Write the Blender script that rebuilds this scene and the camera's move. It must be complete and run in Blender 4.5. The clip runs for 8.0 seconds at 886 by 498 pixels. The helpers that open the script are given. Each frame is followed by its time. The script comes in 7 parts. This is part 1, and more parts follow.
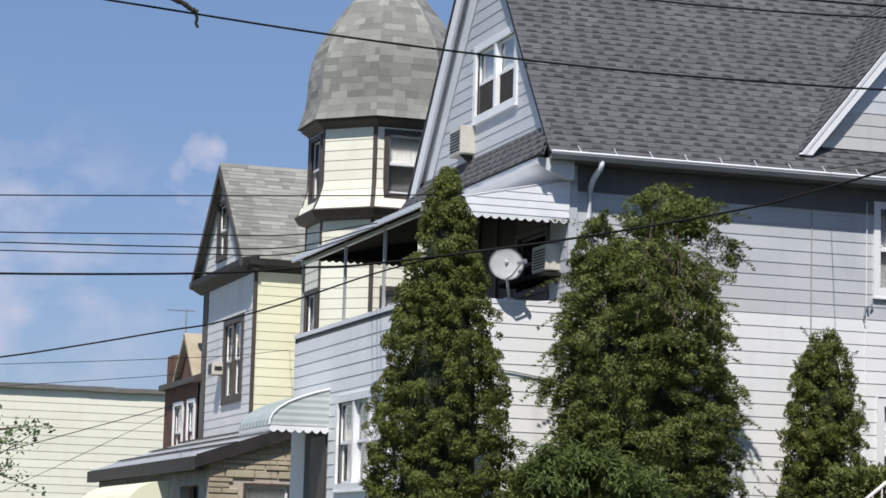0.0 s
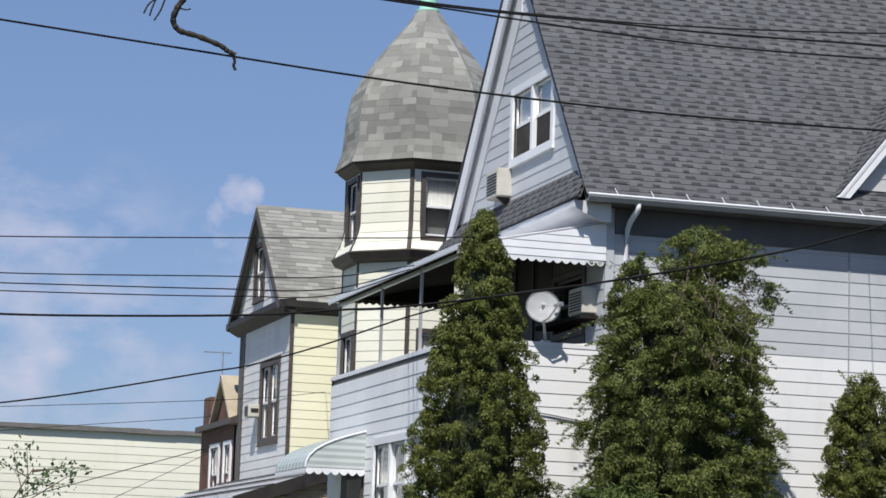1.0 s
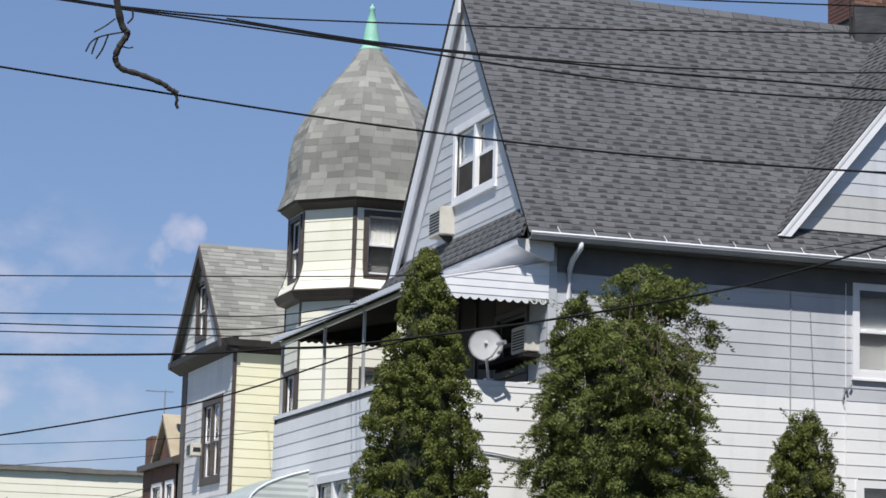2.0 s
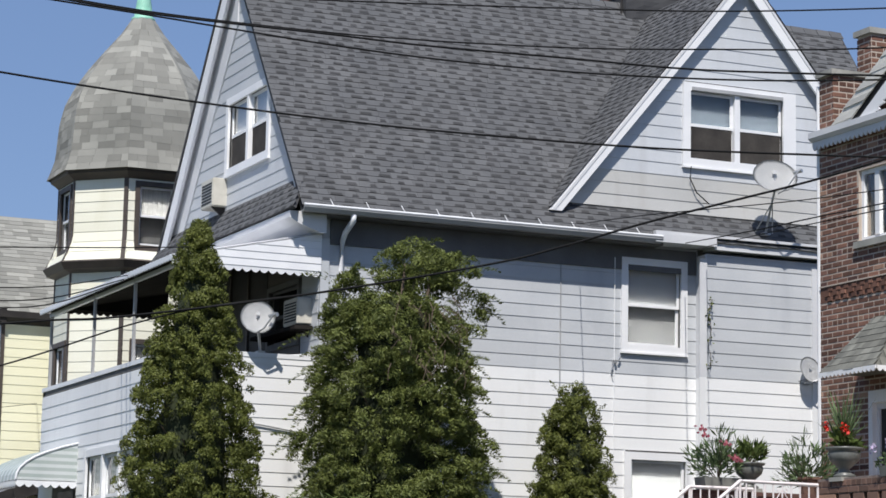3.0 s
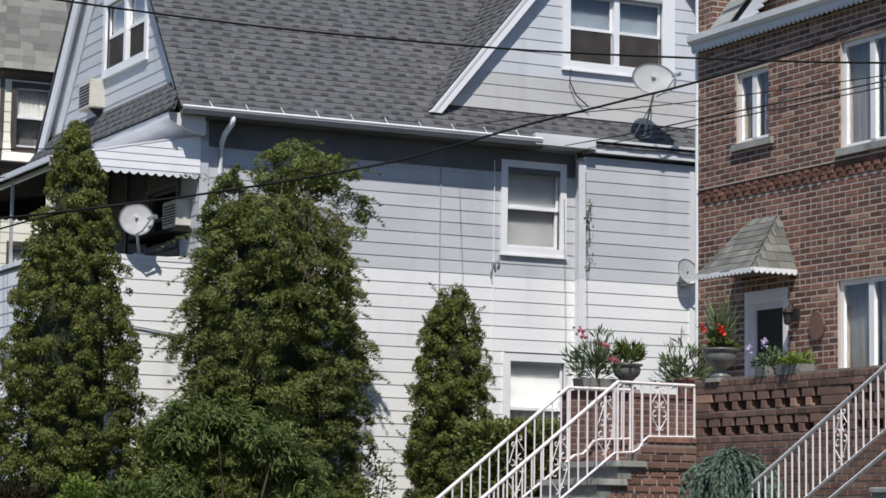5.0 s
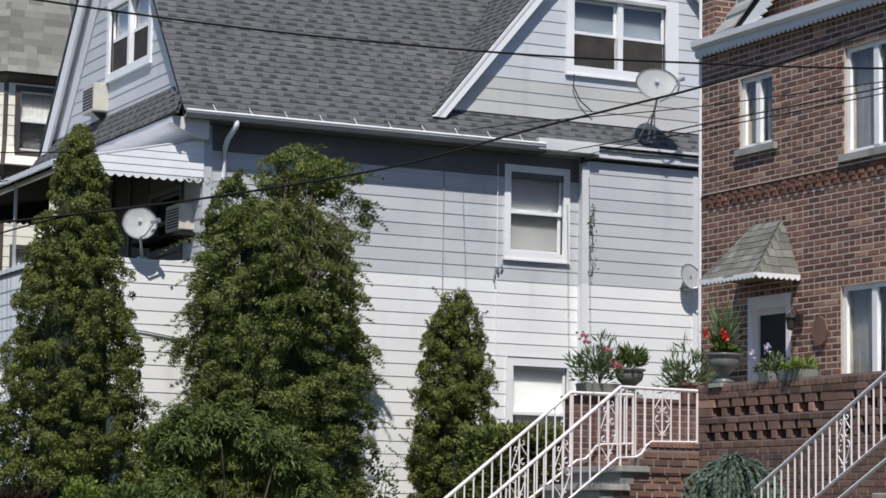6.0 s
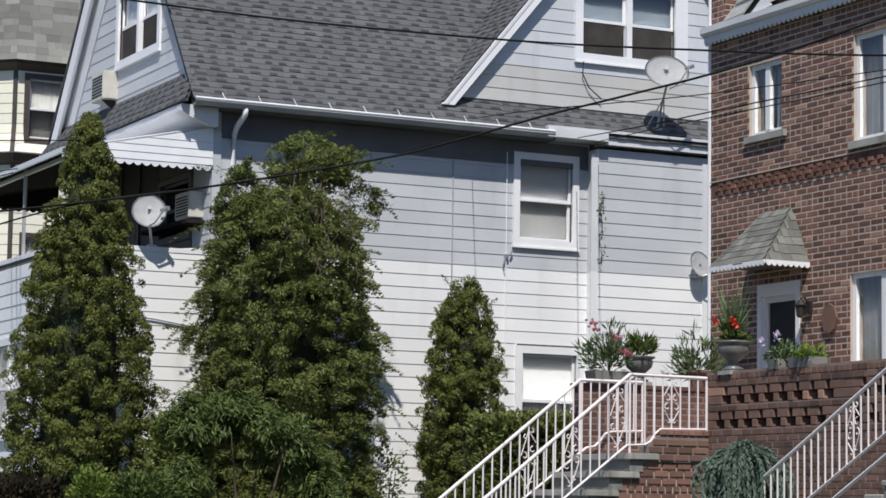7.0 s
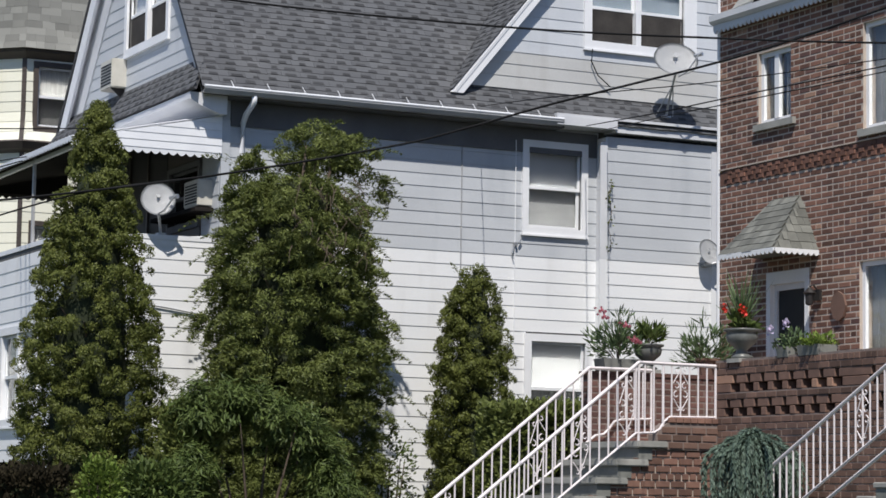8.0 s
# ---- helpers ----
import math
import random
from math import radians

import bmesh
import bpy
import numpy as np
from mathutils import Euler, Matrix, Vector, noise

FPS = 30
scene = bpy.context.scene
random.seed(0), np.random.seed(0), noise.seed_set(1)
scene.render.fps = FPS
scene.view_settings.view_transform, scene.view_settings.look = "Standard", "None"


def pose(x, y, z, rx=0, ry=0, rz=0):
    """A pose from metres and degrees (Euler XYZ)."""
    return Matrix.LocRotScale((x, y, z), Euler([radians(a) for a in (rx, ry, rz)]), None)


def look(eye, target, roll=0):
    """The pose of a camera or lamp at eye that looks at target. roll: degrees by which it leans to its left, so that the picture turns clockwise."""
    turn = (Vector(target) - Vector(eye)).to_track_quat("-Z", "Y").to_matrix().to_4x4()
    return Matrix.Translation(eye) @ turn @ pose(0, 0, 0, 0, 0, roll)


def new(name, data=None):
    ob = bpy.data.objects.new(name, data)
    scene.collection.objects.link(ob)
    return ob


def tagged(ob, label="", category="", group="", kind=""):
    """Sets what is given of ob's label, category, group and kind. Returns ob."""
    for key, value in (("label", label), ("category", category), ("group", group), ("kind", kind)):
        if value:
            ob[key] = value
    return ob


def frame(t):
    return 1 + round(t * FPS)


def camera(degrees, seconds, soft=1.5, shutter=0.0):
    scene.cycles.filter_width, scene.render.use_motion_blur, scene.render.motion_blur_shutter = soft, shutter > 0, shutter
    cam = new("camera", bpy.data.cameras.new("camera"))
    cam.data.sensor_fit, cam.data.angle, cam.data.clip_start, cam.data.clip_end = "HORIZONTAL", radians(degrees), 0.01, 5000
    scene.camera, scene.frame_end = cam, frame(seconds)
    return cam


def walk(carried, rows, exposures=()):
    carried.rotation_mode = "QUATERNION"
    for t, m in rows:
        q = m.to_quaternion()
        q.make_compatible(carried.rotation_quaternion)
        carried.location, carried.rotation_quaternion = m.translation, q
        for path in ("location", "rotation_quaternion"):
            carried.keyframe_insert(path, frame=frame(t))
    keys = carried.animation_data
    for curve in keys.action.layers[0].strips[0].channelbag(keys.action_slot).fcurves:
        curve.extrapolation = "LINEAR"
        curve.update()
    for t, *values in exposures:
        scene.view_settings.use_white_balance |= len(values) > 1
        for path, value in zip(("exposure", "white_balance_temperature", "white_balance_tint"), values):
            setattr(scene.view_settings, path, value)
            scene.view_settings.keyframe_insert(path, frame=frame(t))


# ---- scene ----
cam = camera(21.16, 8.0, soft=1.6)
EYE = 1.7
# seconds, heading, tilt up, lean to the left: the camera turns on the spot
ROWS = [
    (0.0, -17.801, 7.354, 1.636),
    (0.5, -17.423, 7.372, 1.830),
    (1.0, -16.878, 8.351, 1.865),
    (1.2, -16.661, 8.710, 2.014),
    (2.3, -19.750, 9.494, 1.540),
    (2.5, -21.024, 9.433, 1.549),
    (3.0, -23.817, 8.785, 1.097),
    (3.5, -25.723, 7.485, 0.989),
    (4.0, -26.636, 6.507, 0.873),
    (4.5, -26.798, 6.436, 0.708),
    (6.0, -26.704, 6.579, 0.899),
    (6.5, -26.595, 6.434, 0.882),
    (7.0, -26.483, 6.276, 0.880),
    (7.5, -26.375, 6.105, 0.890),
    (8.0, -26.271, 5.982, 0.881),
]
walk(cam, [(t, pose(0, 0, EYE, 90 + tilt, 0, yaw) @ pose(0, 0, 0, 0, 0, lean)) for t, yaw, tilt, lean in ROWS], exposures=[(0.0, 0.11), (3.0, 0.13), (4.5, 0.03), (6.0, 0.03), (8.0, 0.0)])

# ---- world and sun ----
SUN_DIR = Vector((-0.50, -0.89, 1.5)).normalized()
world = bpy.data.worlds.new("sky")
scene.world = world
world.use_nodes = True
wn, wl = world.node_tree.nodes, world.node_tree.links
wn.clear()
w_out = wn.new("ShaderNodeOutputWorld")
w_bg = wn.new("ShaderNodeBackground")
w_sky = wn.new("ShaderNodeTexSky")
w_sky.sky_type = "NISHITA"
w_sky.sun_disc = False
w_sky.sun_elevation = math.asin(SUN_DIR.z)
w_sky.sun_rotation = math.atan2(SUN_DIR.x, SUN_DIR.y)
w_sky.air_density, w_sky.dust_density, w_sky.ozone_density = 1.0, 0.3, 2.0
w_bg.inputs["Strength"].default_value = 0.074
w_co = wn.new("ShaderNodeTexCoord")
w_map = wn.new("ShaderNodeMapping")
w_map.inputs["Scale"].default_value = (1.0, 1.0, 1.7)
w_noise = wn.new("ShaderNodeTexNoise")
w_noise.inputs["Scale"].default_value = 26.0
w_noise.inputs["Detail"].default_value = 6.0
w_noise.inputs["Roughness"].default_value = 0.55
w_ramp = wn.new("ShaderNodeMapRange")
w_ramp.inputs["From Min"].default_value = 0.42
w_ramp.inputs["From Max"].default_value = 0.70
w_ramp.inputs["To Max"].default_value = 1.0


def cloud_bank(az, el, inner, outer, amount):
    """Where a bank of thin cloud stands: full within the inner angle, gone at the outer one."""
    a, e = radians(az), radians(el)
    dot = wn.new("ShaderNodeVectorMath")
    dot.operation = "DOT_PRODUCT"
    dot.inputs[1].default_value = (math.sin(a) * math.cos(e), math.cos(a) * math.cos(e), math.sin(e))
    rng = wn.new("ShaderNodeMapRange")
    rng.interpolation_type = "SMOOTHSTEP"
    rng.inputs["From Min"].default_value, rng.inputs["From Max"].default_value = math.cos(radians(outer)), math.cos(radians(inner))
    rng.inputs["To Max"].default_value = amount
    wl.new(w_co.outputs["Generated"], dot.inputs[0])
    wl.new(dot.outputs["Value"], rng.inputs["Value"])
    return rng.outputs["Result"]


banks = [cloud_bank(7.0, 6.3, 1.0, 5.0, 0.62), cloud_bank(11.3, 7.6, 0.2, 2.2, 0.35), cloud_bank(-20, 9, 4, 16, 0.6), cloud_bank(60, 10, 4, 20, 0.6)]
total = banks[0]
for other in banks[1:]:
    w_add = wn.new("ShaderNodeMath")
    w_add.operation = "MAXIMUM"
    wl.new(total, w_add.inputs[0])
    wl.new(other, w_add.inputs[1])
    total = w_add.outputs[0]
w_mul = wn.new("ShaderNodeMath")
w_mul.operation = "MULTIPLY"
wl.new(total, w_mul.inputs[0])
wl.new(w_ramp.outputs["Result"], w_mul.inputs[1])
# one small heaped cloud with a ragged edge
w_puff = wn.new("ShaderNodeTexNoise")
w_puff.inputs["Scale"].default_value, w_puff.inputs["Detail"].default_value = 55.0, 8.0
w_edge = wn.new("ShaderNodeMapRange")
w_edge.inputs["From Min"].default_value, w_edge.inputs["From Max"].default_value = 1.32, 1.95
w_edge.inputs["To Max"].default_value = 0.85
w_sum = wn.new("ShaderNodeMath")
w_sum.operation = "MULTIPLY_ADD"
w_sum.inputs[1].default_value = 1.8
w_lobe = wn.new("ShaderNodeMath")
w_lobe.operation = "MAXIMUM"
wl.new(cloud_bank(11.95, 9.45, 0.02, 0.80, 0.74), w_lobe.inputs[0])
wl.new(cloud_bank(11.45, 8.75, 0.02, 1.0, 0.58), w_lobe.inputs[1])
wl.new(w_co.outputs["Generated"], w_puff.inputs["Vector"])
wl.new(w_puff.outputs["Fac"], w_sum.inputs[0])
wl.new(w_lobe.outputs[0], w_sum.inputs[2])
wl.new(w_sum.outputs[0], w_edge.inputs["Value"])
w_all = wn.new("ShaderNodeMath")
w_all.operation = "MAXIMUM"
wl.new(w_mul.outputs[0], w_all.inputs[0])
wl.new(w_edge.outputs["Result"], w_all.inputs[1])
w_mix = wn.new("ShaderNodeMix")
w_mix.data_type = "RGBA"
w_mix.inputs[7].default_value = (8.6, 8.3, 9.8, 1)
wl.new(w_co.outputs["Generated"], w_map.inputs["Vector"])
wl.new(w_map.outputs["Vector"], w_noise.inputs["Vector"])
wl.new(w_noise.outputs["Fac"], w_ramp.inputs["Value"])
wl.new(w_all.outputs[0], w_mix.inputs[0])
w_tint = wn.new("ShaderNodeMix")
w_tint.data_type, w_tint.blend_type = "RGBA", "MULTIPLY"
w_tint.inputs[0].default_value = 1.0
w_tint.inputs[7].default_value = (0.98, 0.99, 1.19, 1)
wl.new(w_sky.outputs["Color"], w_tint.inputs[6])
w_haze = wn.new("ShaderNodeMix")
w_haze.data_type = "RGBA"
w_haze.inputs[0].default_value = 0.42
w_haze.inputs[7].default_value = (2.75, 4.5, 7.9, 1)
wl.new(w_tint.outputs[2], w_haze.inputs[6])
wl.new(w_haze.outputs[2], w_mix.inputs[6])
wl.new(w_mix.outputs[2], w_bg.inputs["Color"])
wl.new(w_bg.outputs["Background"], w_out.inputs["Surface"])

sun = new("sun", bpy.data.lights.new("sun", "SUN"))
sun.data.energy, sun.data.angle, sun.data.color = 5.0, radians(0.6), (1.0, 0.955, 0.89)
sun.matrix_world = look(SUN_DIR * 60, (0, 0, 0))

# ---- materials ----


def surface(name, a, b, scale=3.0, rough=0.6, bump=0.15, grain=60.0, vary=0.0, island=0.0, metal=0.0, stretch=(1, 1, 1), stain=None, spec=0.4):
    """Two tones mixed by broad patches and fine grain, with relief; vary and island shift the tone piece by piece."""
    m = bpy.data.materials.new(name)
    m.use_nodes = True
    n, l = m.node_tree.nodes, m.node_tree.links
    p = n["Principled BSDF"]
    p.inputs["Metallic"].default_value = metal
    p.inputs["Specular IOR Level"].default_value = spec
    geo = n.new("ShaderNodeNewGeometry")
    mp = n.new("ShaderNodeMapping")
    mp.inputs["Scale"].default_value = stretch
    l.new(geo.outputs["Position"], mp.inputs["Vector"])
    big, fine = n.new("ShaderNodeTexNoise"), n.new("ShaderNodeTexNoise")
    big.inputs["Scale"].default_value, big.inputs["Detail"].default_value = scale, 5
    fine.inputs["Scale"].default_value, fine.inputs["Detail"].default_value = grain, 3
    l.new(mp.outputs["Vector"], big.inputs["Vector"])
    l.new(mp.outputs["Vector"], fine.inputs["Vector"])
    add = n.new("ShaderNodeMath")
    add.operation = "MULTIPLY_ADD"
    add.inputs[1].default_value = 0.35
    l.new(fine.outputs["Fac"], add.inputs[0])
    l.new(big.outputs["Fac"], add.inputs[2])
    rng = n.new("ShaderNodeMapRange")
    rng.inputs["From Min"].default_value, rng.inputs["From Max"].default_value = 0.45, 0.95
    l.new(add.outputs[0], rng.inputs["Value"])
    mix = n.new("ShaderNodeMix")
    mix.data_type = "RGBA"
    mix.inputs[6].default_value, mix.inputs[7].default_value = (*a, 1), (*b, 1)
    l.new(rng.outputs["Result"], mix.inputs[0])
    col = mix.outputs[2]
    if stain:
        st = n.new("ShaderNodeTexNoise")
        st.inputs["Scale"].default_value, st.inputs["Detail"].default_value = 1.3, 8
        smap = n.new("ShaderNodeMapping")
        smap.inputs["Scale"].default_value = (2.2, 2.2, 0.5)
        l.new(geo.outputs["Position"], smap.inputs["Vector"])
        l.new(smap.outputs["Vector"], st.inputs["Vector"])
        sr = n.new("ShaderNodeMapRange")
        sr.inputs["From Min"].default_value, sr.inputs["From Max"].default_value, sr.inputs["To Max"].default_value = 0.56, 0.75, 0.55
        l.new(st.outputs["Fac"], sr.inputs["Value"])
        sm = n.new("ShaderNodeMix")
        sm.data_type = "RGBA"
        sm.inputs[7].default_value = (*stain, 1)
        l.new(sr.outputs["Result"], sm.inputs[0])
        l.new(col, sm.inputs[6])
        col = sm.outputs[2]
    for amount, source in ((vary, "object"), (island, "island")):
        if amount:
            out = n.new("ShaderNodeObjectInfo").outputs["Random"] if source == "object" else geo.outputs["Random Per Island"]
            r = n.new("ShaderNodeMapRange")
            r.inputs["To Min"].default_value, r.inputs["To Max"].default_value = 1 - amount, 1 + amount
            l.new(out, r.inputs["Value"])
            hsv = n.new("ShaderNodeHueSaturation")
            l.new(r.outputs["Result"], hsv.inputs["Value"])
            l.new(col, hsv.inputs["Color"])
            col = hsv.outputs["Color"]
    l.new(col, p.inputs["Base Color"])
    rr = n.new("ShaderNodeMapRange")
    rr.inputs["To Min"].default_value, rr.inputs["To Max"].default_value = max(0.03, rough - 0.12), min(1, rough + 0.12)
    l.new(big.outputs["Fac"], rr.inputs["Value"])
    l.new(rr.outputs["Result"], p.inputs["Roughness"])
    if bump:
        bp = n.new("ShaderNodeBump")
        bp.inputs["Strength"].default_value, bp.inputs["Distance"].default_value = bump, 0.01
        l.new(add.outputs[0], bp.inputs["Height"])
        l.new(bp.outputs["Normal"], p.inputs["Normal"])
    return m


def glass_material(name, tint=(0.9, 0.93, 0.95)):
    m = bpy.data.materials.new(name)
    m.use_nodes = True
    p = m.node_tree.nodes["Principled BSDF"]
    p.inputs["Base Color"].default_value = (*tint, 1)
    p.inputs["Transmission Weight"].default_value = 1.0
    p.inputs["Roughness"].default_value = 0.02
    p.inputs["IOR"].default_value = 1.45
    return m


GREY_PAINT = surface("grey_siding_paint", (0.455, 0.475, 0.502), (0.545, 0.562, 0.583), 0.9, 0.55, 0.05, 30, vary=0.05, stain=(0.40, 0.42, 0.45))
WHITE_PAINT = surface("white_siding_paint", (0.74, 0.75, 0.76), (0.82, 0.82, 0.82), 0.8, 0.5, 0.05, 30, vary=0.03, stain=(0.62, 0.62, 0.62))
TRIM_WHITE = surface("white_trim_paint", (0.74, 0.75, 0.77), (0.82, 0.82, 0.83), 2.0, 0.45, 0.04, 40)
TRIM_GREY = surface("weathered_grey_trim", (0.56, 0.57, 0.60), (0.68, 0.685, 0.70), 1.6, 0.6, 0.08, 40)
CREAM = surface("cream_siding_paint", (0.74, 0.725, 0.60), (0.81, 0.80, 0.69), 0.7, 0.55, 0.05, 30, vary=0.03, stain=(0.68, 0.66, 0.52))
PALE_YELLOW = surface("pale_yellow_siding_paint", (0.74, 0.72, 0.53), (0.80, 0.785, 0.61), 0.7, 0.55, 0.05, 30, vary=0.04)
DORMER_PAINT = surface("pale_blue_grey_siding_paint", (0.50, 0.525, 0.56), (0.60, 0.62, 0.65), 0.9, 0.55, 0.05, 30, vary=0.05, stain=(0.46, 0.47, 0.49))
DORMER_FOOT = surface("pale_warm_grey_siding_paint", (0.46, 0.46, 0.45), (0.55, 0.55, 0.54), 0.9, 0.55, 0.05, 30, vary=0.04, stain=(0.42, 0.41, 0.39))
OFF_WHITE = surface("off_white_siding_paint", (0.66, 0.65, 0.64), (0.76, 0.75, 0.73), 0.8, 0.55, 0.05, 30, vary=0.05, stain=(0.5, 0.49, 0.48))
BROWN = surface("dark_brown_trim_paint", (0.055, 0.045, 0.040), (0.09, 0.072, 0.062), 3.0, 0.55, 0.1, 50)
# near-black green stands for the shade deep inside foliage
INNER_SHADE = surface("near_black_inner_shade", (0.014, 0.020, 0.008), (0.032, 0.042, 0.017), 9.0, 0.9, 0.6, 45)
# bark darkened in colour to the branch's silhouette against the sky
BRANCH_BARK = surface("dark_silhouette_bark", (0.022, 0.019, 0.016), (0.055, 0.048, 0.04), 9.0, 0.9, 0.5, 60)
# near-black colour for faces that lie in the awning's shade
AWNING_SHADE = surface("matt_awning_shade", (0.020, 0.018, 0.017), (0.036, 0.033, 0.031), 3.0, 0.97, 0.05, 50, spec=0.02)
DARK = surface("dark_fascia_paint", (0.016, 0.014, 0.014), (0.034, 0.03, 0.028), 3.0, 0.6, 0.1, 50)
ROOF = surface("dark_grey_asphalt_shingle", (0.078, 0.081, 0.088), (0.112, 0.114, 0.120), 1.4, 0.9, 0.4, 130, island=0.13)
ROOF_BAND = surface("charcoal_shingle_band", (0.036, 0.037, 0.040), (0.058, 0.058, 0.061), 1.4, 0.9, 0.4, 130, island=0.25)
# grey of the gutter's shaded face, also used for plain weathered parts
GUTTER = surface("shaded_weathered_grey", (0.30, 0.305, 0.32), (0.42, 0.425, 0.435), 2.0, 0.5, 0.05, 50)
# dark grey holds the shade under the eave and on the balcony
SHADE_GREY = surface("dark_shade_grey", (0.10, 0.10, 0.105), (0.15, 0.15, 0.155), 2.0, 0.7, 0.05, 50)
ROOF_BASE = surface("asphalt_roof_deck", (0.045, 0.046, 0.05), (0.07, 0.07, 0.075), 1.2, 0.9, 0.4, 130)
OLD_SHINGLE = surface("weathered_grey_green_shingle", (0.195, 0.196, 0.180), (0.275, 0.272, 0.248), 0.8, 0.9, 0.4, 100, island=0.27)
OLD_BASE = surface("weathered_roof_deck", (0.19, 0.19, 0.175), (0.26, 0.255, 0.23), 1.5, 0.9, 0.4, 100)
COPPER = surface("green_copper_patina", (0.20, 0.48, 0.36), (0.34, 0.62, 0.50), 4.0, 0.6, 0.15, 40)
STEEL = surface("galvanised_metal", (0.42, 0.43, 0.45), (0.55, 0.56, 0.57), 5.0, 0.4, 0.05, 60, metal=0.7)
ALUMINIUM = surface("white_aluminium", (0.72, 0.73, 0.76), (0.80, 0.81, 0.83), 3.0, 0.35, 0.03, 60)
STRIPE_PALE = surface("pale_grey_green_awning_stripe", (0.50, 0.54, 0.54), (0.58, 0.61, 0.61), 3.0, 0.4, 0.03, 60)
STRIPE_GREEN = surface("grey_green_awning_stripe", (0.33, 0.385, 0.37), (0.41, 0.455, 0.44), 3.0, 0.4, 0.03, 60)
DISH_GREY = surface("light_grey_dish_paint", (0.56, 0.57, 0.58), (0.66, 0.66, 0.66), 5.0, 0.5, 0.03, 60)
CABLE = surface("black_cable_sheath", (0.007, 0.007, 0.008), (0.014, 0.014, 0.015), 5.0, 0.8, 0.1, 80, spec=0.15)
BRICK = surface("red_brown_brick", (0.118, 0.058, 0.043), (0.222, 0.113, 0.079), 2.5, 0.85, 0.5, 60, island=0.42)
BRICK_PIECE = surface("red_brown_face_brick", (0.118, 0.058, 0.043), (0.222, 0.113, 0.079), 2.5, 0.85, 0.5, 60, vary=0.42)
MORTAR = surface("pale_grey_mortar", (0.40, 0.335, 0.285), (0.52, 0.445, 0.38), 6.0, 0.95, 0.4, 90)
BRICK_JOINT = surface("dirty_brown_mortar", (0.17, 0.13, 0.115), (0.26, 0.21, 0.185), 5.0, 0.95, 0.4, 80)
BRICK_DEEP = surface("dark_burnt_brick", (0.09, 0.05, 0.045), (0.16, 0.08, 0.065), 2.5, 0.85, 0.5, 60, island=0.35)
BRICK_TAN = surface("pale_tan_brick", (0.26, 0.15, 0.105), (0.36, 0.22, 0.155), 2.5, 0.85, 0.5, 60, island=0.25)
DARK_BRICK = surface("dark_red_brick", (0.105, 0.064, 0.050), (0.190, 0.112, 0.084), 3.0, 0.85, 0.5, 60, island=0.35)
CHEEK_BRICK = surface("weathered_red_stair_brick", (0.125, 0.068, 0.052), (0.245, 0.135, 0.10), 3.5, 0.85, 0.5, 60, island=0.35)
CONCRETE = surface("grey_stone_slab", (0.24, 0.24, 0.22), (0.40, 0.39, 0.36), 3.0, 0.85, 0.3, 70, stain=(0.10, 0.10, 0.09))
SLATE = surface("pale_green_grey_slate", (0.112, 0.114, 0.102), (0.192, 0.192, 0.170), 3.0, 0.75, 0.25, 60, island=0.30)
FIELDSTONE = surface("tan_stone_veneer", (0.36, 0.30, 0.21), (0.52, 0.46, 0.35), 2.0, 0.85, 0.4, 40, island=0.28)
PINK_IRON = surface("pale_pink_white_iron_paint", (0.72, 0.66, 0.665), (0.82, 0.765, 0.765), 4.0, 0.45, 0.05, 60)
BLIND = surface("white_window_shade", (0.62, 0.62, 0.615), (0.71, 0.71, 0.70), 3.0, 0.8, 0.1, 60)
CURTAIN = surface("pale_curtain_cloth", (0.45, 0.44, 0.42), (0.62, 0.61, 0.58), 5.0, 0.9, 0.2, 60, stretch=(6, 6, 0.6))
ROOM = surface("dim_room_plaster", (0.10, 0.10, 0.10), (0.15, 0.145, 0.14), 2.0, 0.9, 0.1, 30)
SOIL = surface("ground_soil_and_grass", (0.035, 0.05, 0.022), (0.075, 0.08, 0.042), 0.6, 0.95, 0.4, 12)
PLASTIC = surface("beige_plastic", (0.50, 0.48, 0.42), (0.60, 0.58, 0.52), 6.0, 0.5, 0.05, 60)
BLACK = surface("black_grille", (0.015, 0.015, 0.016), (0.03, 0.03, 0.03), 6.0, 0.6, 0.1, 60)
BARK = surface("grey_brown_bark", (0.07, 0.05, 0.035), (0.15, 0.115, 0.085), 8.0, 0.9, 0.5, 40, stretch=(2, 2, 0.5))
TERRACOTTA = surface("dark_glazed_urn", (0.10, 0.105, 0.10), (0.17, 0.175, 0.165), 6.0, 0.4, 0.15, 40)
SCREEN = surface("grey_insect_screen", (0.25, 0.25, 0.25), (0.31, 0.31, 0.305), 3.0, 0.8, 0.05, 60)
# blue-grey that carries the sky's reflection in the panes
SKY_BLIND = surface("sky_reflection_blind", (0.15, 0.18, 0.21), (0.20, 0.23, 0.26), 3.0, 0.7, 0.05, 60)
DARK_SCREEN = surface("dark_insect_screen", (0.035, 0.032, 0.030), (0.075, 0.068, 0.062), 3.0, 0.8, 0.05, 60, spec=0.15)
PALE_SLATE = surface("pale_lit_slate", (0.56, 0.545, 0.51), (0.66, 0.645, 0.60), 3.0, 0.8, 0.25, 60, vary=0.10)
NET_CURTAIN = surface("grey_net_curtain", (0.155, 0.155, 0.152), (0.21, 0.21, 0.205), 3.0, 0.85, 0.05, 60)
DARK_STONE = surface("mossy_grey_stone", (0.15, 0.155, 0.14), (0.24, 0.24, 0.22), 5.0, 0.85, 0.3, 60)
GLASS = glass_material("window_glass")


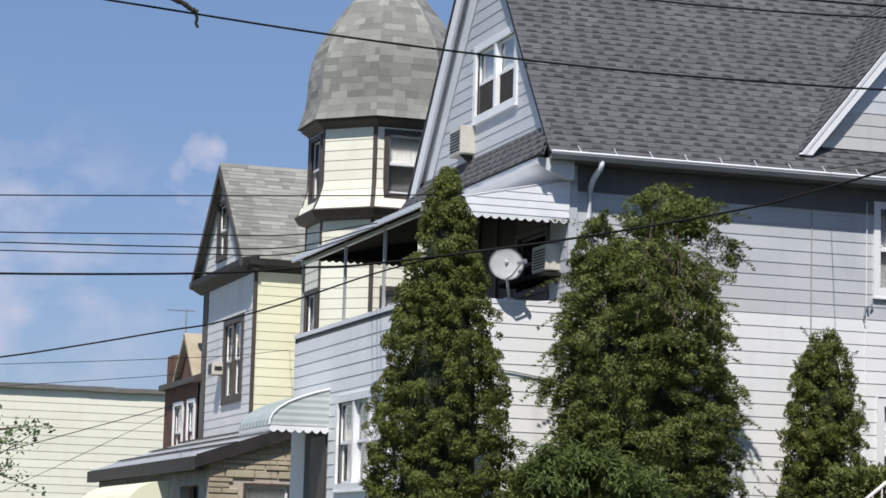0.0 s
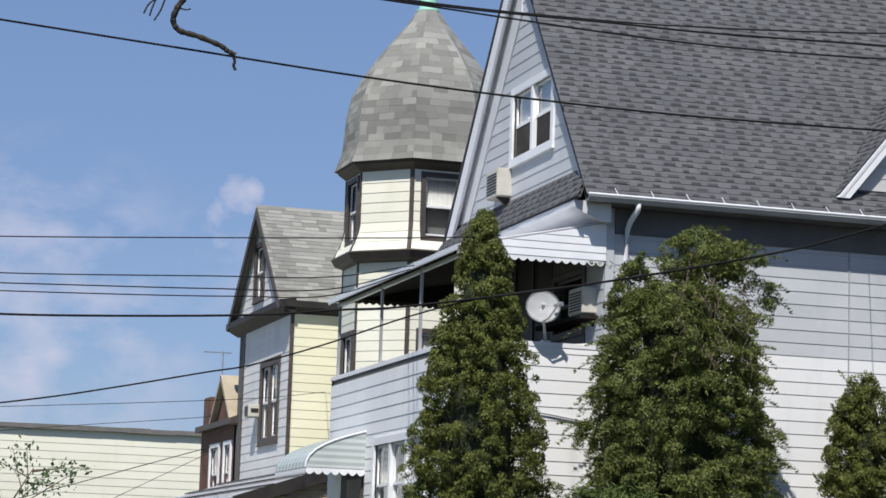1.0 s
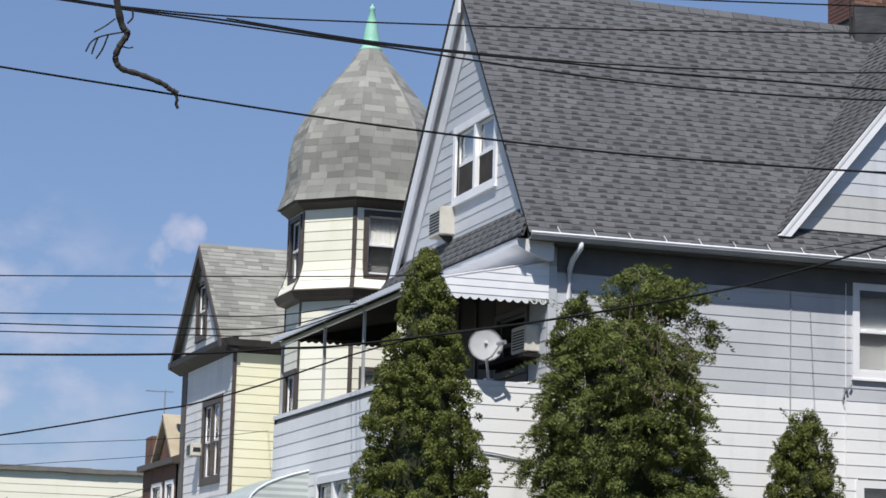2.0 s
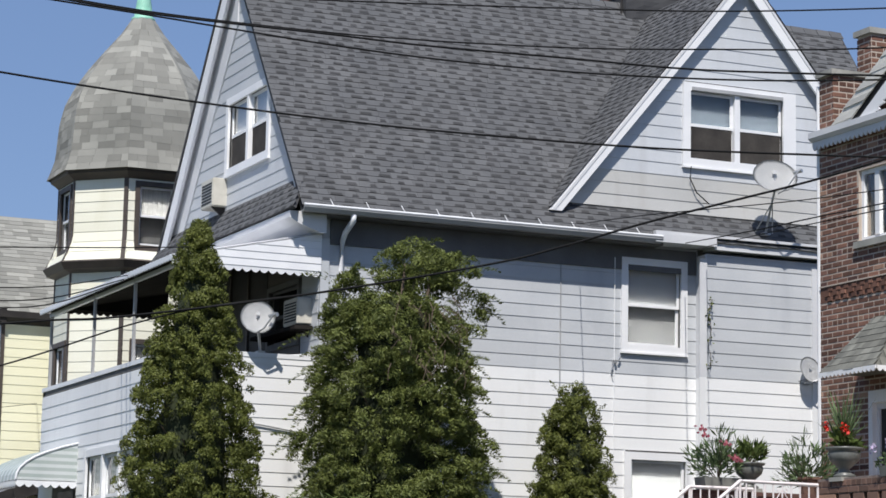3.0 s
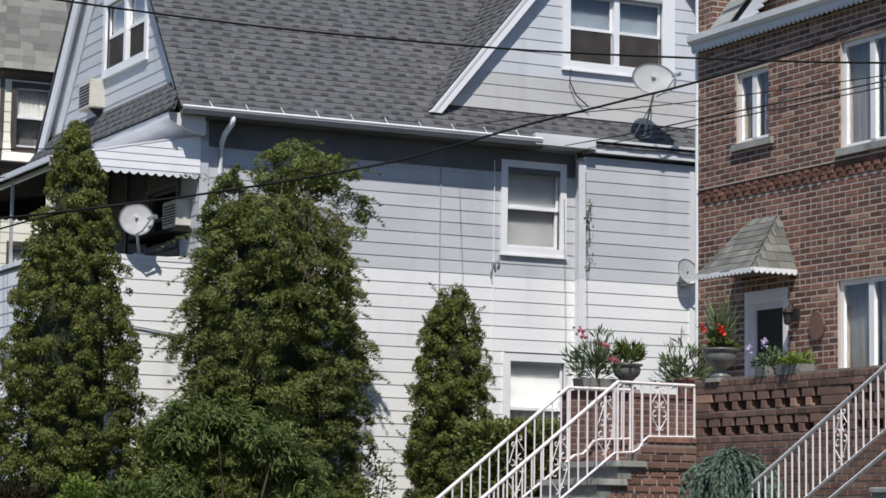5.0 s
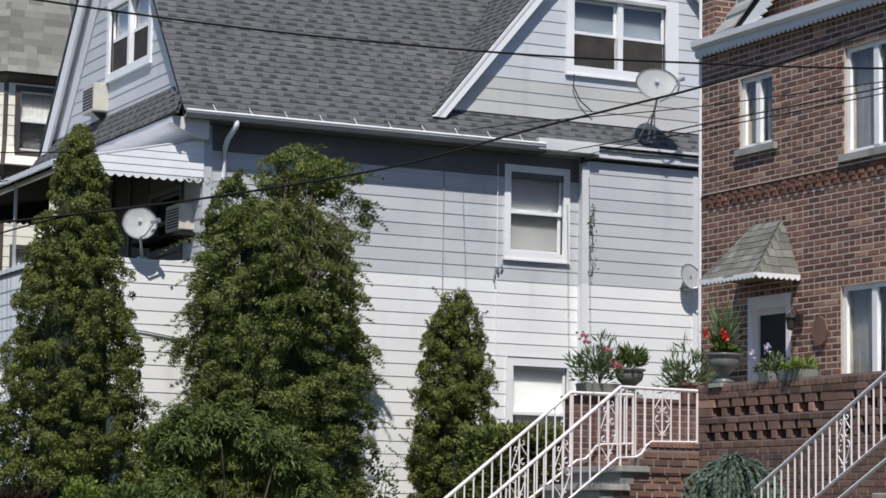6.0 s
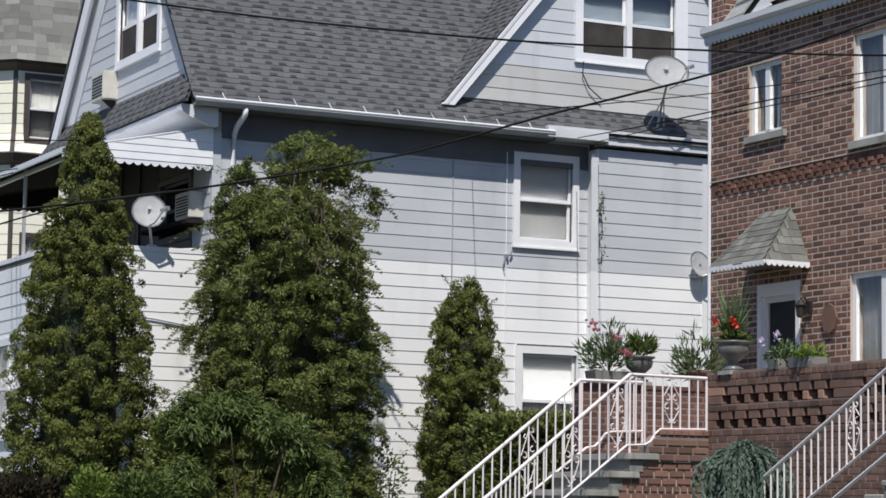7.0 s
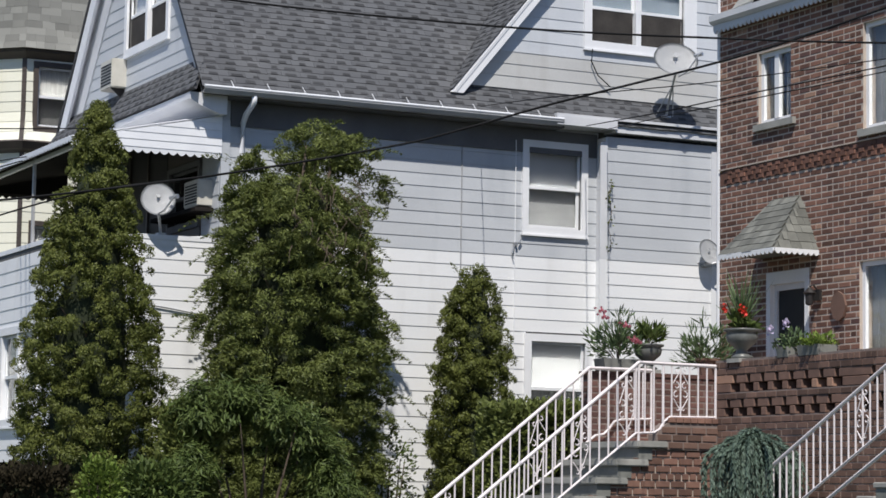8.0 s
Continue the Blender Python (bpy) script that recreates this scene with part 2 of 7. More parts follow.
def leaf_material(name, a, b, island=0.35, rough=0.55):
    m = surface(name, a, b, 5.0, rough, 0.0, 20, island=island, spec=0.25)
    n, l = m.node_tree.nodes, m.node_tree.links
    p = n["Principled BSDF"]
    thin = n.new("ShaderNodeBsdfTranslucent")
    l.new(p.inputs["Base Color"].links[0].from_socket, thin.inputs["Color"])
    both = n.new("ShaderNodeMixShader")
    both.inputs[0].default_value = 0.22
    l.new(p.outputs[0], both.inputs[1])
    l.new(thin.outputs[0], both.inputs[2])
    l.new(both.outputs[0], n["Material Output"].inputs["Surface"])
    return m


CEDAR = leaf_material("cedar_foliage", (0.070, 0.086, 0.020), (0.165, 0.184, 0.044), 0.28)
CEDAR_DEEP = leaf_material("deep_green_cedar_foliage", (0.082, 0.104, 0.028), (0.182, 0.210, 0.060), 0.28)
SHRUB_LEAF = leaf_material("mid_green_shrub_leaf", (0.056, 0.086, 0.022), (0.128, 0.168, 0.048), 0.30, 0.55)
LIME_LEAF = leaf_material("yellow_green_leaf", (0.095, 0.15, 0.025), (0.18, 0.235, 0.05), 0.3)
BLUE_LEAF = leaf_material("blue_green_weeping_needle", (0.075, 0.115, 0.088), (0.155, 0.21, 0.165), 0.3)
OLEANDER = leaf_material("grey_green_oleander_leaf", (0.07, 0.11, 0.05), (0.14, 0.19, 0.09), 0.35)
PINK_PETAL = leaf_material("pink_petal", (0.60, 0.16, 0.22), (0.72, 0.28, 0.33), 0.25)
RED_PETAL = leaf_material("red_petal", (0.55, 0.02, 0.015), (0.70, 0.05, 0.03), 0.2)

# ---- building helpers ----


def link_mesh(name, bm, material, parent=None, label="", smooth=False):
    me = bpy.data.meshes.new(name)
    bm.normal_update()
    bm.to_mesh(me)
    bm.free()
    if smooth:
        for poly in me.polygons:
            poly.use_smooth = True
    for mt in material if isinstance(material, (list, tuple)) else [material]:
        me.materials.append(mt)
    ob = new(name, me)
    if parent:
        ob.parent = parent
    if label:
        tagged(ob, label)
    return ob


def part(name, bm, material, parent, label="", smooth=False):
    return link_mesh(name, bm, material, parent, label, smooth)


def thing(name, label, category, group="", kind=""):
    return tagged(new(name), label, category, group, kind)


def raw(name, verts, faces, material, parent=None, label=""):
    me = bpy.data.meshes.new(name)
    me.from_pydata(verts, [], faces)
    me.update()
    me.materials.append(material)
    ob = new(name, me)
    ob.parent = parent
    if label:
        tagged(ob, label)
    return ob


def box(bm, lo, hi):
    (x0, y0, z0), (x1, y1, z1) = lo, hi
    v = [bm.verts.new(c) for c in ((x0, y0, z0), (x1, y0, z0), (x1, y1, z0), (x0, y1, z0), (x0, y0, z1), (x1, y0, z1), (x1, y1, z1), (x0, y1, z1))]
    for f in ((0, 3, 2, 1), (4, 5, 6, 7), (0, 1, 5, 4), (1, 2, 6, 5), (2, 3, 7, 6), (3, 0, 4, 7)):
        bm.faces.new([v[i] for i in f])


def prism(bm, pts, vec):
    vec = Vector(vec)
    a = [bm.verts.new(p) for p in pts]
    b = [bm.verts.new(Vector(p) + vec) for p in pts]
    bm.faces.new(a)
    bm.faces.new(b[::-1])
    for i in range(len(a)):
        j = (i + 1) % len(a)
        bm.faces.new((a[j], a[i], b[i], b[j]))


def tube(bm, pts, r, sides=8):
    """A round bar along a line of points; r may be one radius or one for each point."""
    pts = [Vector(p) for p in pts]
    rs = r if isinstance(r, (list, tuple)) else [r] * len(pts)
    rings = []
    for i, p in enumerate(pts):
        d = (pts[min(i + 1, len(pts) - 1)] - pts[max(i - 1, 0)]).normalized()
        s = d.orthogonal().normalized() if abs(d.z) > 0.999 else d.cross(Vector((0, 0, 1))).normalized()
        t = d.cross(s)
        rings.append([bm.verts.new(p + rs[i] * (math.cos(k * math.tau / sides) * s + math.sin(k * math.tau / sides) * t)) for k in range(sides)])
    for a, b in zip(rings, rings[1:]):
        for k in range(sides):
            bm.faces.new((a[k], a[(k + 1) % sides], b[(k + 1) % sides], b[k]))
    bm.faces.new(rings[0][::-1])
    bm.faces.new(rings[-1])


def lathe(bm, profile, centre, sides=24, turn=0.0):
    """Rings of (radius, height) about a standing axis."""
    c = Vector(centre)
    rings = [[bm.verts.new(c + Vector((r * math.cos(turn + k * math.tau / sides), r * math.sin(turn + k * math.tau / sides), z))) for k in range(sides)] for r, z in profile]
    for a, b in zip(rings, rings[1:]):
        for k in range(sides):
            bm.faces.new((a[k], a[(k + 1) % sides], b[(k + 1) % sides], b[k]))
    bm.faces.new(rings[0][::-1])
    bm.faces.new(rings[-1])


class Face:
    """A standing plane: u runs along it, z up, d out of it."""

    def __init__(self, origin, along, out):
        self.o, self.u, self.n = Vector(origin), Vector(along).normalized(), Vector(out).normalized()

    def at(self, u, z, d=0.0):
        return self.o + self.u * u + self.n * d + Vector((0, 0, z))

    def block(self, bm, u0, u1, z0, z1, d0, d1):
        prism(bm, [self.at(u0, z0, d0), self.at(u1, z0, d0), self.at(u1, z1, d0), self.at(u0, z1, d0)], self.n * (d1 - d0))


def wall(name, face, u0, u1, low, top, holes, thick, material, parent, label="", breaks=()):
    """A wall of real thickness behind the face, with its openings cut through; top is a number or a function of u."""
    roof = top if callable(top) else (lambda u: top)
    us = sorted({u for u in (u0, u1, *breaks, *(h[0] for h in holes), *(h[1] for h in holes)) if u0 <= u <= u1})
    zs = sorted({low, *(h[2] for h in holes), *(h[3] for h in holes)})
    bm = bmesh.new()
    made = {}

    def corner(u, j, d):
        z = roof(u) if j == len(zs) else min(zs[j], roof(u))
        key = (round(u, 4), round(z, 4), d)
        if key not in made:
            made[key] = bm.verts.new(face.at(u, z, d))
        return made[key]

    def fill(loop):
        loop = [v for k, v in enumerate(loop) if v is not loop[k - 1]]
        if len(set(loop)) == len(loop) > 2 and bm.faces.get(loop) is None:
            bm.faces.new(loop)

    solid = {}
    for i, (a, b) in enumerate(zip(us, us[1:])):
        for j in range(len(zs)):
            zc = zs[j] + 0.001
            solid[i, j] = not any(h[0] < (a + b) / 2 < h[1] and h[2] < zc < h[3] for h in holes) and (roof(a) > zs[j] or roof(b) > zs[j])
    for (i, j), full in solid.items():
        if full:
            a, b = us[i], us[i + 1]
            ring = ((a, j), (b, j), (b, j + 1), (a, j + 1))
            fill([corner(u, k, 0.0) for u, k in ring])
            fill([corner(u, k, -thick) for u, k in ring][::-1])
            for (p, q), beside in (((ring[0], ring[1]), (i, j - 1)), ((ring[1], ring[2]), (i + 1, j)), ((ring[2], ring[3]), (i, j + 1)), ((ring[3], ring[0]), (i - 1, j))):
                if not solid.get(beside):
                    fill([corner(*q, 0.0), corner(*p, 0.0), corner(*p, -thick), corner(*q, -thick)])
    bmesh.ops.recalc_face_normals(bm, faces=bm.faces)
    return part(name, bm, material, parent, label)


def clapboards(parent, face, ends, low, high, course, paint, holes=(), lift=0.012):
    """One lapped board for each course and stretch of wall; ends(z) gives the wall's two edges at a height."""
    z = low
    while z < high - 0.02:
        zt = min(z + course, high)
        (a0, b0), (a1, b1) = ends(z), ends(zt)
        mid = (z + zt) / 2
        gaps = sorted((h[0], h[1]) for h in holes if h[2] < mid < h[3])
        stretches, left, left1 = [], a0, a1
        for g0, g1 in gaps:
            stretches.append((left, g0, left1, g0))
            left = left1 = g1
        stretches.append((left, b0, left1, b1))
        for p0, q0, p1, q1 in stretches:
            if q0 - p0 < 0.03:
                continue
            if q1 - p1 < 0.005:
                p1 = q1 = (p1 + q1) / 2 - 0.004
                q1 += 0.008
            sag = random.uniform(-0.003, 0.003)
            v = [face.at(p0, z, 0), face.at(q0, z, 0), face.at(q0, z + sag, lift), face.at(p0, z - sag, lift), face.at(p1, zt, 0), face.at(q1, zt, 0), face.at(q1, zt, 0.003), face.at(p1, zt, 0.003)]
            mt = paint(mid) if callable(paint) else paint
            raw("board", v, [(0, 1, 2, 3), (3, 2, 6, 7), (7, 6, 5, 4), (0, 3, 7, 4), (1, 5, 6, 2), (0, 4, 5, 1)], mt, parent)
        z += course


def window(parent, face, u0, u1, z0, z1, units=1, casing=0.10, trim=None, sash=None, shade=BLIND, drop=0.5, lower_shade=None, proud=0.045, thick=0.2, sill=True, screen=None):
    """A double-hung window in an opening: casing, sill, two sashes a unit, their panes, and a shade inside."""
    trim, sash = trim or TRIM_WHITE, sash or TRIM_WHITE
    bm = bmesh.new()
    face.block(bm, u0 - casing, u0, z0 - casing, z1 + casing, -0.02, proud)
    face.block(bm, u1, u1 + casing, z0 - casing, z1 + casing, -0.02, proud)
    face.block(bm, u0, u1, z1, z1 + casing, -0.02, proud - 0.002)
    face.block(bm, u0, u1, z0 - casing, z0, -0.02, proud - 0.002)
    w = (u1 - u0) / units
    for k in range(1, units):
        face.block(bm, u0 + k * w - 0.05, u0 + k * w + 0.05, z0, z1, -0.08, proud - 0.01)
    bmesh.ops.recalc_face_normals(bm, faces=bm.faces)
    win = part("window", bm, trim, parent)
    if sill:
        bm = bmesh.new()
        face.block(bm, u0 - casing - 0.01, u1 + casing + 0.01, z0 - casing - 0.03, z0 - casing, 0, proud + 0.018)
        bmesh.ops.recalc_face_normals(bm, faces=bm.faces)
        part("sill", bm, trim, win)
    zm = (z0 + z1) / 2
    for k in range(units):
        a, b = u0 + k * w + (0.05 if k else 0.0), u0 + (k + 1) * w - (0.05 if k < units - 1 else 0.0)
        for lo, hi, d in ((zm - 0.02, z1, -0.03), (z0, zm + 0.02, -0.065)):
            bm = bmesh.new()
            face.block(bm, a, a + 0.045, lo, hi, d - 0.03, d)
            face.block(bm, b - 0.045, b, lo, hi, d - 0.03, d)
            face.block(bm, a + 0.045, b - 0.045, hi - 0.045, hi, d - 0.03, d - 0.001)
            face.block(bm, a + 0.045, b - 0.045, lo, lo + 0.05, d - 0.03, d - 0.001)
            bmesh.ops.recalc_face_normals(bm, faces=bm.faces)
            part("sash", bm, sash, win)
            bm = bmesh.new()
            face.block(bm, a + 0.04, b - 0.04, lo + 0.04, hi - 0.04, d - 0.018, d - 0.013)
            bmesh.ops.recalc_face_normals(bm, faces=bm.faces)
            part("pane", bm, GLASS, win).visible_shadow = False
        # added dark sheet keeps sky reflections out of the lower panes
        if screen:
            bm = bmesh.new()
            face.block(bm, a + 0.02, b - 0.02, z0 + 0.02, zm - 0.01, -0.045, -0.040)
            bmesh.ops.recalc_face_normals(bm, faces=bm.faces)
            part("insect_screen", bm, screen, win)
        for mt, top, bottom, d in ((shade, z1, z1 - drop * (z1 - z0), -0.104), (lower_shade, zm, z0, -0.15)):
            if mt:
                bm = bmesh.new()
                n = 14
                for i in range(n):
                    p, q = a + (b - a) * i / n, a + (b - a) * (i + 1) / n
                    fold = 0.012 * (i % 2) if mt is CURTAIN else 0.0
                    face.block(bm, p, q, bottom, top, d - 0.006 - fold, d - fold)
                bmesh.ops.recalc_face_normals(bm, faces=bm.faces)
                part("shade", bm, mt, win)
    return win


def shingle_tabs(name, parent, origin, along, up, ends, length, course, tab, material, label="", thick=0.006, rise=0.003, band=None):
    """Overlapping tabs in courses up a slope, joined: ends(s) gives the slope's two edges at s metres up it."""
    o, a, s = Vector(origin), Vector(along).normalized(), Vector(up).normalized()
    n = a.cross(s)
    if n.z < 0:
        n = -n
    verts, faces = [], []
    dashes, dash_faces = [], []
    rng = random.Random(len(name) * 7 + int(length * 10))
    k, row = 0.0, 0
    while k < length:
        lo, hi = ends(k)
        u = lo - rng.random() * tab
        t = min(k + course * 1.05, length)
        while u < hi:
            w = tab * rng.uniform(0.55, 1.35)
            p, q = max(lo, u), min(hi, u + w - 0.003)
            if q - p > 0.02:
                d = thick * rng.uniform(0.75, 1.3) + rise
                jog = rng.uniform(-0.012, 0.012)
                c = [o + a * p + s * (k + jog), o + a * q + s * (k + jog), o + a * q + s * t, o + a * p + s * t]
                b = len(verts)
                verts += [c[0] + n * d, c[1] + n * d, c[2] + n * rise * 0.6, c[3] + n * rise * 0.6, c[0], c[1]]
                faces += [(b, b + 1, b + 2, b + 3), (b + 4, b + 5, b + 1, b), (b + 4, b, b + 3), (b + 5, b + 2, b + 1)]
            u += w
        u = lo + rng.random() * 0.3
        while band and u < hi:
            w = rng.uniform(0.10, 0.21)
            p, q = u, min(hi, u + w)
            s0, s1 = k + 0.012, min(k + 0.012 + rng.uniform(0.042, 0.062), length)
            e = 0.012
            b = len(dashes)
            h = thick * 1.3 + rise + 0.004
            dashes += [o + a * p + s * s0 + n * h, o + a * q + s * s0 + n * h, o + a * (q - e) + s * s1 + n * (h - 0.002), o + a * (p + e) + s * s1 + n * (h - 0.002), o + a * p + s * s0, o + a * q + s * s0]
            dash_faces += [(b, b + 1, b + 2, b + 3), (b + 4, b + 5, b + 1, b)]
            u += w + rng.uniform(0.09, 0.24)
        k += course
        row += 1
    if band:
        tagged(raw(name + "_band", dashes, dash_faces, band, parent, "dark bands between the shingle tabs"), kind="stuff")
    ob = raw(name, verts, faces, material, parent, label)
    return tagged(ob, kind="stuff")


def slab(bm, corners, thick):
    """A sloping slab under four (or three) corners."""
    c = [Vector(p) for p in corners]
    n = (c[1] - c[0]).cross(c[2] - c[0]).normalized()
    if n.z < 0:
        n = -n
    prism(bm, c, n * -thick)
    bmesh.ops.recalc_face_normals(bm, faces=bm.faces)

# ---- ground ----
bm = bmesh.new()
bmesh.ops.create_grid(bm, x_segments=60, y_segments=60, size=1500)
for v in bm.verts:
    v.co.z = 0.0
tagged(link_mesh("ground", bm, SOIL), "bare soil and grass ground round the houses", "ground", kind="structure")

X, Y, Z = Vector((1, 0, 0)), Vector((0, 1, 0)), Vector((0, 0, 1))

# ---- the grey and white corner house ----
YW, XF, XP = 33.45, 12.72, 10.51      # side wall, front wall, porch front
house = thing("grey_white_house", "two-storey grey and white clapboard house with steep dark roof", "house")
side = Face((0, YW, 0), X, -Y)
front = Face((XF, 0, 0), Y, -X)
porch_front = Face((XP, 0, 0), Y, -X)
EAVE, RIDGE_Y, RIDGE_Z, NEAR_Y, FAR_Y = 7.80, 36.75, 12.62, 33.05, 40.52
SLOPE = (RIDGE_Z - EAVE) / (RIDGE_Y - NEAR_Y)
BACK_X = 24.0


def two_tone(z):
    return GREY_PAINT if z > 5.585 else WHITE_PAINT


w2 = (18.02, 19.00, 6.06, 7.36)
w1 = (18.10, 19.10, 2.70, 4.22)
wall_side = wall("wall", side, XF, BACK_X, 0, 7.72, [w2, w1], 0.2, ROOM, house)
BAY_Y, BAY_X = 33.17, 19.32
bay = Face((0, BAY_Y, 0), X, -Y)
wall_bay = wall("bay_wall", bay, BAY_X, BACK_X, 0, 7.60, [], 0.26, ROOM, house)
clapboards(wall_bay, bay, lambda z: (BAY_X, BACK_X), 1.135, 7.60, 0.2022, two_tone)
wall_low = wall("wall", side, XP, XF, 0, 5.48, [], 0.2, ROOM, house)
side_holes = [(h[0] - 0.09, h[1] + 0.09, h[2] - 0.09, h[3] + 0.09) for h in (w2, w1)]
clapboards(wall_side, side, lambda z: (XP, BAY_X) if z < 5.45 else (XF, BAY_X), 1.135, 7.72, 0.2022, two_tone, side_holes)
wall("wall", front, YW + 0.2, FAR_Y - 0.3, 0, 8.4, [(34.3, 35.6, 5.9, 6.75)], 0.2, ROOM, house)
wall("wall", Face((0, FAR_Y - 0.3, 0), X, Y), XF, BACK_X, 0, 7.9, [], 0.2, ROOM, house)
wall("wall", Face((BACK_X, 0, 0), Y, X), YW, FAR_Y - 0.3, 0, 7.9, [], 0.2, ROOM, house)
for z in (2.2, 5.1, 7.6):
    bm = bmesh.new()
    box(bm, (XF + 0.2, YW + 0.2, z), (BACK_X - 0.2, FAR_Y - 0.5, z + 0.12))
    part("storey_floor", bm, ROOM, house)
window(house, side, *w2, shade=BLIND, drop=0.5, lower_shade=SCREEN, casing=0.115)
window(house, side, *w1, shade=BLIND, drop=0.5, lower_shade=CURTAIN, casing=0.12)

# corner boards, seams, conduit on the side wall
for u, w, z0, z1, d, mt in ((19.26, 0.13, 1.0, 7.50, 0.03, TRIM_GREY), (12.79, 0.14, 5.6, 7.35, 0.04, GREY_PAINT), (21.38, 0.10, 1.0, 7.5, 0.03, TRIM_GREY)):
    side_now, side = side, bay if u > 19 else side
    bm = bmesh.new()
    side.block(bm, u - w / 2, u + w / 2, z0, 5.58 if z0 < 5 else z0 + 0.01, 0.0, d)
    bmesh.ops.recalc_face_normals(bm, faces=bm.faces)
    if z0 < 5:
        part("corner_board", bm, WHITE_PAINT, house)
        bm2 = bmesh.new()
        side.block(bm2, u - w / 2, u + w / 2, 5.58, z1, 0.0, d)
        bmesh.ops.recalc_face_normals(bm2, faces=bm2.faces)
        part("corner_board", bm2, mt, house)
    else:
        bm.free()
        bm = bmesh.new()
        side.block(bm, u - w / 2, u + w / 2, z0, z1, 0.0, d)
        bmesh.ops.recalc_face_normals(bm, faces=bm.faces)
        part("corner_board", bm, mt, house)
    side = side_now
for z0, z1, mt in ((1.0, 5.58, WHITE_PAINT), (5.58, 7.58, TRIM_GREY)):
    bm = bmesh.new()
    box(bm, (BAY_X - 0.03, BAY_Y - 0.031, z0), (BAY_X - 0.002, YW + 0.02, z1))
    part("corner_board", bm, mt, house)
bm = bmesh.new()
tube(bm, [side.at(17.78, z, 0.035) for z in (1.0, 3.0, 5.7, 7.45)], 0.008)
part("conduit", bm, TRIM_WHITE, house)
bm = bmesh.new()
side.block(bm, 17.75, 17.81, 5.73, 5.79, 0.02, 0.07)
tube(bm, [side.at(17.84, 5.78, 0.06), side.at(17.87, 5.86, 0.07)], 0.016)
tube(bm, [side.at(17.76, 5.74, 0.06), side.at(17.72, 5.62, 0.05), side.at(17.75, 5.52, 0.05)], 0.012)
bmesh.ops.recalc_face_normals(bm, faces=bm.faces)
part("hose_valve", bm, STEEL, house)
for u0, z0, z1 in ((16.82, 5.0, 7.4),):
    bm = bmesh.new()
    side.block(bm, u0 - 0.009, u0 + 0.009, z0, z1, 0.0, 0.022)
    bmesh.ops.recalc_face_normals(bm, faces=bm.faces)
    part("seam_strip", bm, GUTTER, house)
bm = bmesh.new()
tube(bm, [side.at(10.9, 4.56, 0.035), side.at(11.9, 4.45, 0.035), side.at(12.7, 4.34, 0.035)], 0.012)
part("drain_pipe", bm, STEEL, house)

# main roof: two slopes, eaves, rakes
ROOF_X0, ROOF_X1 = 12.28, 24.3
bm = bmesh.new()
slab(bm, [(ROOF_X0, NEAR_Y, EAVE), (ROOF_X1, NEAR_Y, EAVE), (ROOF_X1, RIDGE_Y, RIDGE_Z), (ROOF_X0, RIDGE_Y, RIDGE_Z)], 0.1)
roof_near = part("roof", bm, ROOF_BASE, house)
shingle_tabs("shingle", roof_near, (ROOF_X0 - 0.03, NEAR_Y - 0.03, EAVE - 0.03), X, (0, RIDGE_Y - NEAR_Y, RIDGE_Z - EAVE), lambda s: (0, ROOF_X1 - ROOF_X0), math.hypot(RIDGE_Y - NEAR_Y, RIDGE_Z - EAVE) + 0.05, 0.132, 0.30, ROOF, "dark grey asphalt shingles", band=ROOF_BAND)
bm = bmesh.new()
slab(bm, [(ROOF_X0, FAR_Y, EAVE), (ROOF_X0, RIDGE_Y, RIDGE_Z), (ROOF_X1, RIDGE_Y, RIDGE_Z), (ROOF_X1, FAR_Y, EAVE)], 0.1)
part("roof", bm, ROOF_BASE, house)
bm = bmesh.new()
rng = random.Random(4)
x = ROOF_X0
while x < ROOF_X1:
    w = 0.28
    for s in (-1, 1):
        prism(bm, [(x, RIDGE_Y, RIDGE_Z + 0.035), (x + w - 0.01, RIDGE_Y, RIDGE_Z + 0.03), (x + w - 0.01, RIDGE_Y + s * 0.10, RIDGE_Z - 0.10), (x, RIDGE_Y + s * 0.10, RIDGE_Z - 0.095)], (0, 0, 0.012 + 0.008 * rng.random()))
    x += w
bmesh.ops.recalc_face_normals(bm, faces=bm.faces)
part("ridge_cap", bm, ROOF, house)

# gable front above the skirt roof
GX = 12.42
gable = Face((GX, 0, 0), Y, -X)
g_top = lambda u: (EAVE + (u - NEAR_Y) * SLOPE if u < RIDGE_Y else EAVE + (FAR_Y - u) * SLOPE) - 0.14
gw = (35.12, 37.04, 8.98, 10.07)
gable_wall = wall("gable_wall", gable, 33.35, 40.2, 7.75, g_top, [gw], 0.15, ROOM, house, breaks=(RIDGE_Y,))
clapboards(gable_wall, gable, lambda z: (NEAR_Y + (z + 0.12 - EAVE) / SLOPE + 0.02, FAR_Y - (z + 0.12 - EAVE) / SLOPE - 0.02), 8.16, 12.3, 0.2022, GREY_PAINT, [(gw[0] - 0.09, gw[1] + 0.09, gw[2] - 0.09, gw[3] + 0.09)])
window(house, gable, *gw, units=2, casing=0.12, shade=BLIND, drop=0.5, thick=0.15, screen=DARK_SCREEN)
bm = bmesh.new()
box(bm, (GX + 1.6, 35.4, 8.0), (GX + 1.7, 38.0, 10.2))
part("partition", bm, ROOM, house)
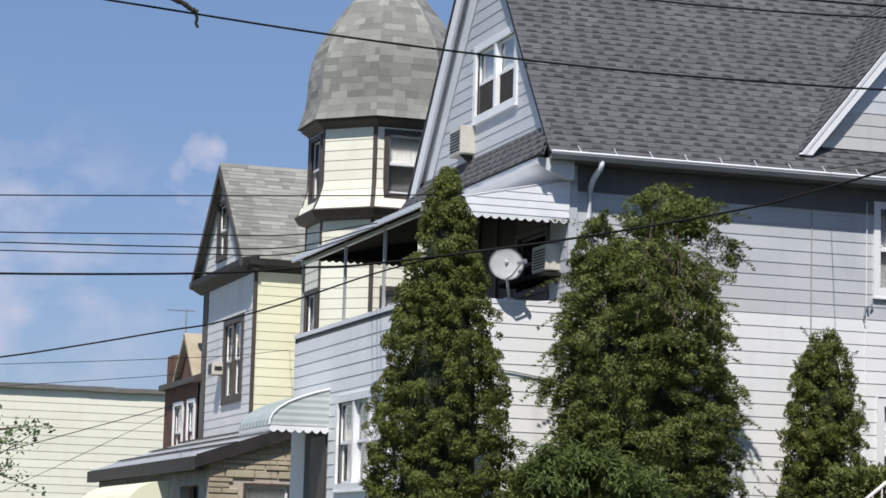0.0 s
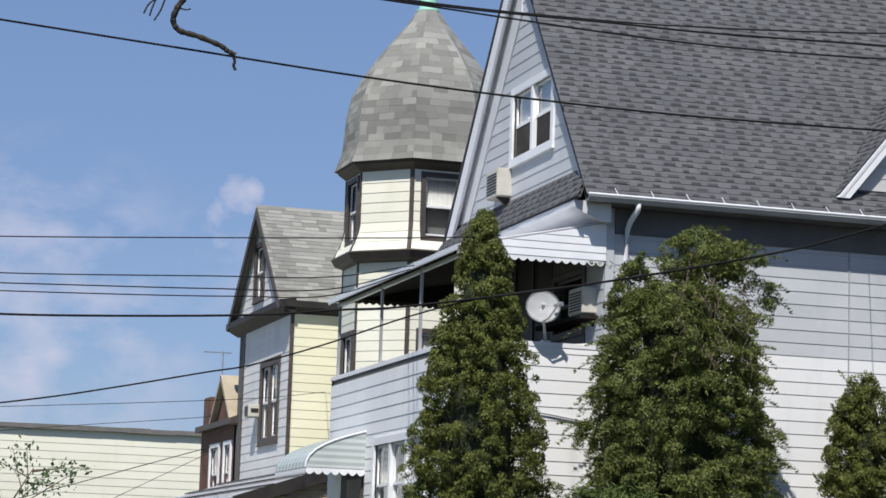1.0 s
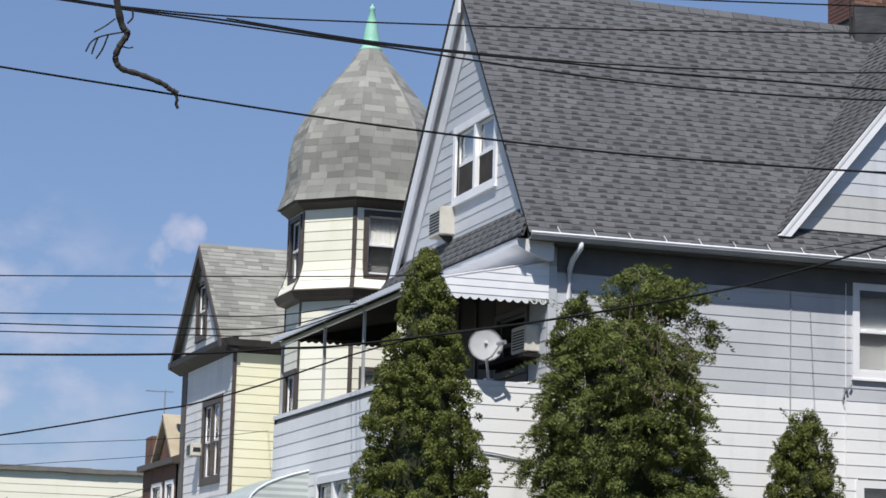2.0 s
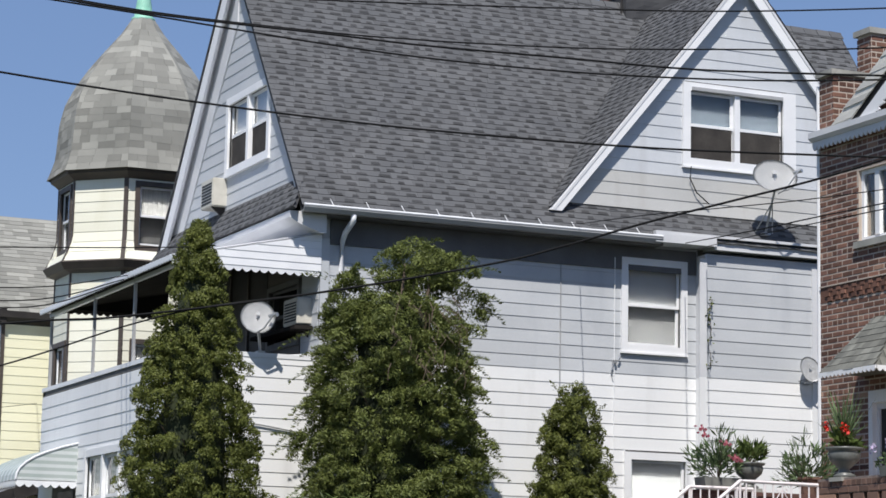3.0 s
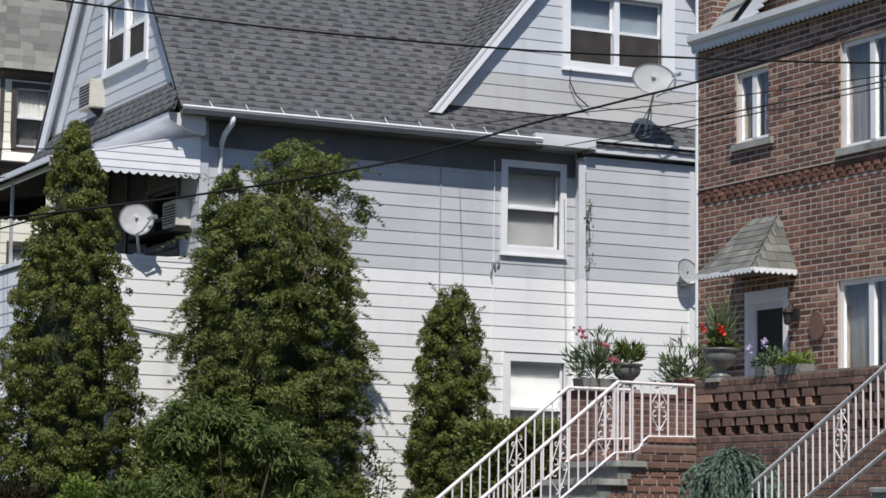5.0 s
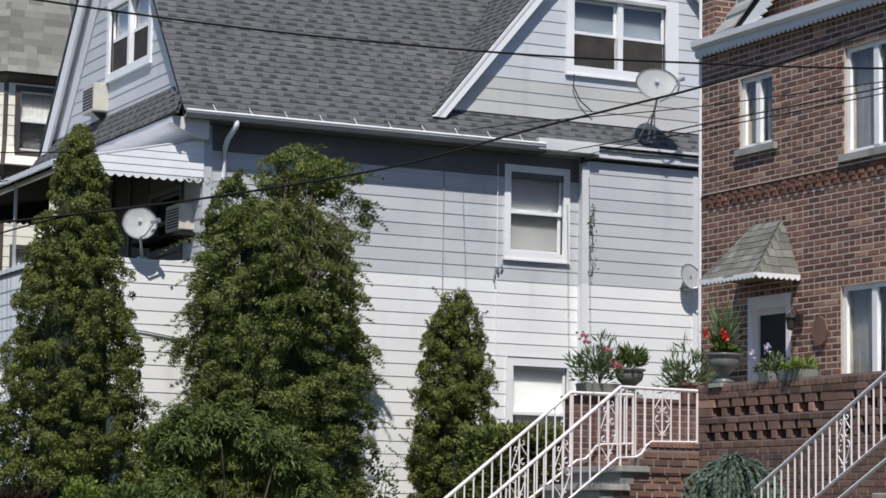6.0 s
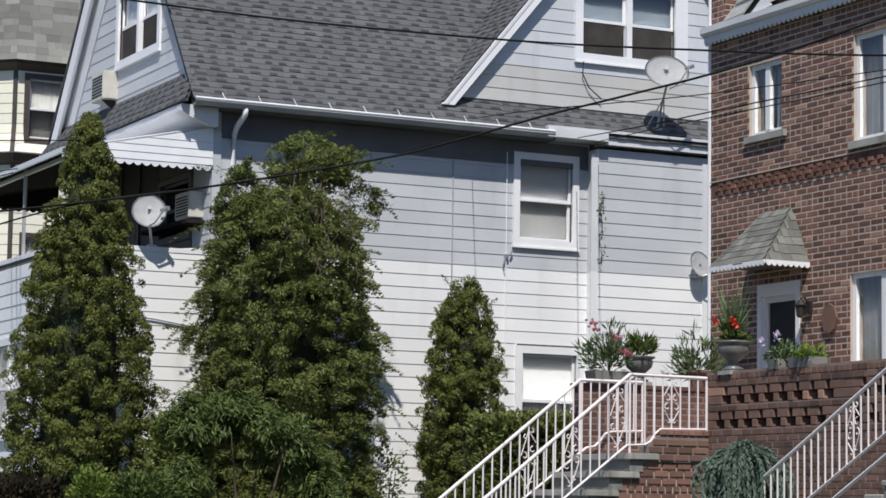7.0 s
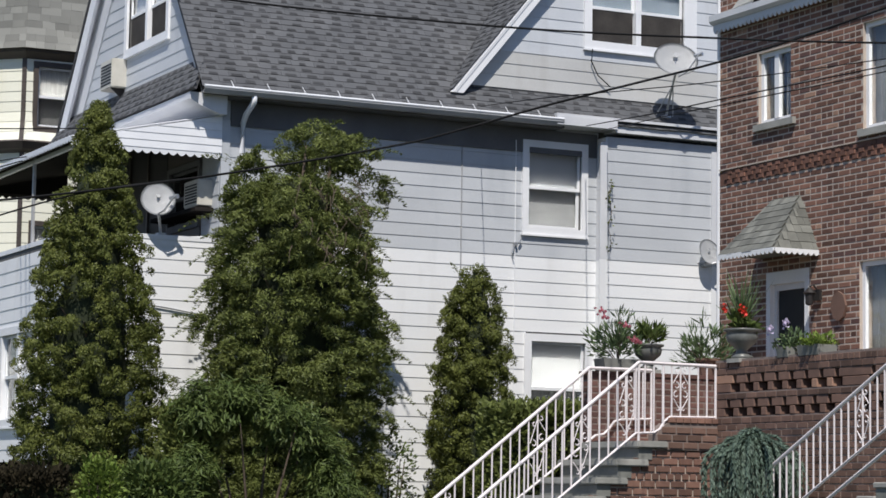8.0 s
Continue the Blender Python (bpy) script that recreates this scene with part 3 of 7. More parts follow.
for s, edge in ((1, NEAR_Y), (-1, FAR_Y)):
    bx = ROOF_X0 + (0.045 if s > 0 else -0.02)
    bm = bmesh.new()
    prism(bm, [(bx, edge + s * 0.02, EAVE - 0.10), (bx, RIDGE_Y, RIDGE_Z - 0.09), (bx, RIDGE_Y, RIDGE_Z - (0.20 if s > 0 else 0.52)), (bx, edge + s * (0.10 if s > 0 else 0.36), EAVE - 0.10)], (0.05, 0, 0))
    bmesh.ops.recalc_face_normals(bm, faces=bm.faces)
    part("rake_board", bm, GREY_PAINT if s > 0 else TRIM_WHITE, house)
    if s < 0:
        bm = bmesh.new()
        prism(bm, [(ROOF_X0 - 0.035, edge + 0.03, EAVE - 0.11), (ROOF_X0 - 0.035, RIDGE_Y, RIDGE_Z - 0.09), (ROOF_X0 - 0.035, RIDGE_Y, RIDGE_Z + 0.02), (ROOF_X0 - 0.035, edge + 0.12, EAVE - 0.11)], (0.05, 0, 0))
        bmesh.ops.recalc_face_normals(bm, faces=bm.faces)
        part("roof_edge", bm, ROOF_BAND, house)
        # wide frieze board on the gable, under the far rake
        bm = bmesh.new()
        prism(bm, [(GX - 0.03, edge - 0.10, EAVE + 0.20), (GX - 0.03, RIDGE_Y, RIDGE_Z - 0.20), (GX - 0.03, RIDGE_Y, 11.42), (GX - 0.03, 39.36, EAVE + 0.40)], (0.03, 0, 0))
        bmesh.ops.recalc_face_normals(bm, faces=bm.faces)
        part("frieze_board", bm, TRIM_GREY, house)
    bm = bmesh.new()
    prism(bm, [(ROOF_X0 + 0.03, edge + s * 0.10, EAVE - 0.11), (ROOF_X0 + 0.03, RIDGE_Y, RIDGE_Z - 0.22), (ROOF_X0 + 0.03, RIDGE_Y, RIDGE_Z - 0.26), (ROOF_X0 + 0.03, edge + s * 0.13, EAVE - 0.15)], (GX - ROOF_X0 - 0.06, 0, 0))
    bmesh.ops.recalc_face_normals(bm, faces=bm.faces)
    part("rake_soffit", bm, GREY_PAINT if s > 0 else TRIM_GREY, house)
# skirt roof at the foot of the gable
bm = bmesh.new()
slab(bm, [(12.12, NEAR_Y, 7.74), (GX + 0.01, 33.46, 8.30), (GX + 0.01, 40.1, 8.30), (12.12, FAR_Y, 7.74)], 0.05)
skirt = part("skirt_roof", bm, ROOF_BASE, house)
shingle_tabs("skirt_shingle", skirt, (12.10, NEAR_Y, 7.73), Y, (GX - 12.11, 0, 0.56), lambda s: (0.40 * s / 0.64, FAR_Y - NEAR_Y - 0.40 * s / 0.64), 0.64, 0.132, 0.30, ROOF, band=ROOF_BAND)
bm = bmesh.new()
prism(bm, [(12.12, 33.2, 7.70), (12.12, 33.2, 7.60), (12.26, 33.2, 7.52), (12.62, 33.2, 7.40), (XF, 33.2, 7.40), (XF, 33.2, 7.70)], (0, FAR_Y - 33.2, 0))
bmesh.ops.recalc_face_normals(bm, faces=bm.faces)
part("cornice", bm, TRIM_GREY, house)

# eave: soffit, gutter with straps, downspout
# the eave's shade is put into the soffit's colour
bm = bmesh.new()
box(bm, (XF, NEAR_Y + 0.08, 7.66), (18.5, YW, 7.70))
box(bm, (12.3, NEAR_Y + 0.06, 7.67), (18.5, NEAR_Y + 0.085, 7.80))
part("eave_soffit", bm, SHADE_GREY, house)
# added board whose dark colour stands for the deepest eave shade
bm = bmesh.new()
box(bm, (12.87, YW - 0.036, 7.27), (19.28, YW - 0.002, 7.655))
part("frieze_board", bm, SHADE_GREY, house, "added dark board for the deep shade under the eave")
# the trough's shaded face is put into its grey paint
bm = bmesh.new()
prism(bm, [(12.27, NEAR_Y + 0.055, 7.68), (12.27, NEAR_Y - 0.03, 7.68), (12.27, NEAR_Y - 0.075, 7.74), (12.27, NEAR_Y - 0.075, 7.79), (12.27, NEAR_Y - 0.055, 7.79), (12.27, NEAR_Y - 0.055, 7.745), (12.27, NEAR_Y - 0.02, 7.70), (12.27, NEAR_Y + 0.055, 7.70)], (6.15, 0, 0))
bmesh.ops.recalc_face_normals(bm, faces=bm.faces)
gutter = part("gutter", bm, GUTTER, house)
# bright lip paints in the light along the gutter's top edge
bm = bmesh.new()
tube(bm, [(12.27, NEAR_Y - 0.066, 7.775), (18.42, NEAR_Y - 0.066, 7.785)], 0.022, 8)
part("lit_gutter_lip", bm, ALUMINIUM, gutter)
for k in range(10):
    xk = 12.75 + 0.585 * k
    bm = bmesh.new()
    tube(bm, [(xk, NEAR_Y - 0.07, 7.79), (xk - 0.01, NEAR_Y - 0.03, 7.82), (xk - 0.02, NEAR_Y + 0.045, 7.905)], 0.0055, 6)
    part("strap", bm, ALUMINIUM, gutter)
bm = bmesh.new()
tube(bm, [(13.10, NEAR_Y, 7.70), (13.10, NEAR_Y + 0.02, 7.60), (13.06, YW - 0.16, 7.44), (13.05, YW - 0.075, 7.32), (13.05, YW - 0.07, 6.9), (13.05, YW - 0.07, 3.0), (13.05, YW - 0.07, 0.3)], 0.045, 10)
part("downspout", bm, ALUMINIUM, house, smooth=True)
# box eave under the dormer
bm = bmesh.new()
box(bm, (18.30, NEAR_Y - 0.06, 7.70), (19.42, YW, 7.84))
box(bm, (19.42, NEAR_Y + 0.0, 7.66), (24.2, YW, 7.79))
box(bm, (18.30, NEAR_Y - 0.05, 7.842), (24.2, NEAR_Y + 0.16, 7.885))
part("box_eave", bm, TRIM_GREY, house, "white boxed eave with peeling paint")

# dormer
DX, DZ, DY = 20.12, 12.42, 33.37
D_HALF, D_BASE = 3.50, 8.24
dormer = Face((0, DY, 0), X, -Y)
d_top = lambda u: DZ - 0.16 - abs(u - DX) * (DZ - D_BASE) / D_HALF
dw = (19.12, 20.90, 9.20, 10.33)
dormer_wall = wall("dormer_wall", dormer, DX - 3.15, DX + 3.15, 8.2, d_top, [dw], 0.15, ROOM, house, breaks=(DX,))
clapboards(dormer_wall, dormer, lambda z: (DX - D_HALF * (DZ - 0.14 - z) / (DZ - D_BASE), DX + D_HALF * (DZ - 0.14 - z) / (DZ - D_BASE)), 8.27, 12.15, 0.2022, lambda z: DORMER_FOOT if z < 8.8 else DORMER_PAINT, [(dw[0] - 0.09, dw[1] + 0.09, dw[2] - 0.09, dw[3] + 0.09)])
# upper blind's colour stands in for sky reflected in the glass
window(house, dormer, *dw, units=2, casing=0.14, shade=SKY_BLIND, drop=0.5, thick=0.15, screen=DARK_SCREEN)
bm = bmesh.new()
dormer.block(bm, dw[1] + 0.142, dw[1] + 0.25, dw[2] - 0.14, dw[3] + 0.14, 0.0, 0.035)
bmesh.ops.recalc_face_normals(bm, faces=bm.faces)
part("window_board", bm, TRIM_WHITE, house)
bm = bmesh.new()
dormer.block(bm, dw[0] + 0.02, dw[1] - 0.02, dw[3] + 0.005, dw[3] + 0.06, 0.046, 0.075)
bmesh.ops.recalc_face_normals(bm, faces=bm.faces)
part("storm_track", bm, GUTTER, house)
bm = bmesh.new()
box(bm, (18.2, 35.2, 8.3), (22.2, 35.3, 10.3))
part("partition", bm, ROOM, house)
for s in (-1, 1):
    ex = DX + s * (D_HALF + 0.11)
    ez = D_BASE - 0.10
    bm = bmesh.new()
    slab(bm, [(ex, 33.22, ez), (DX, 33.22, DZ + 0.06), (DX, 36.7, DZ + 0.06), (ex, 33.42, ez)], 0.07)
    dr = part("dormer_roof", bm, ROOF_BASE, house)
    ln = math.hypot(D_HALF + 0.11, DZ + 0.06 - ez)
    shingle_tabs("dormer_shingle", dr, (ex, 33.19, ez), Y, (DX - ex, 0, DZ + 0.06 - ez), lambda q, ln=ln: (0, 0.22 + 3.30 * q / ln), ln, 0.132, 0.30, ROOF, band=ROOF_BAND)
    bm = bmesh.new()
    prism(bm, [(ex + s * 0.02, 33.205, ez - 0.05), (DX, 33.205, DZ + 0.02), (DX, 33.205, DZ - (0.24 if s < 0 else 0.30)), (ex - s * (0.20 if s < 0 else 0.24), 33.205, ez - 0.05)], (0, 0.045, 0))
    bmesh.ops.recalc_face_normals(bm, faces=bm.faces)
    part("dormer_rake", bm, TRIM_WHITE, house)
    bm = bmesh.new()
    prism(bm, [(ex - s * 0.012, 33.195, ez - 0.05), (DX, 33.195, DZ + 0.03), (DX, 33.195, DZ - 0.04), (ex - s * 0.07, 33.195, ez - 0.05)], (0, 0.009, 0))
    bmesh.ops.recalc_face_normals(bm, faces=bm.faces)
    part("rake_moulding", bm, TRIM_GREY, house)
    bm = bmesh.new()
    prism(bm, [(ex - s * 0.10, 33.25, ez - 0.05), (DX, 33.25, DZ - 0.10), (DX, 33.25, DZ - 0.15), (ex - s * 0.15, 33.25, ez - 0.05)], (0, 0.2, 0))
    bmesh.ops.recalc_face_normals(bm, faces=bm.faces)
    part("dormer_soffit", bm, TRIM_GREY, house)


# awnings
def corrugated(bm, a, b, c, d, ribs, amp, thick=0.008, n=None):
    """A ribbed sheet between the edge a-b and the edge c-d; ribs run from one edge to the other."""
    a, b, c, d = map(Vector, (a, b, c, d))
    nrm = n or (b - a).cross(c - a).normalized()
    top = []
    for i in range(ribs * 4 + 1):
        f = i / (ribs * 4)
        h = nrm * (amp * math.sin(i * math.pi / 2))
        top.append((a.lerp(b, f) + h, c.lerp(d, f) + h))
    vs = [(bm.verts.new(p), bm.verts.new(q), bm.verts.new(p - nrm * thick), bm.verts.new(q - nrm * thick)) for p, q in top]
    for p, q in zip(vs, vs[1:]):
        bm.faces.new((p[0], q[0], q[1], p[1]))
        bm.faces.new((p[2], p[3], q[3], q[2]))
        bm.faces.new((p[0], p[2], q[2], q[0]))
        bm.faces.new((p[1], q[1], q[3], p[3]))


def scallops(bm, p, q, n, drop, thick):
    """A valance with a wavy lower edge from p to q, hanging down."""
    p, q, th = Vector(p), Vector(q), Vector(thick)
    k = 6
    line = []
    for i in range(n * k + 1):
        f = i / (n * k)
        line.append((p.lerp(q, f), p.lerp(q, f) - Z * drop * (0.55 + 0.45 * abs(math.sin(math.pi * i / k)))))
    for (a, b), (c, d) in zip(line, line[1:]):
        prism(bm, [a, c, d, b], th)
    bmesh.ops.remove_doubles(bm, verts=bm.verts, dist=1e-5)
    bmesh.ops.recalc_face_normals(bm, faces=bm.faces)


AX, AZ0, AZ1, AY1 = 10.36, 6.90, 7.42, 41.15
bm = bmesh.new()
corrugated(bm, (AX, YW - 0.05, AZ0), (AX, AY1, AZ0), (XF, YW - 0.05, AZ1), (XF, AY1, AZ1), 46, 0.018)
bmesh.ops.recalc_face_normals(bm, faces=bm.faces)
awning = part("porch_awning", bm, ALUMINIUM, house, "white ribbed metal awning over the porch balcony")
bm = bmesh.new()
scallops(bm, (AX, YW - 0.05, AZ0 + 0.02), (AX, AY1, AZ0 + 0.02), 58, 0.095, (0.012, 0, 0))
part("valance", bm, ALUMINIUM, awning)
bm = bmesh.new()
scallops(bm, (AX, YW - 0.06, AZ0 - 0.06), (XF - 0.02, YW - 0.06, AZ0 - 0.06), 17, 0.10, (0, 0.012, 0))
part("valance", bm, ALUMINIUM, awning)
for k in range(5):
    z0 = AZ0 - 0.07 + 0.115 * k
    a0 = max(AX, AX + (z0 - AZ0 + 0.02) / (AZ1 - AZ0) * (XF - AX))
    a1 = max(AX, AX + (z0 + 0.115 - AZ0 + 0.02) / (AZ1 - AZ0) * (XF - AX))
    if a1 > XF - 0.05:
        a1 = XF - 0.05
    raw("side_slat", [Vector(p) for p in ((a0, YW - 0.068, z0), (XF, YW - 0.068, z0), (XF, YW - 0.06, z0 + 0.115), (a1, YW - 0.06, z0 + 0.115), (a0, YW - 0.03, z0), (XF, YW - 0.03, z0), (XF, YW - 0.03, z0 + 0.115), (a1, YW - 0.03, z0 + 0.115))], [(0, 1, 2, 3), (4, 7, 6, 5), (0, 4, 5, 1), (3, 2, 6, 7), (0, 3, 7, 4), (1, 5, 6, 2)], ALUMINIUM, awning)
# the awning's shade is painted into the end panel and an added sheet
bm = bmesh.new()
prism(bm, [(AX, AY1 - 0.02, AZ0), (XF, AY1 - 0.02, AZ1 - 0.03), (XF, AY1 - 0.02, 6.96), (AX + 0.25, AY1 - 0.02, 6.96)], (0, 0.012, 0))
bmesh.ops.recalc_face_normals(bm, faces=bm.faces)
part("end_panel", bm, AWNING_SHADE, awning, "end panel painted as dark as the awning's shade")
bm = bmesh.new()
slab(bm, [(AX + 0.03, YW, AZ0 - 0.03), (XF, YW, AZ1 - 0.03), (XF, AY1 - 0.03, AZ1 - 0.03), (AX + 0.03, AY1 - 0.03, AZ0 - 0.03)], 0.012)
part("shade_lining", bm, AWNING_SHADE, awning, "added sheet painted as dark as the awning's shade")
# far valance is browned for the same shade
bm = bmesh.new()
scallops(bm, (AX + 0.1, AY1 - 0.03, 6.98), (XF, AY1 - 0.03, 6.98), 17, 0.09, (0, 0.012, 0))
part("valance", bm, BROWN, awning)
for y in (33.56, 35.88, 38.2, 41.0):
    bm = bmesh.new()
    box(bm, (XP + 0.02, y - 0.025, 5.5), (XP + 0.065, y + 0.025, 6.9))
    part("awning_post", bm, GUTTER, awning)
bm = bmesh.new()
box(bm, (XP + 0.02, YW + 0.02, 6.80), (XP + 0.07, AY1 - 0.05, 6.86))
part("awning_beam", bm, ALUMINIUM, awning)

# front wall on the balcony, in the awning's shade
clap_front = part("front_cladding", (lambda b: (front.block(b, YW, 34.2, 5.0, 7.4, 0, 0.002), b)[1])(bmesh.new()), GREY_PAINT, house)
clapboards(clap_front, front, lambda z: (YW + 0.02, 34.15), 5.0, 7.4, 0.2022, GREY_PAINT)
# trim and sash are darkened for the balcony's shade
window(house, front, 34.3, 35.6, 5.9, 6.75, trim=SHADE_GREY, sash=SHADE_GREY, shade=None, casing=0.08)
# dark screens close the rest of the balcony's back
for k in range(5):
    u = 35.75 + 0.9 * k
    bm = bmesh.new()
    front.block(bm, u, u + 0.84, 4.62, 7.35, 0.0, 0.02)
    bmesh.ops.recalc_face_normals(bm, faces=bm.faces)
    part("screen", bm, BLACK, house, "dark porch screen")
    bm = bmesh.new()
    front.block(bm, u + 0.84, u + 0.90, 4.62, 7.35, 0.0, 0.05)
    bmesh.ops.recalc_face_normals(bm, faces=bm.faces)
    part("mullion", bm, BROWN, house)
for z0, z1 in ((6.86, 7.38), (4.62, 5.80)):
    bm = bmesh.new()
    front.block(bm, 34.2, 35.72, z0, z1, 0.0, 0.02)
    bmesh.ops.recalc_face_normals(bm, faces=bm.faces)
    part("panel", bm, BROWN, house, "dark brown panel by the balcony window")

# enclosed porch and its parapet
pw = (35.3, 38.1, 2.82, 4.16)
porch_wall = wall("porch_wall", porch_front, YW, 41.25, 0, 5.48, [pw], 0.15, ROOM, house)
clapboards(porch_wall, porch_front, lambda z: (YW, 41.25), 1.135, 5.40, 0.2022, WHITE_PAINT, [(pw[0] - 0.1, pw[1] + 0.1, pw[2] - 0.1, pw[3] + 0.1), (38.75, 40.3, 0.0, 3.7)])
window(house, porch_front, *pw, units=3, casing=0.12, shade=CURTAIN, drop=0.55, lower_shade=CURTAIN)
wall("porch_wall", Face((0, 41.25, 0), X, Y), XP, XF, 0, 5.48, [], 0.15, OFF_WHITE, house)
bm = bmesh.new()
box(bm, (XP + 0.15, YW + 0.2, 4.5), (XF, 41.1, 4.62))
part("balcony_floor", bm, ROOM, house)
bm = bmesh.new()
box(bm, (XP - 0.018, YW - 0.018, 5.47), (XF - 0.02, YW + 0.21, 5.54))
box(bm, (XP - 0.018, YW + 0.21, 5.47), (XP + 0.2, 41.27, 5.54))
part("parapet_cap", bm, TRIM_WHITE, house)
bm = bmesh.new()
porch_front.block(bm, 38.85, 39.8, 1.6, 3.65, -0.02, 0.03)
bmesh.ops.recalc_face_normals(bm, faces=bm.faces)
part("front_door", bm, BROWN, house)

# barrel awning over the porch door
def sweep(bm, curve, y0, y1, thick):
    """One bent sheet that follows a curve of (x, z) from y0 to y1."""
    rows = [[bm.verts.new((x, y, z + dz)) for y in (y0, y1) for dz in (0.0, -thick)] for x, z in curve]
    for a, b in zip(rows, rows[1:]):
        for p, q in ((0, 2), (2, 3), (3, 1), (1, 0)):
            bm.faces.new((a[p], a[q], b[q], b[p]))
    bm.faces.new([rows[0][k] for k in (0, 1, 3, 2)])
    bm.faces.new([rows[-1][k] for k in (0, 2, 3, 1)])
    bmesh.ops.recalc_face_normals(bm, faces=bm.faces)


HY0, HY1, HX, HZ0, HZ1 = 38.75, 40.95, 9.47, 3.78, 4.42
curve = [(XP, HZ1), (10.24, 4.345), (9.97, 4.25), (9.78, 4.165), (9.63, 4.07), (9.53, 3.97), (9.485, 3.88), (HX, HZ0)]
hood = thing("door_awning", "grey-green and white striped barrel awning over the door", "awning")
for j in range(18):
    bm = bmesh.new()
    y0, y1 = HY0 + (HY1 - HY0) * j / 18, HY0 + (HY1 - HY0) * (j + 1) / 18
    sweep(bm, [(x, z + 0.010 * (j % 2)) for x, z in curve], y0, y1, 0.012)
    part("strip", bm, STRIPE_GREEN if j % 2 else STRIPE_PALE, hood)


def reach(z):
    for (xa, za), (xb, zb) in zip(curve, curve[1:]):
        if zb <= z <= za:
            return XP - (xa + (xb - xa) * (za - z) / (za - zb))
    return 0.0


for k in range(11):
    z0, z1 = HZ0 + (HZ1 - HZ0 - 0.02) * k / 11, HZ0 + (HZ1 - HZ0 - 0.02) * (k + 1) / 11
    bm = bmesh.new()
    prism(bm, [(XP, HY0 - 0.02, z0), (XP - reach(z0), HY0 - 0.02, z0), (XP - reach(z1) - 0.002, HY0 - 0.02, z1), (XP, HY0 - 0.02, z1)], (0, 0.012 + 0.008 * (k % 2), 0))
    bmesh.ops.recalc_face_normals(bm, faces=bm.faces)
    part("side_slat", bm, STRIPE_GREEN if k % 2 else STRIPE_PALE, hood)
bm = bmesh.new()
scallops(bm, (HX, HY0, HZ0 + 0.01), (HX, HY1, HZ0 + 0.01), 16, 0.12, (0.01, 0, 0))
scallops(bm, (HX, HY0 - 0.02, HZ0 + 0.01), (XP, HY0 - 0.02, HZ0 + 0.01), 7, 0.12, (0, 0.01, 0))
part("valance", bm, ALUMINIUM, hood)
bm = bmesh.new()
tube(bm, [(x, HY0 - 0.025, z + 0.012) for x, z in curve], 0.018)
part("rim", bm, ALUMINIUM, hood)

# chimney on the ridge
chimney = thing("brick_chimney", "red brick chimney with dark flashing on the ridge", "chimney")
CH = (19.62, 21.35, 36.55, 37.5)
bm = bmesh.new()
box(bm, (CH[0] + 0.012, CH[2] + 0.012, 12.0), (CH[1] - 0.012, CH[3], 14.0))
core = part("core", bm, MORTAR, chimney)
bm = bmesh.new()
box(bm, (CH[0] - 0.012, CH[2] - 0.03, 12.2), (CH[1] + 0.03, CH[3] + 0.02, 13.02))
bmesh.ops.subdivide_edges(bm, edges=list(bm.edges), cuts=9, use_grid_fill=True)
for v in bm.verts:
    v.co += Vector((0.012 * noise.noise(v.co * 7), 0.03 * noise.noise(v.co * 5), (0.09 if v.co.z > 12.9 else 0.0) * noise.noise(v.co * 4)))
part("flashing", bm, ROOF_BASE, chimney)
for i in range(10):
    x = CH[0] - (0.1 if i % 2 else 0)
    while x < CH[1] - 0.02:
        p, q = max(x, CH[0]), min(x + 0.205, CH[1])
        z = 13.03 + i * 0.075
        raw("brick", [Vector(c) for c in ((p, CH[2], z), (q, CH[2], z), (q, CH[2] + 0.05, z), (p, CH[2] + 0.05, z), (p, CH[2], z + 0.065), (q, CH[2], z + 0.065), (q, CH[2] + 0.05, z + 0.065), (p, CH[2] + 0.05, z + 0.065))], [(0, 3, 2, 1), (4, 5, 6, 7), (0, 1, 5, 4), (1, 2, 6, 5), (2, 3, 7, 6), (3, 0, 4, 7)], BRICK_PIECE, core)
        x += 0.215
for i in range(13):
    y = CH[2] + 0.055 - (0.1 if i % 2 else 0)
    while y < CH[3] - 0.02:
        p, q = max(y, CH[2] + 0.055), min(y + 0.205, CH[3])
        z = 12.80 + i * 0.075
        raw("brick", [Vector(c) for c in ((CH[0] - 0.034, p, z), (CH[0] + 0.02, p, z), (CH[0] + 0.02, q, z), (CH[0] - 0.034, q, z), (CH[0] - 0.034, p, z + 0.065), (CH[0] + 0.02, p, z + 0.065), (CH[0] + 0.02, q, z + 0.065), (CH[0] - 0.034, q, z + 0.065))], [(0, 3, 2, 1), (4, 5, 6, 7), (0, 1, 5, 4), (1, 2, 6, 5), (2, 3, 7, 6), (3, 0, 4, 7)], BRICK_DEEP, core)
        y += 0.215
bm = bmesh.new()
tube(bm, [(CH[0] - 0.06, 36.6, 12.3), (CH[0] - 0.06, 36.6, 14.4)], 0.02)
part("vent_pipe", bm, DARK, chimney)

# ---- the turret house ----
turret_house = thing("turret_house", "cream clapboard house with a shingled octagonal turret", "house")
TC = Vector((13.79, 47.10, 0))
APO = 1.47


def oct_ring(apothem, z):
    r = apothem / math.cos(math.pi / 8)
    return [TC + Vector((r * math.cos(math.pi / 8 + k * math.pi / 4), r * math.sin(math.pi / 8 + k * math.pi / 4), z)) for k in range(8)]


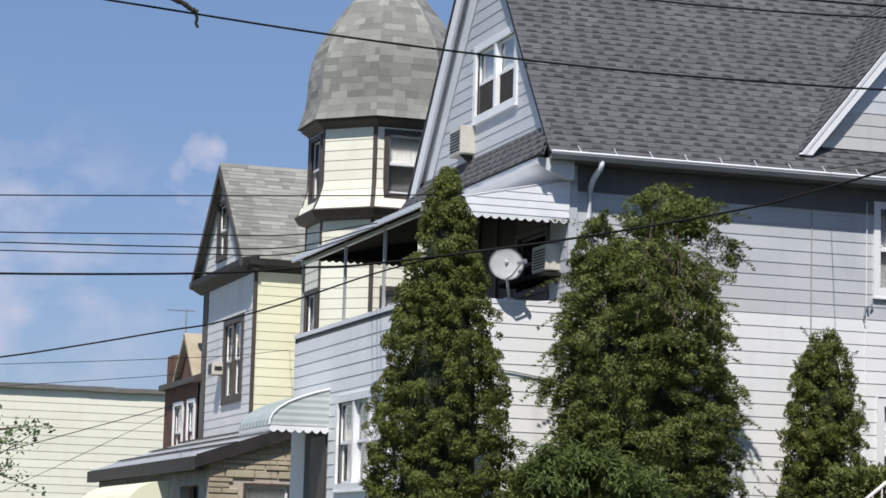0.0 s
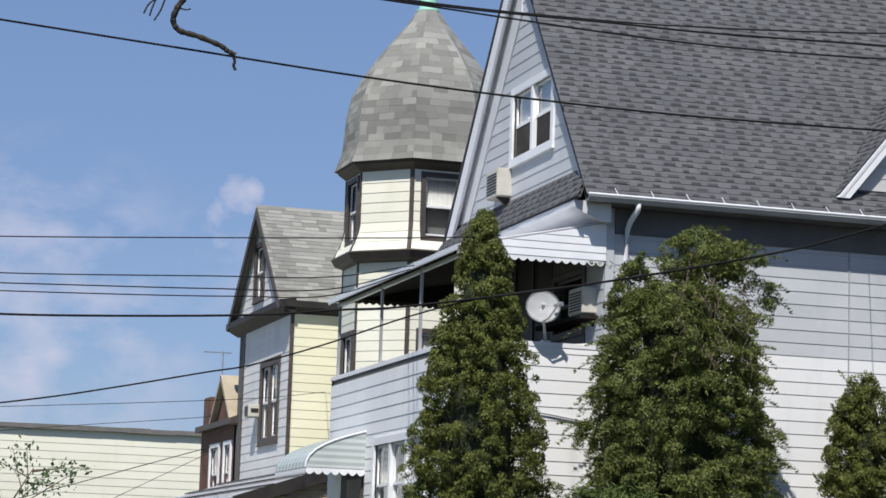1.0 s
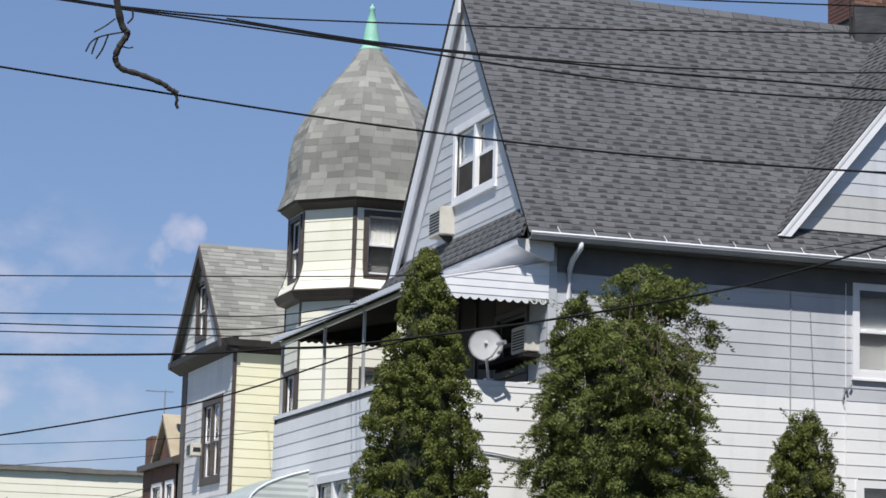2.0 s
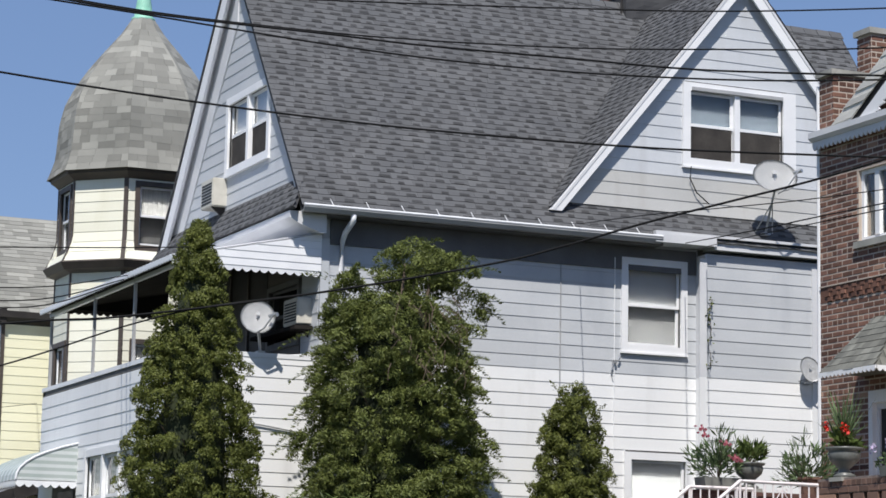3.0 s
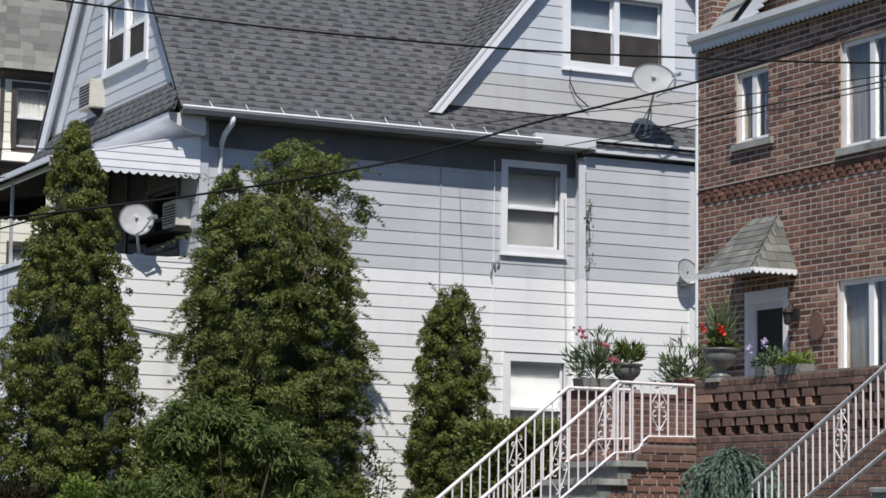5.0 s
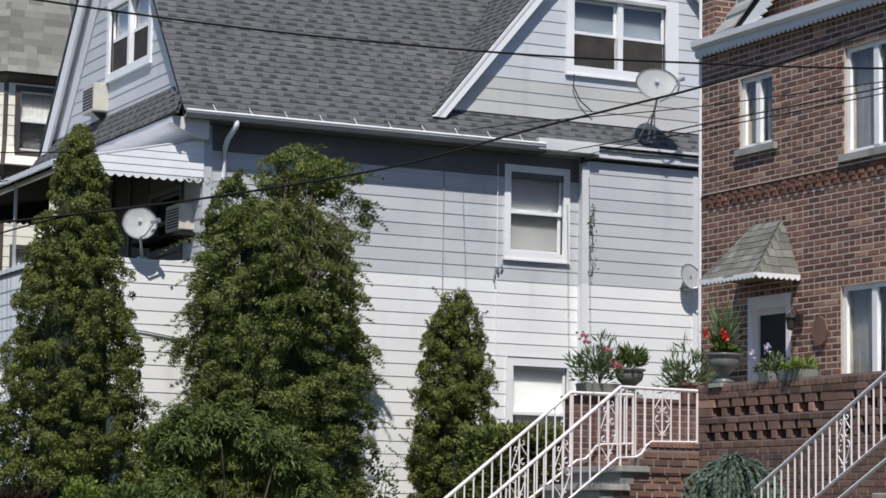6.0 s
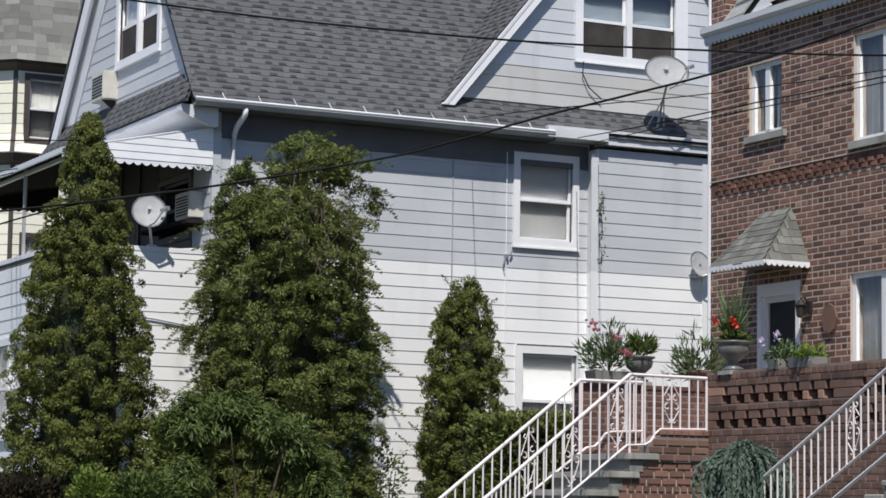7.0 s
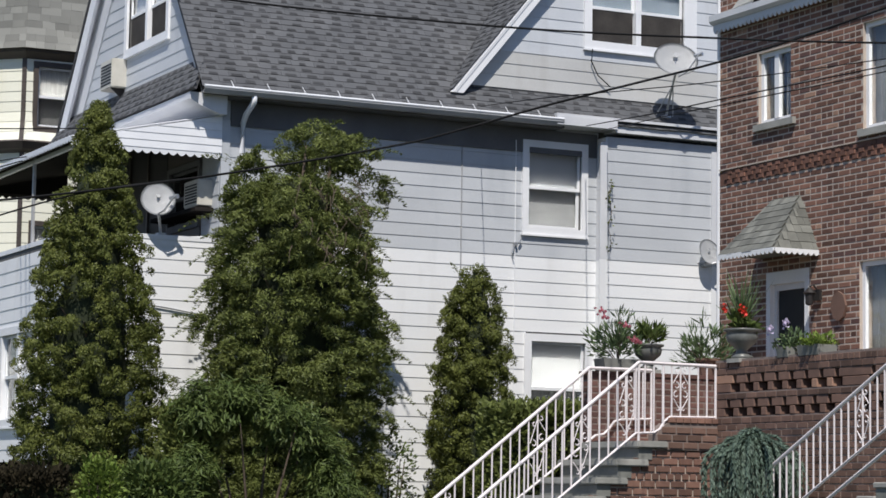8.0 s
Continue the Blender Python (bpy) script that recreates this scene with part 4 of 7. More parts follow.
def oct_tier(name, rings, material, label=""):
    bm = bmesh.new()
    rows = [[bm.verts.new(v) for v in oct_ring(a, z)] for a, z in rings]
    for p, q in zip(rows, rows[1:]):
        for k in range(8):
            bm.faces.new((p[k], p[(k + 1) % 8], q[(k + 1) % 8], q[k]))
    bm.faces.new(rows[0][::-1])
    bm.faces.new(rows[-1])
    return part(name, bm, material, turret_house, label)


body_upper = oct_tier("turret_core", [(APO - 0.25, 0.0), (APO - 0.25, 10.4)], ROOM)
SIDE = 2 * APO * math.tan(math.pi / 8)
# face k looks along angle k * 45 degrees
for k in (3, 4, 5, 6, 7):
    ang = k * math.pi / 4
    nrm = Vector((math.cos(ang), math.sin(ang), 0))
    tang = Vector((-math.sin(ang), math.cos(ang), 0))
    f = Face(TC + nrm * APO, tang, nrm)
    holes = []
    if k in (4, 6):
        holes = [(-0.36, 0.36, 8.95, 10.16), (-0.36, 0.36, 5.4, 6.95)]
    fw = wall("turret_wall", f, -SIDE / 2, SIDE / 2, 0, 10.42, holes, 0.18, ROOM, turret_house)
    big = [(h[0] - 0.10, h[1] + 0.10, h[2] - 0.1, h[3] + 0.1) for h in holes]
    clapboards(fw, f, lambda z: (-SIDE / 2, SIDE / 2), 2.0, 8.40, 0.209, CREAM, big)
    # upper storey boards flare out at their foot
    z = 8.62
    for i in range(9):
        d0 = 0.20 * max(0.0, 1 - (z - 8.62) / 0.6) ** 1.6
        d1 = 0.20 * max(0.0, 1 - (z + 0.205 - 8.62) / 0.6) ** 1.6
        cuts = [(-SIDE / 2 - d0 * 0.41, SIDE / 2 + d0 * 0.41)]
        if any(h[2] < z + 0.1 < h[3] for h in big):
            h = big[0]
            cuts = [(cuts[0][0], h[0]), (h[1], cuts[0][1])]
        for p, q in cuts:
            raw("board", [f.at(p, z, 0), f.at(q, z, 0), f.at(q, z, d0 + 0.013), f.at(p, z, d0 + 0.013), f.at(p, z + 0.205, 0), f.at(q, z + 0.205, 0), f.at(q, z + 0.205, d1 + 0.003), f.at(p, z + 0.205, d1 + 0.003)], [(0, 1, 2, 3), (3, 2, 6, 7), (7, 6, 5, 4), (0, 3, 7, 4), (1, 5, 6, 2), (0, 4, 5, 1)], CREAM, fw)
        z += 0.205
    for h in holes:
        window(turret_house, f, *h, casing=0.10, trim=BROWN, shade=CURTAIN, drop=0.5, thick=0.18)
    # corner boards follow the flare
    bm = bmesh.new()
    for z0, z1 in [(2.0, 8.4)] + [(8.62 + 0.2 * i, 8.82 + 0.2 * i) for i in range(9)]:
        e0 = 0.20 * max(0.0, 1 - (z0 - 8.62) / 0.6) ** 1.6 if z0 > 8.5 else 0
        e1 = 0.20 * max(0.0, 1 - (z1 - 8.62) / 0.6) ** 1.6 if z0 > 8.5 else 0
        a0, a1 = SIDE / 2 + e0 * 0.41, SIDE / 2 + e1 * 0.41
        v = [bm.verts.new(p) for p in (f.at(a0 - 0.075, z0, e0 + 0.03), f.at(a0 + 0.015, z0, e0 + 0.03), f.at(a1 + 0.015, z1, e1 + 0.03), f.at(a1 - 0.075, z1, e1 + 0.03), f.at(a0 - 0.075, z0, 0), f.at(a0 + 0.015, z0, 0), f.at(a1 + 0.015, z1, 0), f.at(a1 - 0.075, z1, 0))]
        for q in ((0, 1, 2, 3), (0, 4, 5, 1), (3, 2, 6, 7), (0, 3, 7, 4), (1, 5, 6, 2)):
            bm.faces.new([v[i] for i in q])
    part("corner_board", bm, BROWN, turret_house)
oct_tier("belt", [(APO + 0.02, 8.40), (APO + 0.18, 8.46), (APO + 0.26, 8.60), (APO + 0.24, 8.63)], BROWN, "dark brown moulded belt")
oct_tier("eave_moulding", [(APO + 0.03, 10.30), (APO + 0.10, 10.36), (APO + 0.18, 10.42), (APO + 0.20, 10.50), (APO + 0.16, 10.52)], BROWN, "dark brown eave moulding")
PROFILE = [(1.73, 10.50), (1.66, 10.66), (1.58, 10.95), (1.56, 11.30), (1.53, 11.70), (1.44, 12.10), (1.25, 12.50), (1.00, 12.90), (0.70, 13.30), (0.42, 13.65), (0.22, 13.98)]
dome = oct_tier("dome", [(a - 0.03, z) for a, z in PROFILE], OLD_BASE)


def dome_radius(z):
    for (a0, z0), (a1, z1) in zip(PROFILE, PROFILE[1:]):
        if z0 <= z <= z1:
            return a0 + (a1 - a0) * (z - z0) / (z1 - z0)
    return PROFILE[-1][0]


verts, faces = [], []
rng = random.Random(12)
z = 10.48
while z < 13.96:
    zt = min(z + 0.155, 13.98)
    r0, r1 = dome_radius(max(z, 10.5)), dome_radius(zt)
    for k in range(8):
        ang = k * math.pi / 4
        nrm, tang = Vector((math.cos(ang), math.sin(ang), 0)), Vector((-math.sin(ang), math.cos(ang), 0))
        h0, h1 = r0 * math.tan(math.pi / 8), r1 * math.tan(math.pi / 8)
        u = -h0 - rng.random() * 0.15
        while u < h0:
            w = rng.uniform(0.16, 0.46)
            p, q = max(u, -h0), min(u + w - 0.003, h0)
            if q - p > 0.02:
                d = 0.003 + 0.005 * rng.random()
                sc = h1 / h0
                b = len(verts)
                base = TC + Vector((0, 0, 0))
                verts += [base + nrm * (r0 + d) + tang * p + Z * z, base + nrm * (r0 + d) + tang * q + Z * z, base + nrm * (r1 + 0.004) + tang * q * sc + Z * zt, base + nrm * (r1 + 0.004) + tang * p * sc + Z * zt, base + nrm * (r0 - 0.03) + tang * p + Z * z, base + nrm * (r0 - 0.03) + tang * q + Z * z]
                faces += [(b, b + 1, b + 2, b + 3), (b + 4, b + 5, b + 1, b), (b + 4, b, b + 3), (b + 5, b + 2, b + 1)]
            u += w
    z += 0.145
tagged(raw("dome_shingle", verts, faces, OLD_SHINGLE, dome), "weathered grey-green shingles", kind="stuff")
bm = bmesh.new()
lathe(bm, [(0.24, 13.93), (0.25, 14.0), (0.20, 14.02), (0.17, 14.25), (0.11, 14.6), (0.05, 14.85), (0.07, 14.88), (0.05, 14.93), (0.015, 14.96), (0.01, 15.0)], TC, 16)
part("finial", bm, COPPER, turret_house, "pale green copper finial", smooth=True)
# plain block of the house behind the turret
bm = bmesh.new()
box(bm, (13.2, 47.6, 0), (23.5, 50.6, 8.3))
rear = part("rear_wall", bm, CREAM, turret_house)
bm = bmesh.new()
prism(bm, [(14.6, 45.9, 8.3), (14.6, 51.0, 8.3), (14.6, 48.5, 10.6)], (9, 0, 0))
bmesh.ops.recalc_face_normals(bm, faces=bm.faces)
part("rear_roof", bm, OLD_BASE, turret_house)
bm = bmesh.new()
box(bm, (15.3, 45.75, 0), (23.5, 47.6, 8.3))
part("rear_wall", bm, CREAM, turret_house)

# ---- the gabled house next to it ----
gabled = thing("gabled_house", "off-white and pale yellow house with grey shingled gable roof", "house")
GXF, GY0, GY1 = 12.12, 51.38, 56.2
gf = Face((GXF, 0, 0), Y, -X)
gs = Face((0, GY0, 0), X, -Y)
gwin = (52.42, 54.1, 5.2, 6.85)
gsmall = (53.85, 54.75, 8.55, 9.75)
G_EAVE, G_RIDGE, GRY = 8.16, 10.72, 54.15
gable_line = lambda u: G_RIDGE - 0.12 - abs(u - GRY) * (G_RIDGE - G_EAVE) / 2.75
fw = wall("front_wall", gf, GY0, GY1 + 0.6, 0, 7.95, [gwin], 0.2, ROOM, gabled)
clapboards(fw, gf, lambda z: (GY0, GY1), 3.9, 7.9, 0.209, OFF_WHITE, [(gwin[0] - 0.14, gwin[1] + 0.14, gwin[2] - 0.14, gwin[3] + 0.1)])
window(gabled, gf, *gwin, units=2, trim=BROWN, casing=0.15, shade=CURTAIN, drop=0.6)
gg = Face((GXF - 0.12, 0, 0), Y, -X)
gwl = wall("gable_wall", gg, 51.9, 56.5, 8.0, gable_line, [gsmall], 0.2, ROOM, gabled, breaks=(GRY,))
clapboards(gwl, gg, lambda z: (GRY - 2.75 * (G_RIDGE - 0.12 - z) / (G_RIDGE - G_EAVE), GRY + 2.75 * (G_RIDGE - 0.12 - z) / (G_RIDGE - G_EAVE)), 8.2, 10.5, 0.209, OFF_WHITE, [(gsmall[0] - 0.1, gsmall[1] + 0.1, gsmall[2] - 0.1, gsmall[3] + 0.1)])
window(gabled, gg, *gsmall, trim=BROWN, casing=0.1, shade=CURTAIN, drop=0.4)
sw = wall("side_wall", gs, GXF, 23.5, 0, 8.05, [], 0.2, ROOM, gabled)
clapboards(sw, gs, lambda z: (GXF + 0.02, 16.5), 3.9, 8.0, 0.203, PALE_YELLOW)
bm = bmesh.new()
box(bm, (GXF - 0.03, GY0 - 0.03, 3.9), (GXF + 0.05, GY0 + 0.03, 8.0))
part("corner_board", bm, BROWN, gabled)
bm = bmesh.new()
box(bm, (GXF - 0.03, GY1 - 0.06, 3.9), (GXF + 0.05, GY1 + 0.05, 8.0))
part("corner_board", bm, BROWN, gabled)
for s in (-1, 1):
    bm = bmesh.new()
    ey = GRY + s * 2.86
    slab(bm, [(11.82, ey, G_EAVE - 0.08), (19.5, ey, G_EAVE - 0.08), (19.5, GRY, G_RIDGE), (11.82, GRY, G_RIDGE)], 0.08)
    rf = part("roof", bm, OLD_BASE, gabled)
    if s < 0:
        shingle_tabs("roof_shingle", rf, (11.80, ey - 0.02, G_EAVE - 0.1), X, (0, -s * 2.86, G_RIDGE - G_EAVE + 0.08), lambda q: (0, 7.7), math.hypot(2.86, G_RIDGE - G_EAVE + 0.08), 0.15, 0.33, OLD_SHINGLE, "weathered grey-green shingles", thick=0.006)
    bm = bmesh.new()
    prism(bm, [(11.79, ey, G_EAVE - 0.16), (11.79, GRY, G_RIDGE - 0.07), (11.79, GRY, G_RIDGE - 0.30), (11.79, ey - s * 0.2, G_EAVE - 0.20)], (0.05, 0, 0))
    bmesh.ops.recalc_face_normals(bm, faces=bm.faces)
    part("rake_board", bm, BROWN, gabled)
bm = bmesh.new()
prism(bm, [(11.80, 51.2, 8.16), (11.80, 51.2, 8.02), (12.1, 51.2, 7.86), (12.16, 51.2, 7.86), (12.16, 51.2, 8.2)], (0, 5.85, 0))
prism(bm, [(11.9, 51.16, 8.14), (11.9, 51.16, 8.00), (11.9, GY0, 7.86), (11.9, GY0, 8.14)], (7.6, 0, 0))
bmesh.ops.recalc_face_normals(bm, faces=bm.faces)
part("cornice", bm, DARK, gabled)

# low porch in front of the two houses
porch = thing("stone_porch", "low porch with a sloping roof and tan stone walls", "porch")
P0, P1 = 45.55, 58.2
bm = bmesh.new()
slab(bm, [(9.75, P0, 3.50), (12.15, P0, 4.32), (12.15, P1, 4.32), (9.75, P1, 3.50)], 0.05)
proof = part("roof", bm, GUTTER, porch)
for f in (0.30, 0.62, 0.93):
    xa, za = 9.75 + 2.40 * f, 3.50 + 0.82 * f
    bm = bmesh.new()
    prism(bm, [(xa - 0.05, P0, za + 0.004), (xa + 0.05, P0, za + 0.038), (xa + 0.05, P0, za + 0.062), (xa - 0.05, P0, za + 0.028)], (0, P1 - P0, 0))
    bmesh.ops.recalc_face_normals(bm, faces=bm.faces)
    part("roof_seam", bm, DARK, proof)
bm = bmesh.new()
prism(bm, [(9.72, P0 - 0.02, 3.52), (9.72, P0 - 0.02, 3.26), (12.15, P0 - 0.02, 4.08), (12.15, P0 - 0.02, 4.34)], (0, 0.1, 0))
bmesh.ops.recalc_face_normals(bm, faces=bm.faces)
part("rake_fascia", bm, DARK, porch)
bm = bmesh.new()
box(bm, (9.70, P0 + 0.08, 3.22), (9.86, P1, 3.48))
part("front_fascia", bm, DARK, porch)
ps = Face((0, P0 + 0.16, 0), X, -Y)
pwin = (10.75, 11.6, 2.0, 2.95)
pwall = wall("side_wall", ps, 10.0, 12.1, 0, lambda u: 3.40 + (u - 10.0) * 0.335, [pwin], 0.2, MORTAR, porch)
rng = random.Random(9)
z = 1.2
while z < 3.95:
    h = rng.uniform(0.09, 0.17)
    u = 10.0 + (z - 3.4 + h) / 0.335 if z + h > 3.4 else 10.0
    while u < 12.05:
        w = rng.uniform(0.25, 0.7)
        q = min(u + w, 12.1)
        if not (u < pwin[1] + 0.06 and q > pwin[0] - 0.06 and z + h > pwin[2] and z < pwin[3] + 0.08):
            d = rng.uniform(0.02, 0.05)
            e = 0.012
            raw("stone", [ps.at(u, z, 0), ps.at(q - 0.012, z, 0), ps.at(q - 0.012, z + h - 0.012, 0), ps.at(u, z + h - 0.012, 0), ps.at(u + e, z + e, d), ps.at(q - 0.012 - e, z + e, d), ps.at(q - 0.012 - e, z + h - 0.012 - e, d), ps.at(u + e, z + h - 0.012 - e, d)], [(4, 5, 6, 7), (0, 1, 5, 4), (1, 2, 6, 5), (2, 3, 7, 6), (3, 0, 4, 7)], FIELDSTONE, pwall)
        u = q
    z += h
window(porch, ps, *pwin, trim=BROWN, casing=0.05, shade=CURTAIN, drop=0.5)
pf = Face((10.0, 0, 0), Y, -X)
wall("front_wall", pf, P0 + 0.37, P1, 0, 3.3, [(46.6, 48.4, 1.0, 2.95), (50.0, 55.5, 1.6, 3.0)], 0.2, CONCRETE, porch)
bm = bmesh.new()
n = 10
sweep(bm, [(10.0 - 0.85 * math.sin(k / n * math.pi / 2), 2.55 + 0.55 * math.cos(k / n * math.pi / 2)) for k in range(n + 1)], 49.6, 56.0, 0.02)
prism(bm, [(10.0, 49.59, 3.1)] + [(10.0 - 0.85 * math.sin(k / n * math.pi / 2), 49.59, 2.55 + 0.55 * math.cos(k / n * math.pi / 2)) for k in range(n + 1)] + [(10.0, 49.59, 2.55)], (0, 0.02, 0))
bmesh.ops.recalc_face_normals(bm, faces=bm.faces)
tagged(link_mesh("barrel_awning", bm, PALE_YELLOW), "pale yellow barrel awning on the porch front", "awning")

# ---- the red brick house farther on ----
red = thing("red_brick_house", "small red brick house with a front gable", "house")
RX, R0, R1 = 12.1, 56.9, 61.0
rf_face = Face((RX, 0, 0), Y, -X)
rwins = [(57.2, 57.9, 3.9, 5.25), (58.6, 59.6, 3.9, 5.25)]
wall("front_wall", rf_face, R0, R1, 0, 5.9, rwins, 0.25, BRICK, red)
for h in rwins:
    window(red, rf_face, *h, casing=0.1, shade=CURTAIN, drop=0.5)
bm = bmesh.new()
box(bm, (RX, R0, 0), (RX + 0.25, R0 + 0.02, 5.9))
box(bm, (RX + 0.25, R0, 0), (20, R0 + 0.25, 5.9))
part("side_wall", bm, BRICK, red)
bm = bmesh.new()
prism(bm, [(RX, 57.0, 5.9), (RX, 59.3, 5.9), (RX, 58.15, 6.95)], (0.25, 0, 0))
bmesh.ops.recalc_face_normals(bm, faces=bm.faces)
part("gable", bm, BRICK, red)
for s in (-1, 1):
    bm = bmesh.new()
    slab(bm, [(RX - 0.15, 58.15 + s * 1.35, 5.78), (RX - 0.15, 58.15, 7.02), (RX + 5, 58.15, 7.02), (RX + 5, 58.15 + s * 1.35, 5.78)], 0.1)
    part("roof", bm, FIELDSTONE, red)
bm = bmesh.new()
prism(bm, [(RX - 0.18, R0 - 0.3, 5.72), (RX - 0.18, R0 - 0.3, 5.86), (RX + 0.2, R0 - 0.3, 6.0), (RX + 0.2, R0 - 0.3, 5.72)], (0, R1 - R0 + 0.3, 0))
bmesh.ops.recalc_face_normals(bm, faces=bm.faces)
part("eave", bm, BROWN, red)
bm = bmesh.new()
box(bm, (RX + 0.02, 60.1, 5.8), (RX + 0.5, 60.95, 6.62))
part("chimney", bm, BRICK, red)
antenna = thing("tv_antenna", "rusty rooftop television antenna on a thin mast", "antenna")
bm = bmesh.new()
tube(bm, [(12.45, 60.4, 6.65), (12.45, 60.4, 7.85)], 0.02)
part("mast", bm, STEEL, antenna)
bm = bmesh.new()
tube(bm, [(11.9, 60.2, 7.78), (12.7, 60.5, 7.82)], 0.012)
for i in range(5):
    tube(bm, [(11.95 + i * 0.16, 60.0 + i * 0.06, 7.79), (11.95 + i * 0.16 + 0.05, 60.5 + i * 0.06, 7.79)], 0.007)
part("aerial", bm, STEEL, antenna)

# ---- the long pale building at the end of the street ----
pale = thing("pale_building", "long pale cream sided building with a flat grey roof edge", "building")
cf = Face((0, 75.0, 0), X, -Y)
cw = wall("end_wall", cf, -30, 16.5, 0, 6.55, [], 0.3, ROOM, pale)
clapboards(cw, cf, lambda z: (-30, 16.5), 1.0, 6.55, 0.256, CREAM, lift=0.014)
bm = bmesh.new()
x = -30
rng = random.Random(3)
while x < 16.4:
    box(bm, (x, 74.85, 6.53 + rng.uniform(-0.01, 0.02)), (x + 0.8, 75.3, 6.68 + rng.uniform(-0.02, 0.03)))
    x += 0.8
part("roof_edge", bm, surface("dull_roof_felt", (0.13, 0.125, 0.12), (0.2, 0.19, 0.18), 3.0, 0.9, 0.2, 40), pale)
bm = bmesh.new()
box(bm, (-30, 75.3, 0), (16.5, 95, 6.5))
part("rear", bm, CREAM, pale)

# ---- the brick house with its terrace and stairs ----
brick_house = thing("brick_house", "red brown brick row house with white windows and slate door hood", "house")
BX, BY0, BY1 = 17.59, 16.0, 27.12
bf = Face((BX, 0, 0), Y, -X)
b_wins = [(25.44, 26.19, 6.70, 7.66, 2), (22.05, 23.87, 6.33, 7.68, 3), (22.05, 23.96, 3.20, 4.69, 3)]
b_door = (25.03, 25.99, 2.60, 4.70)
b_holes = [w[:4] for w in b_wins] + [b_door]
b_wall = wall("front_wall", bf, BY0, BY1, 0, 8.3, b_holes, 0.3, MORTAR, brick_house)
bm = bmesh.new()
box(bm, (BX + 0.3, BY1 - 0.3, 0), (27.5, BY1, 8.9))
side_brick = part("side_wall", bm, MORTAR, brick_house)
bm = bmesh.new()
box(bm, (BX + 0.31, BY0, 0), (27.5, BY0 + 0.3, 8.3))
box(bm, (27.2, BY0 + 0.3, 0), (27.5, BY1 - 0.3, 8.3))
box(bm, (BX + 0.31, BY0 + 0.3, 5.4), (27.2, BY1 - 0.31, 5.6))
box(bm, (BX + 0.31, BY0 + 0.3, 8.25), (27.2, BY1 - 0.31, 8.4))
part("inner_structure", bm, ROOM, brick_house)


def casement(parent, face, u0, u1, z0, z1, units, depth=-0.045):
    bm = bmesh.new()
    t = 0.06
    face.block(bm, u0, u0 + t, z0, z1, depth - 0.05, depth)
    face.block(bm, u1 - t, u1, z0, z1, depth - 0.05, depth)
    face.block(bm, u0 + t, u1 - t, z1 - t, z1, depth - 0.05, depth - 0.002)
    face.block(bm, u0 + t, u1 - t, z0, z0 + t, depth - 0.05, depth - 0.002)
    w = (u1 - u0) / units
    bmesh.ops.recalc_face_normals(bm, faces=bm.faces)
    win = part("window", bm, TRIM_WHITE, parent)
    for k in range(1, units):
        bm = bmesh.new()
        face.block(bm, u0 + k * w - 0.05, u0 + k * w + 0.05, z0 + t, z1 - t, depth - 0.05, depth + 0.01)
        bmesh.ops.recalc_face_normals(bm, faces=bm.faces)
        part("mullion", bm, TRIM_WHITE, win)
    for k in range(units):
        bm = bmesh.new()
        face.block(bm, u0 + k * w + 0.05, u0 + (k + 1) * w - 0.05, z0 + t - 0.01, z1 - t + 0.01, depth - 0.035, depth - 0.03)
        bmesh.ops.recalc_face_normals(bm, faces=bm.faces)
        part("pane", bm, GLASS, win).visible_shadow = False
        bm = bmesh.new()
        for i in range(8):
            p = u0 + k * w + 0.05 + (w - 0.1) * i / 8
            face.block(bm, p, p + (w - 0.1) / 8, z0, z1, depth - 0.12 - 0.008 * (i % 2), depth - 0.11 - 0.008 * (i % 2))
        bmesh.ops.recalc_face_normals(bm, faces=bm.faces)
        part("curtain", bm, NET_CURTAIN, win)
    bm = bmesh.new()
    face.block(bm, u0 - 0.12, u1 + 0.05, z0 - 0.09, z0 - 0.002, -0.1, 0.06)
    bmesh.ops.recalc_face_normals(bm, faces=bm.faces)
    part("sill", bm, CONCRETE, win)
    return win


for w in b_wins:
    casement(brick_house, bf, *w)

# bricks: a shared unit mesh for each size, the rest joined
COURSE, BL, BH = 0.0785, 0.235, 0.0585


def brick_verts(f, u0, u1, z0, z1, d):
    e = 0.004
    return [f.at(u0, z0, 0), f.at(u1, z0, 0), f.at(u1, z1, 0), f.at(u0, z1, 0), f.at(u0 + e, z0 + e, d), f.at(u1 - e, z0 + e, d), f.at(u1 - e, z1 - e, d), f.at(u0 + e, z1 - e, d)]


B_FACES = [(4, 5, 6, 7), (0, 1, 5, 4), (1, 2, 6, 5), (2, 3, 7, 6), (3, 0, 4, 7)]
unit_meshes = {}


def unit_brick(f, u0, u1, z0, z1, d, material, parent):
    """A brick as an object of its own on a mesh that equal bricks share."""
    key = (round(u1 - u0, 3), round(z1 - z0, 3), round(d, 3), material.name, tuple(f.n))
    if key not in unit_meshes:
        o = f.at(u0, z0, 0)
        me = bpy.data.meshes.new("brick")
        me.from_pydata([v - o for v in brick_verts(f, u0, u1, z0, z1, d)], [], B_FACES)
        me.materials.append(material)
        unit_meshes[key] = me
    ob = new("brick", unit_meshes[key])
    ob.location = f.at(u0, z0, 0)
    ob.parent = parent


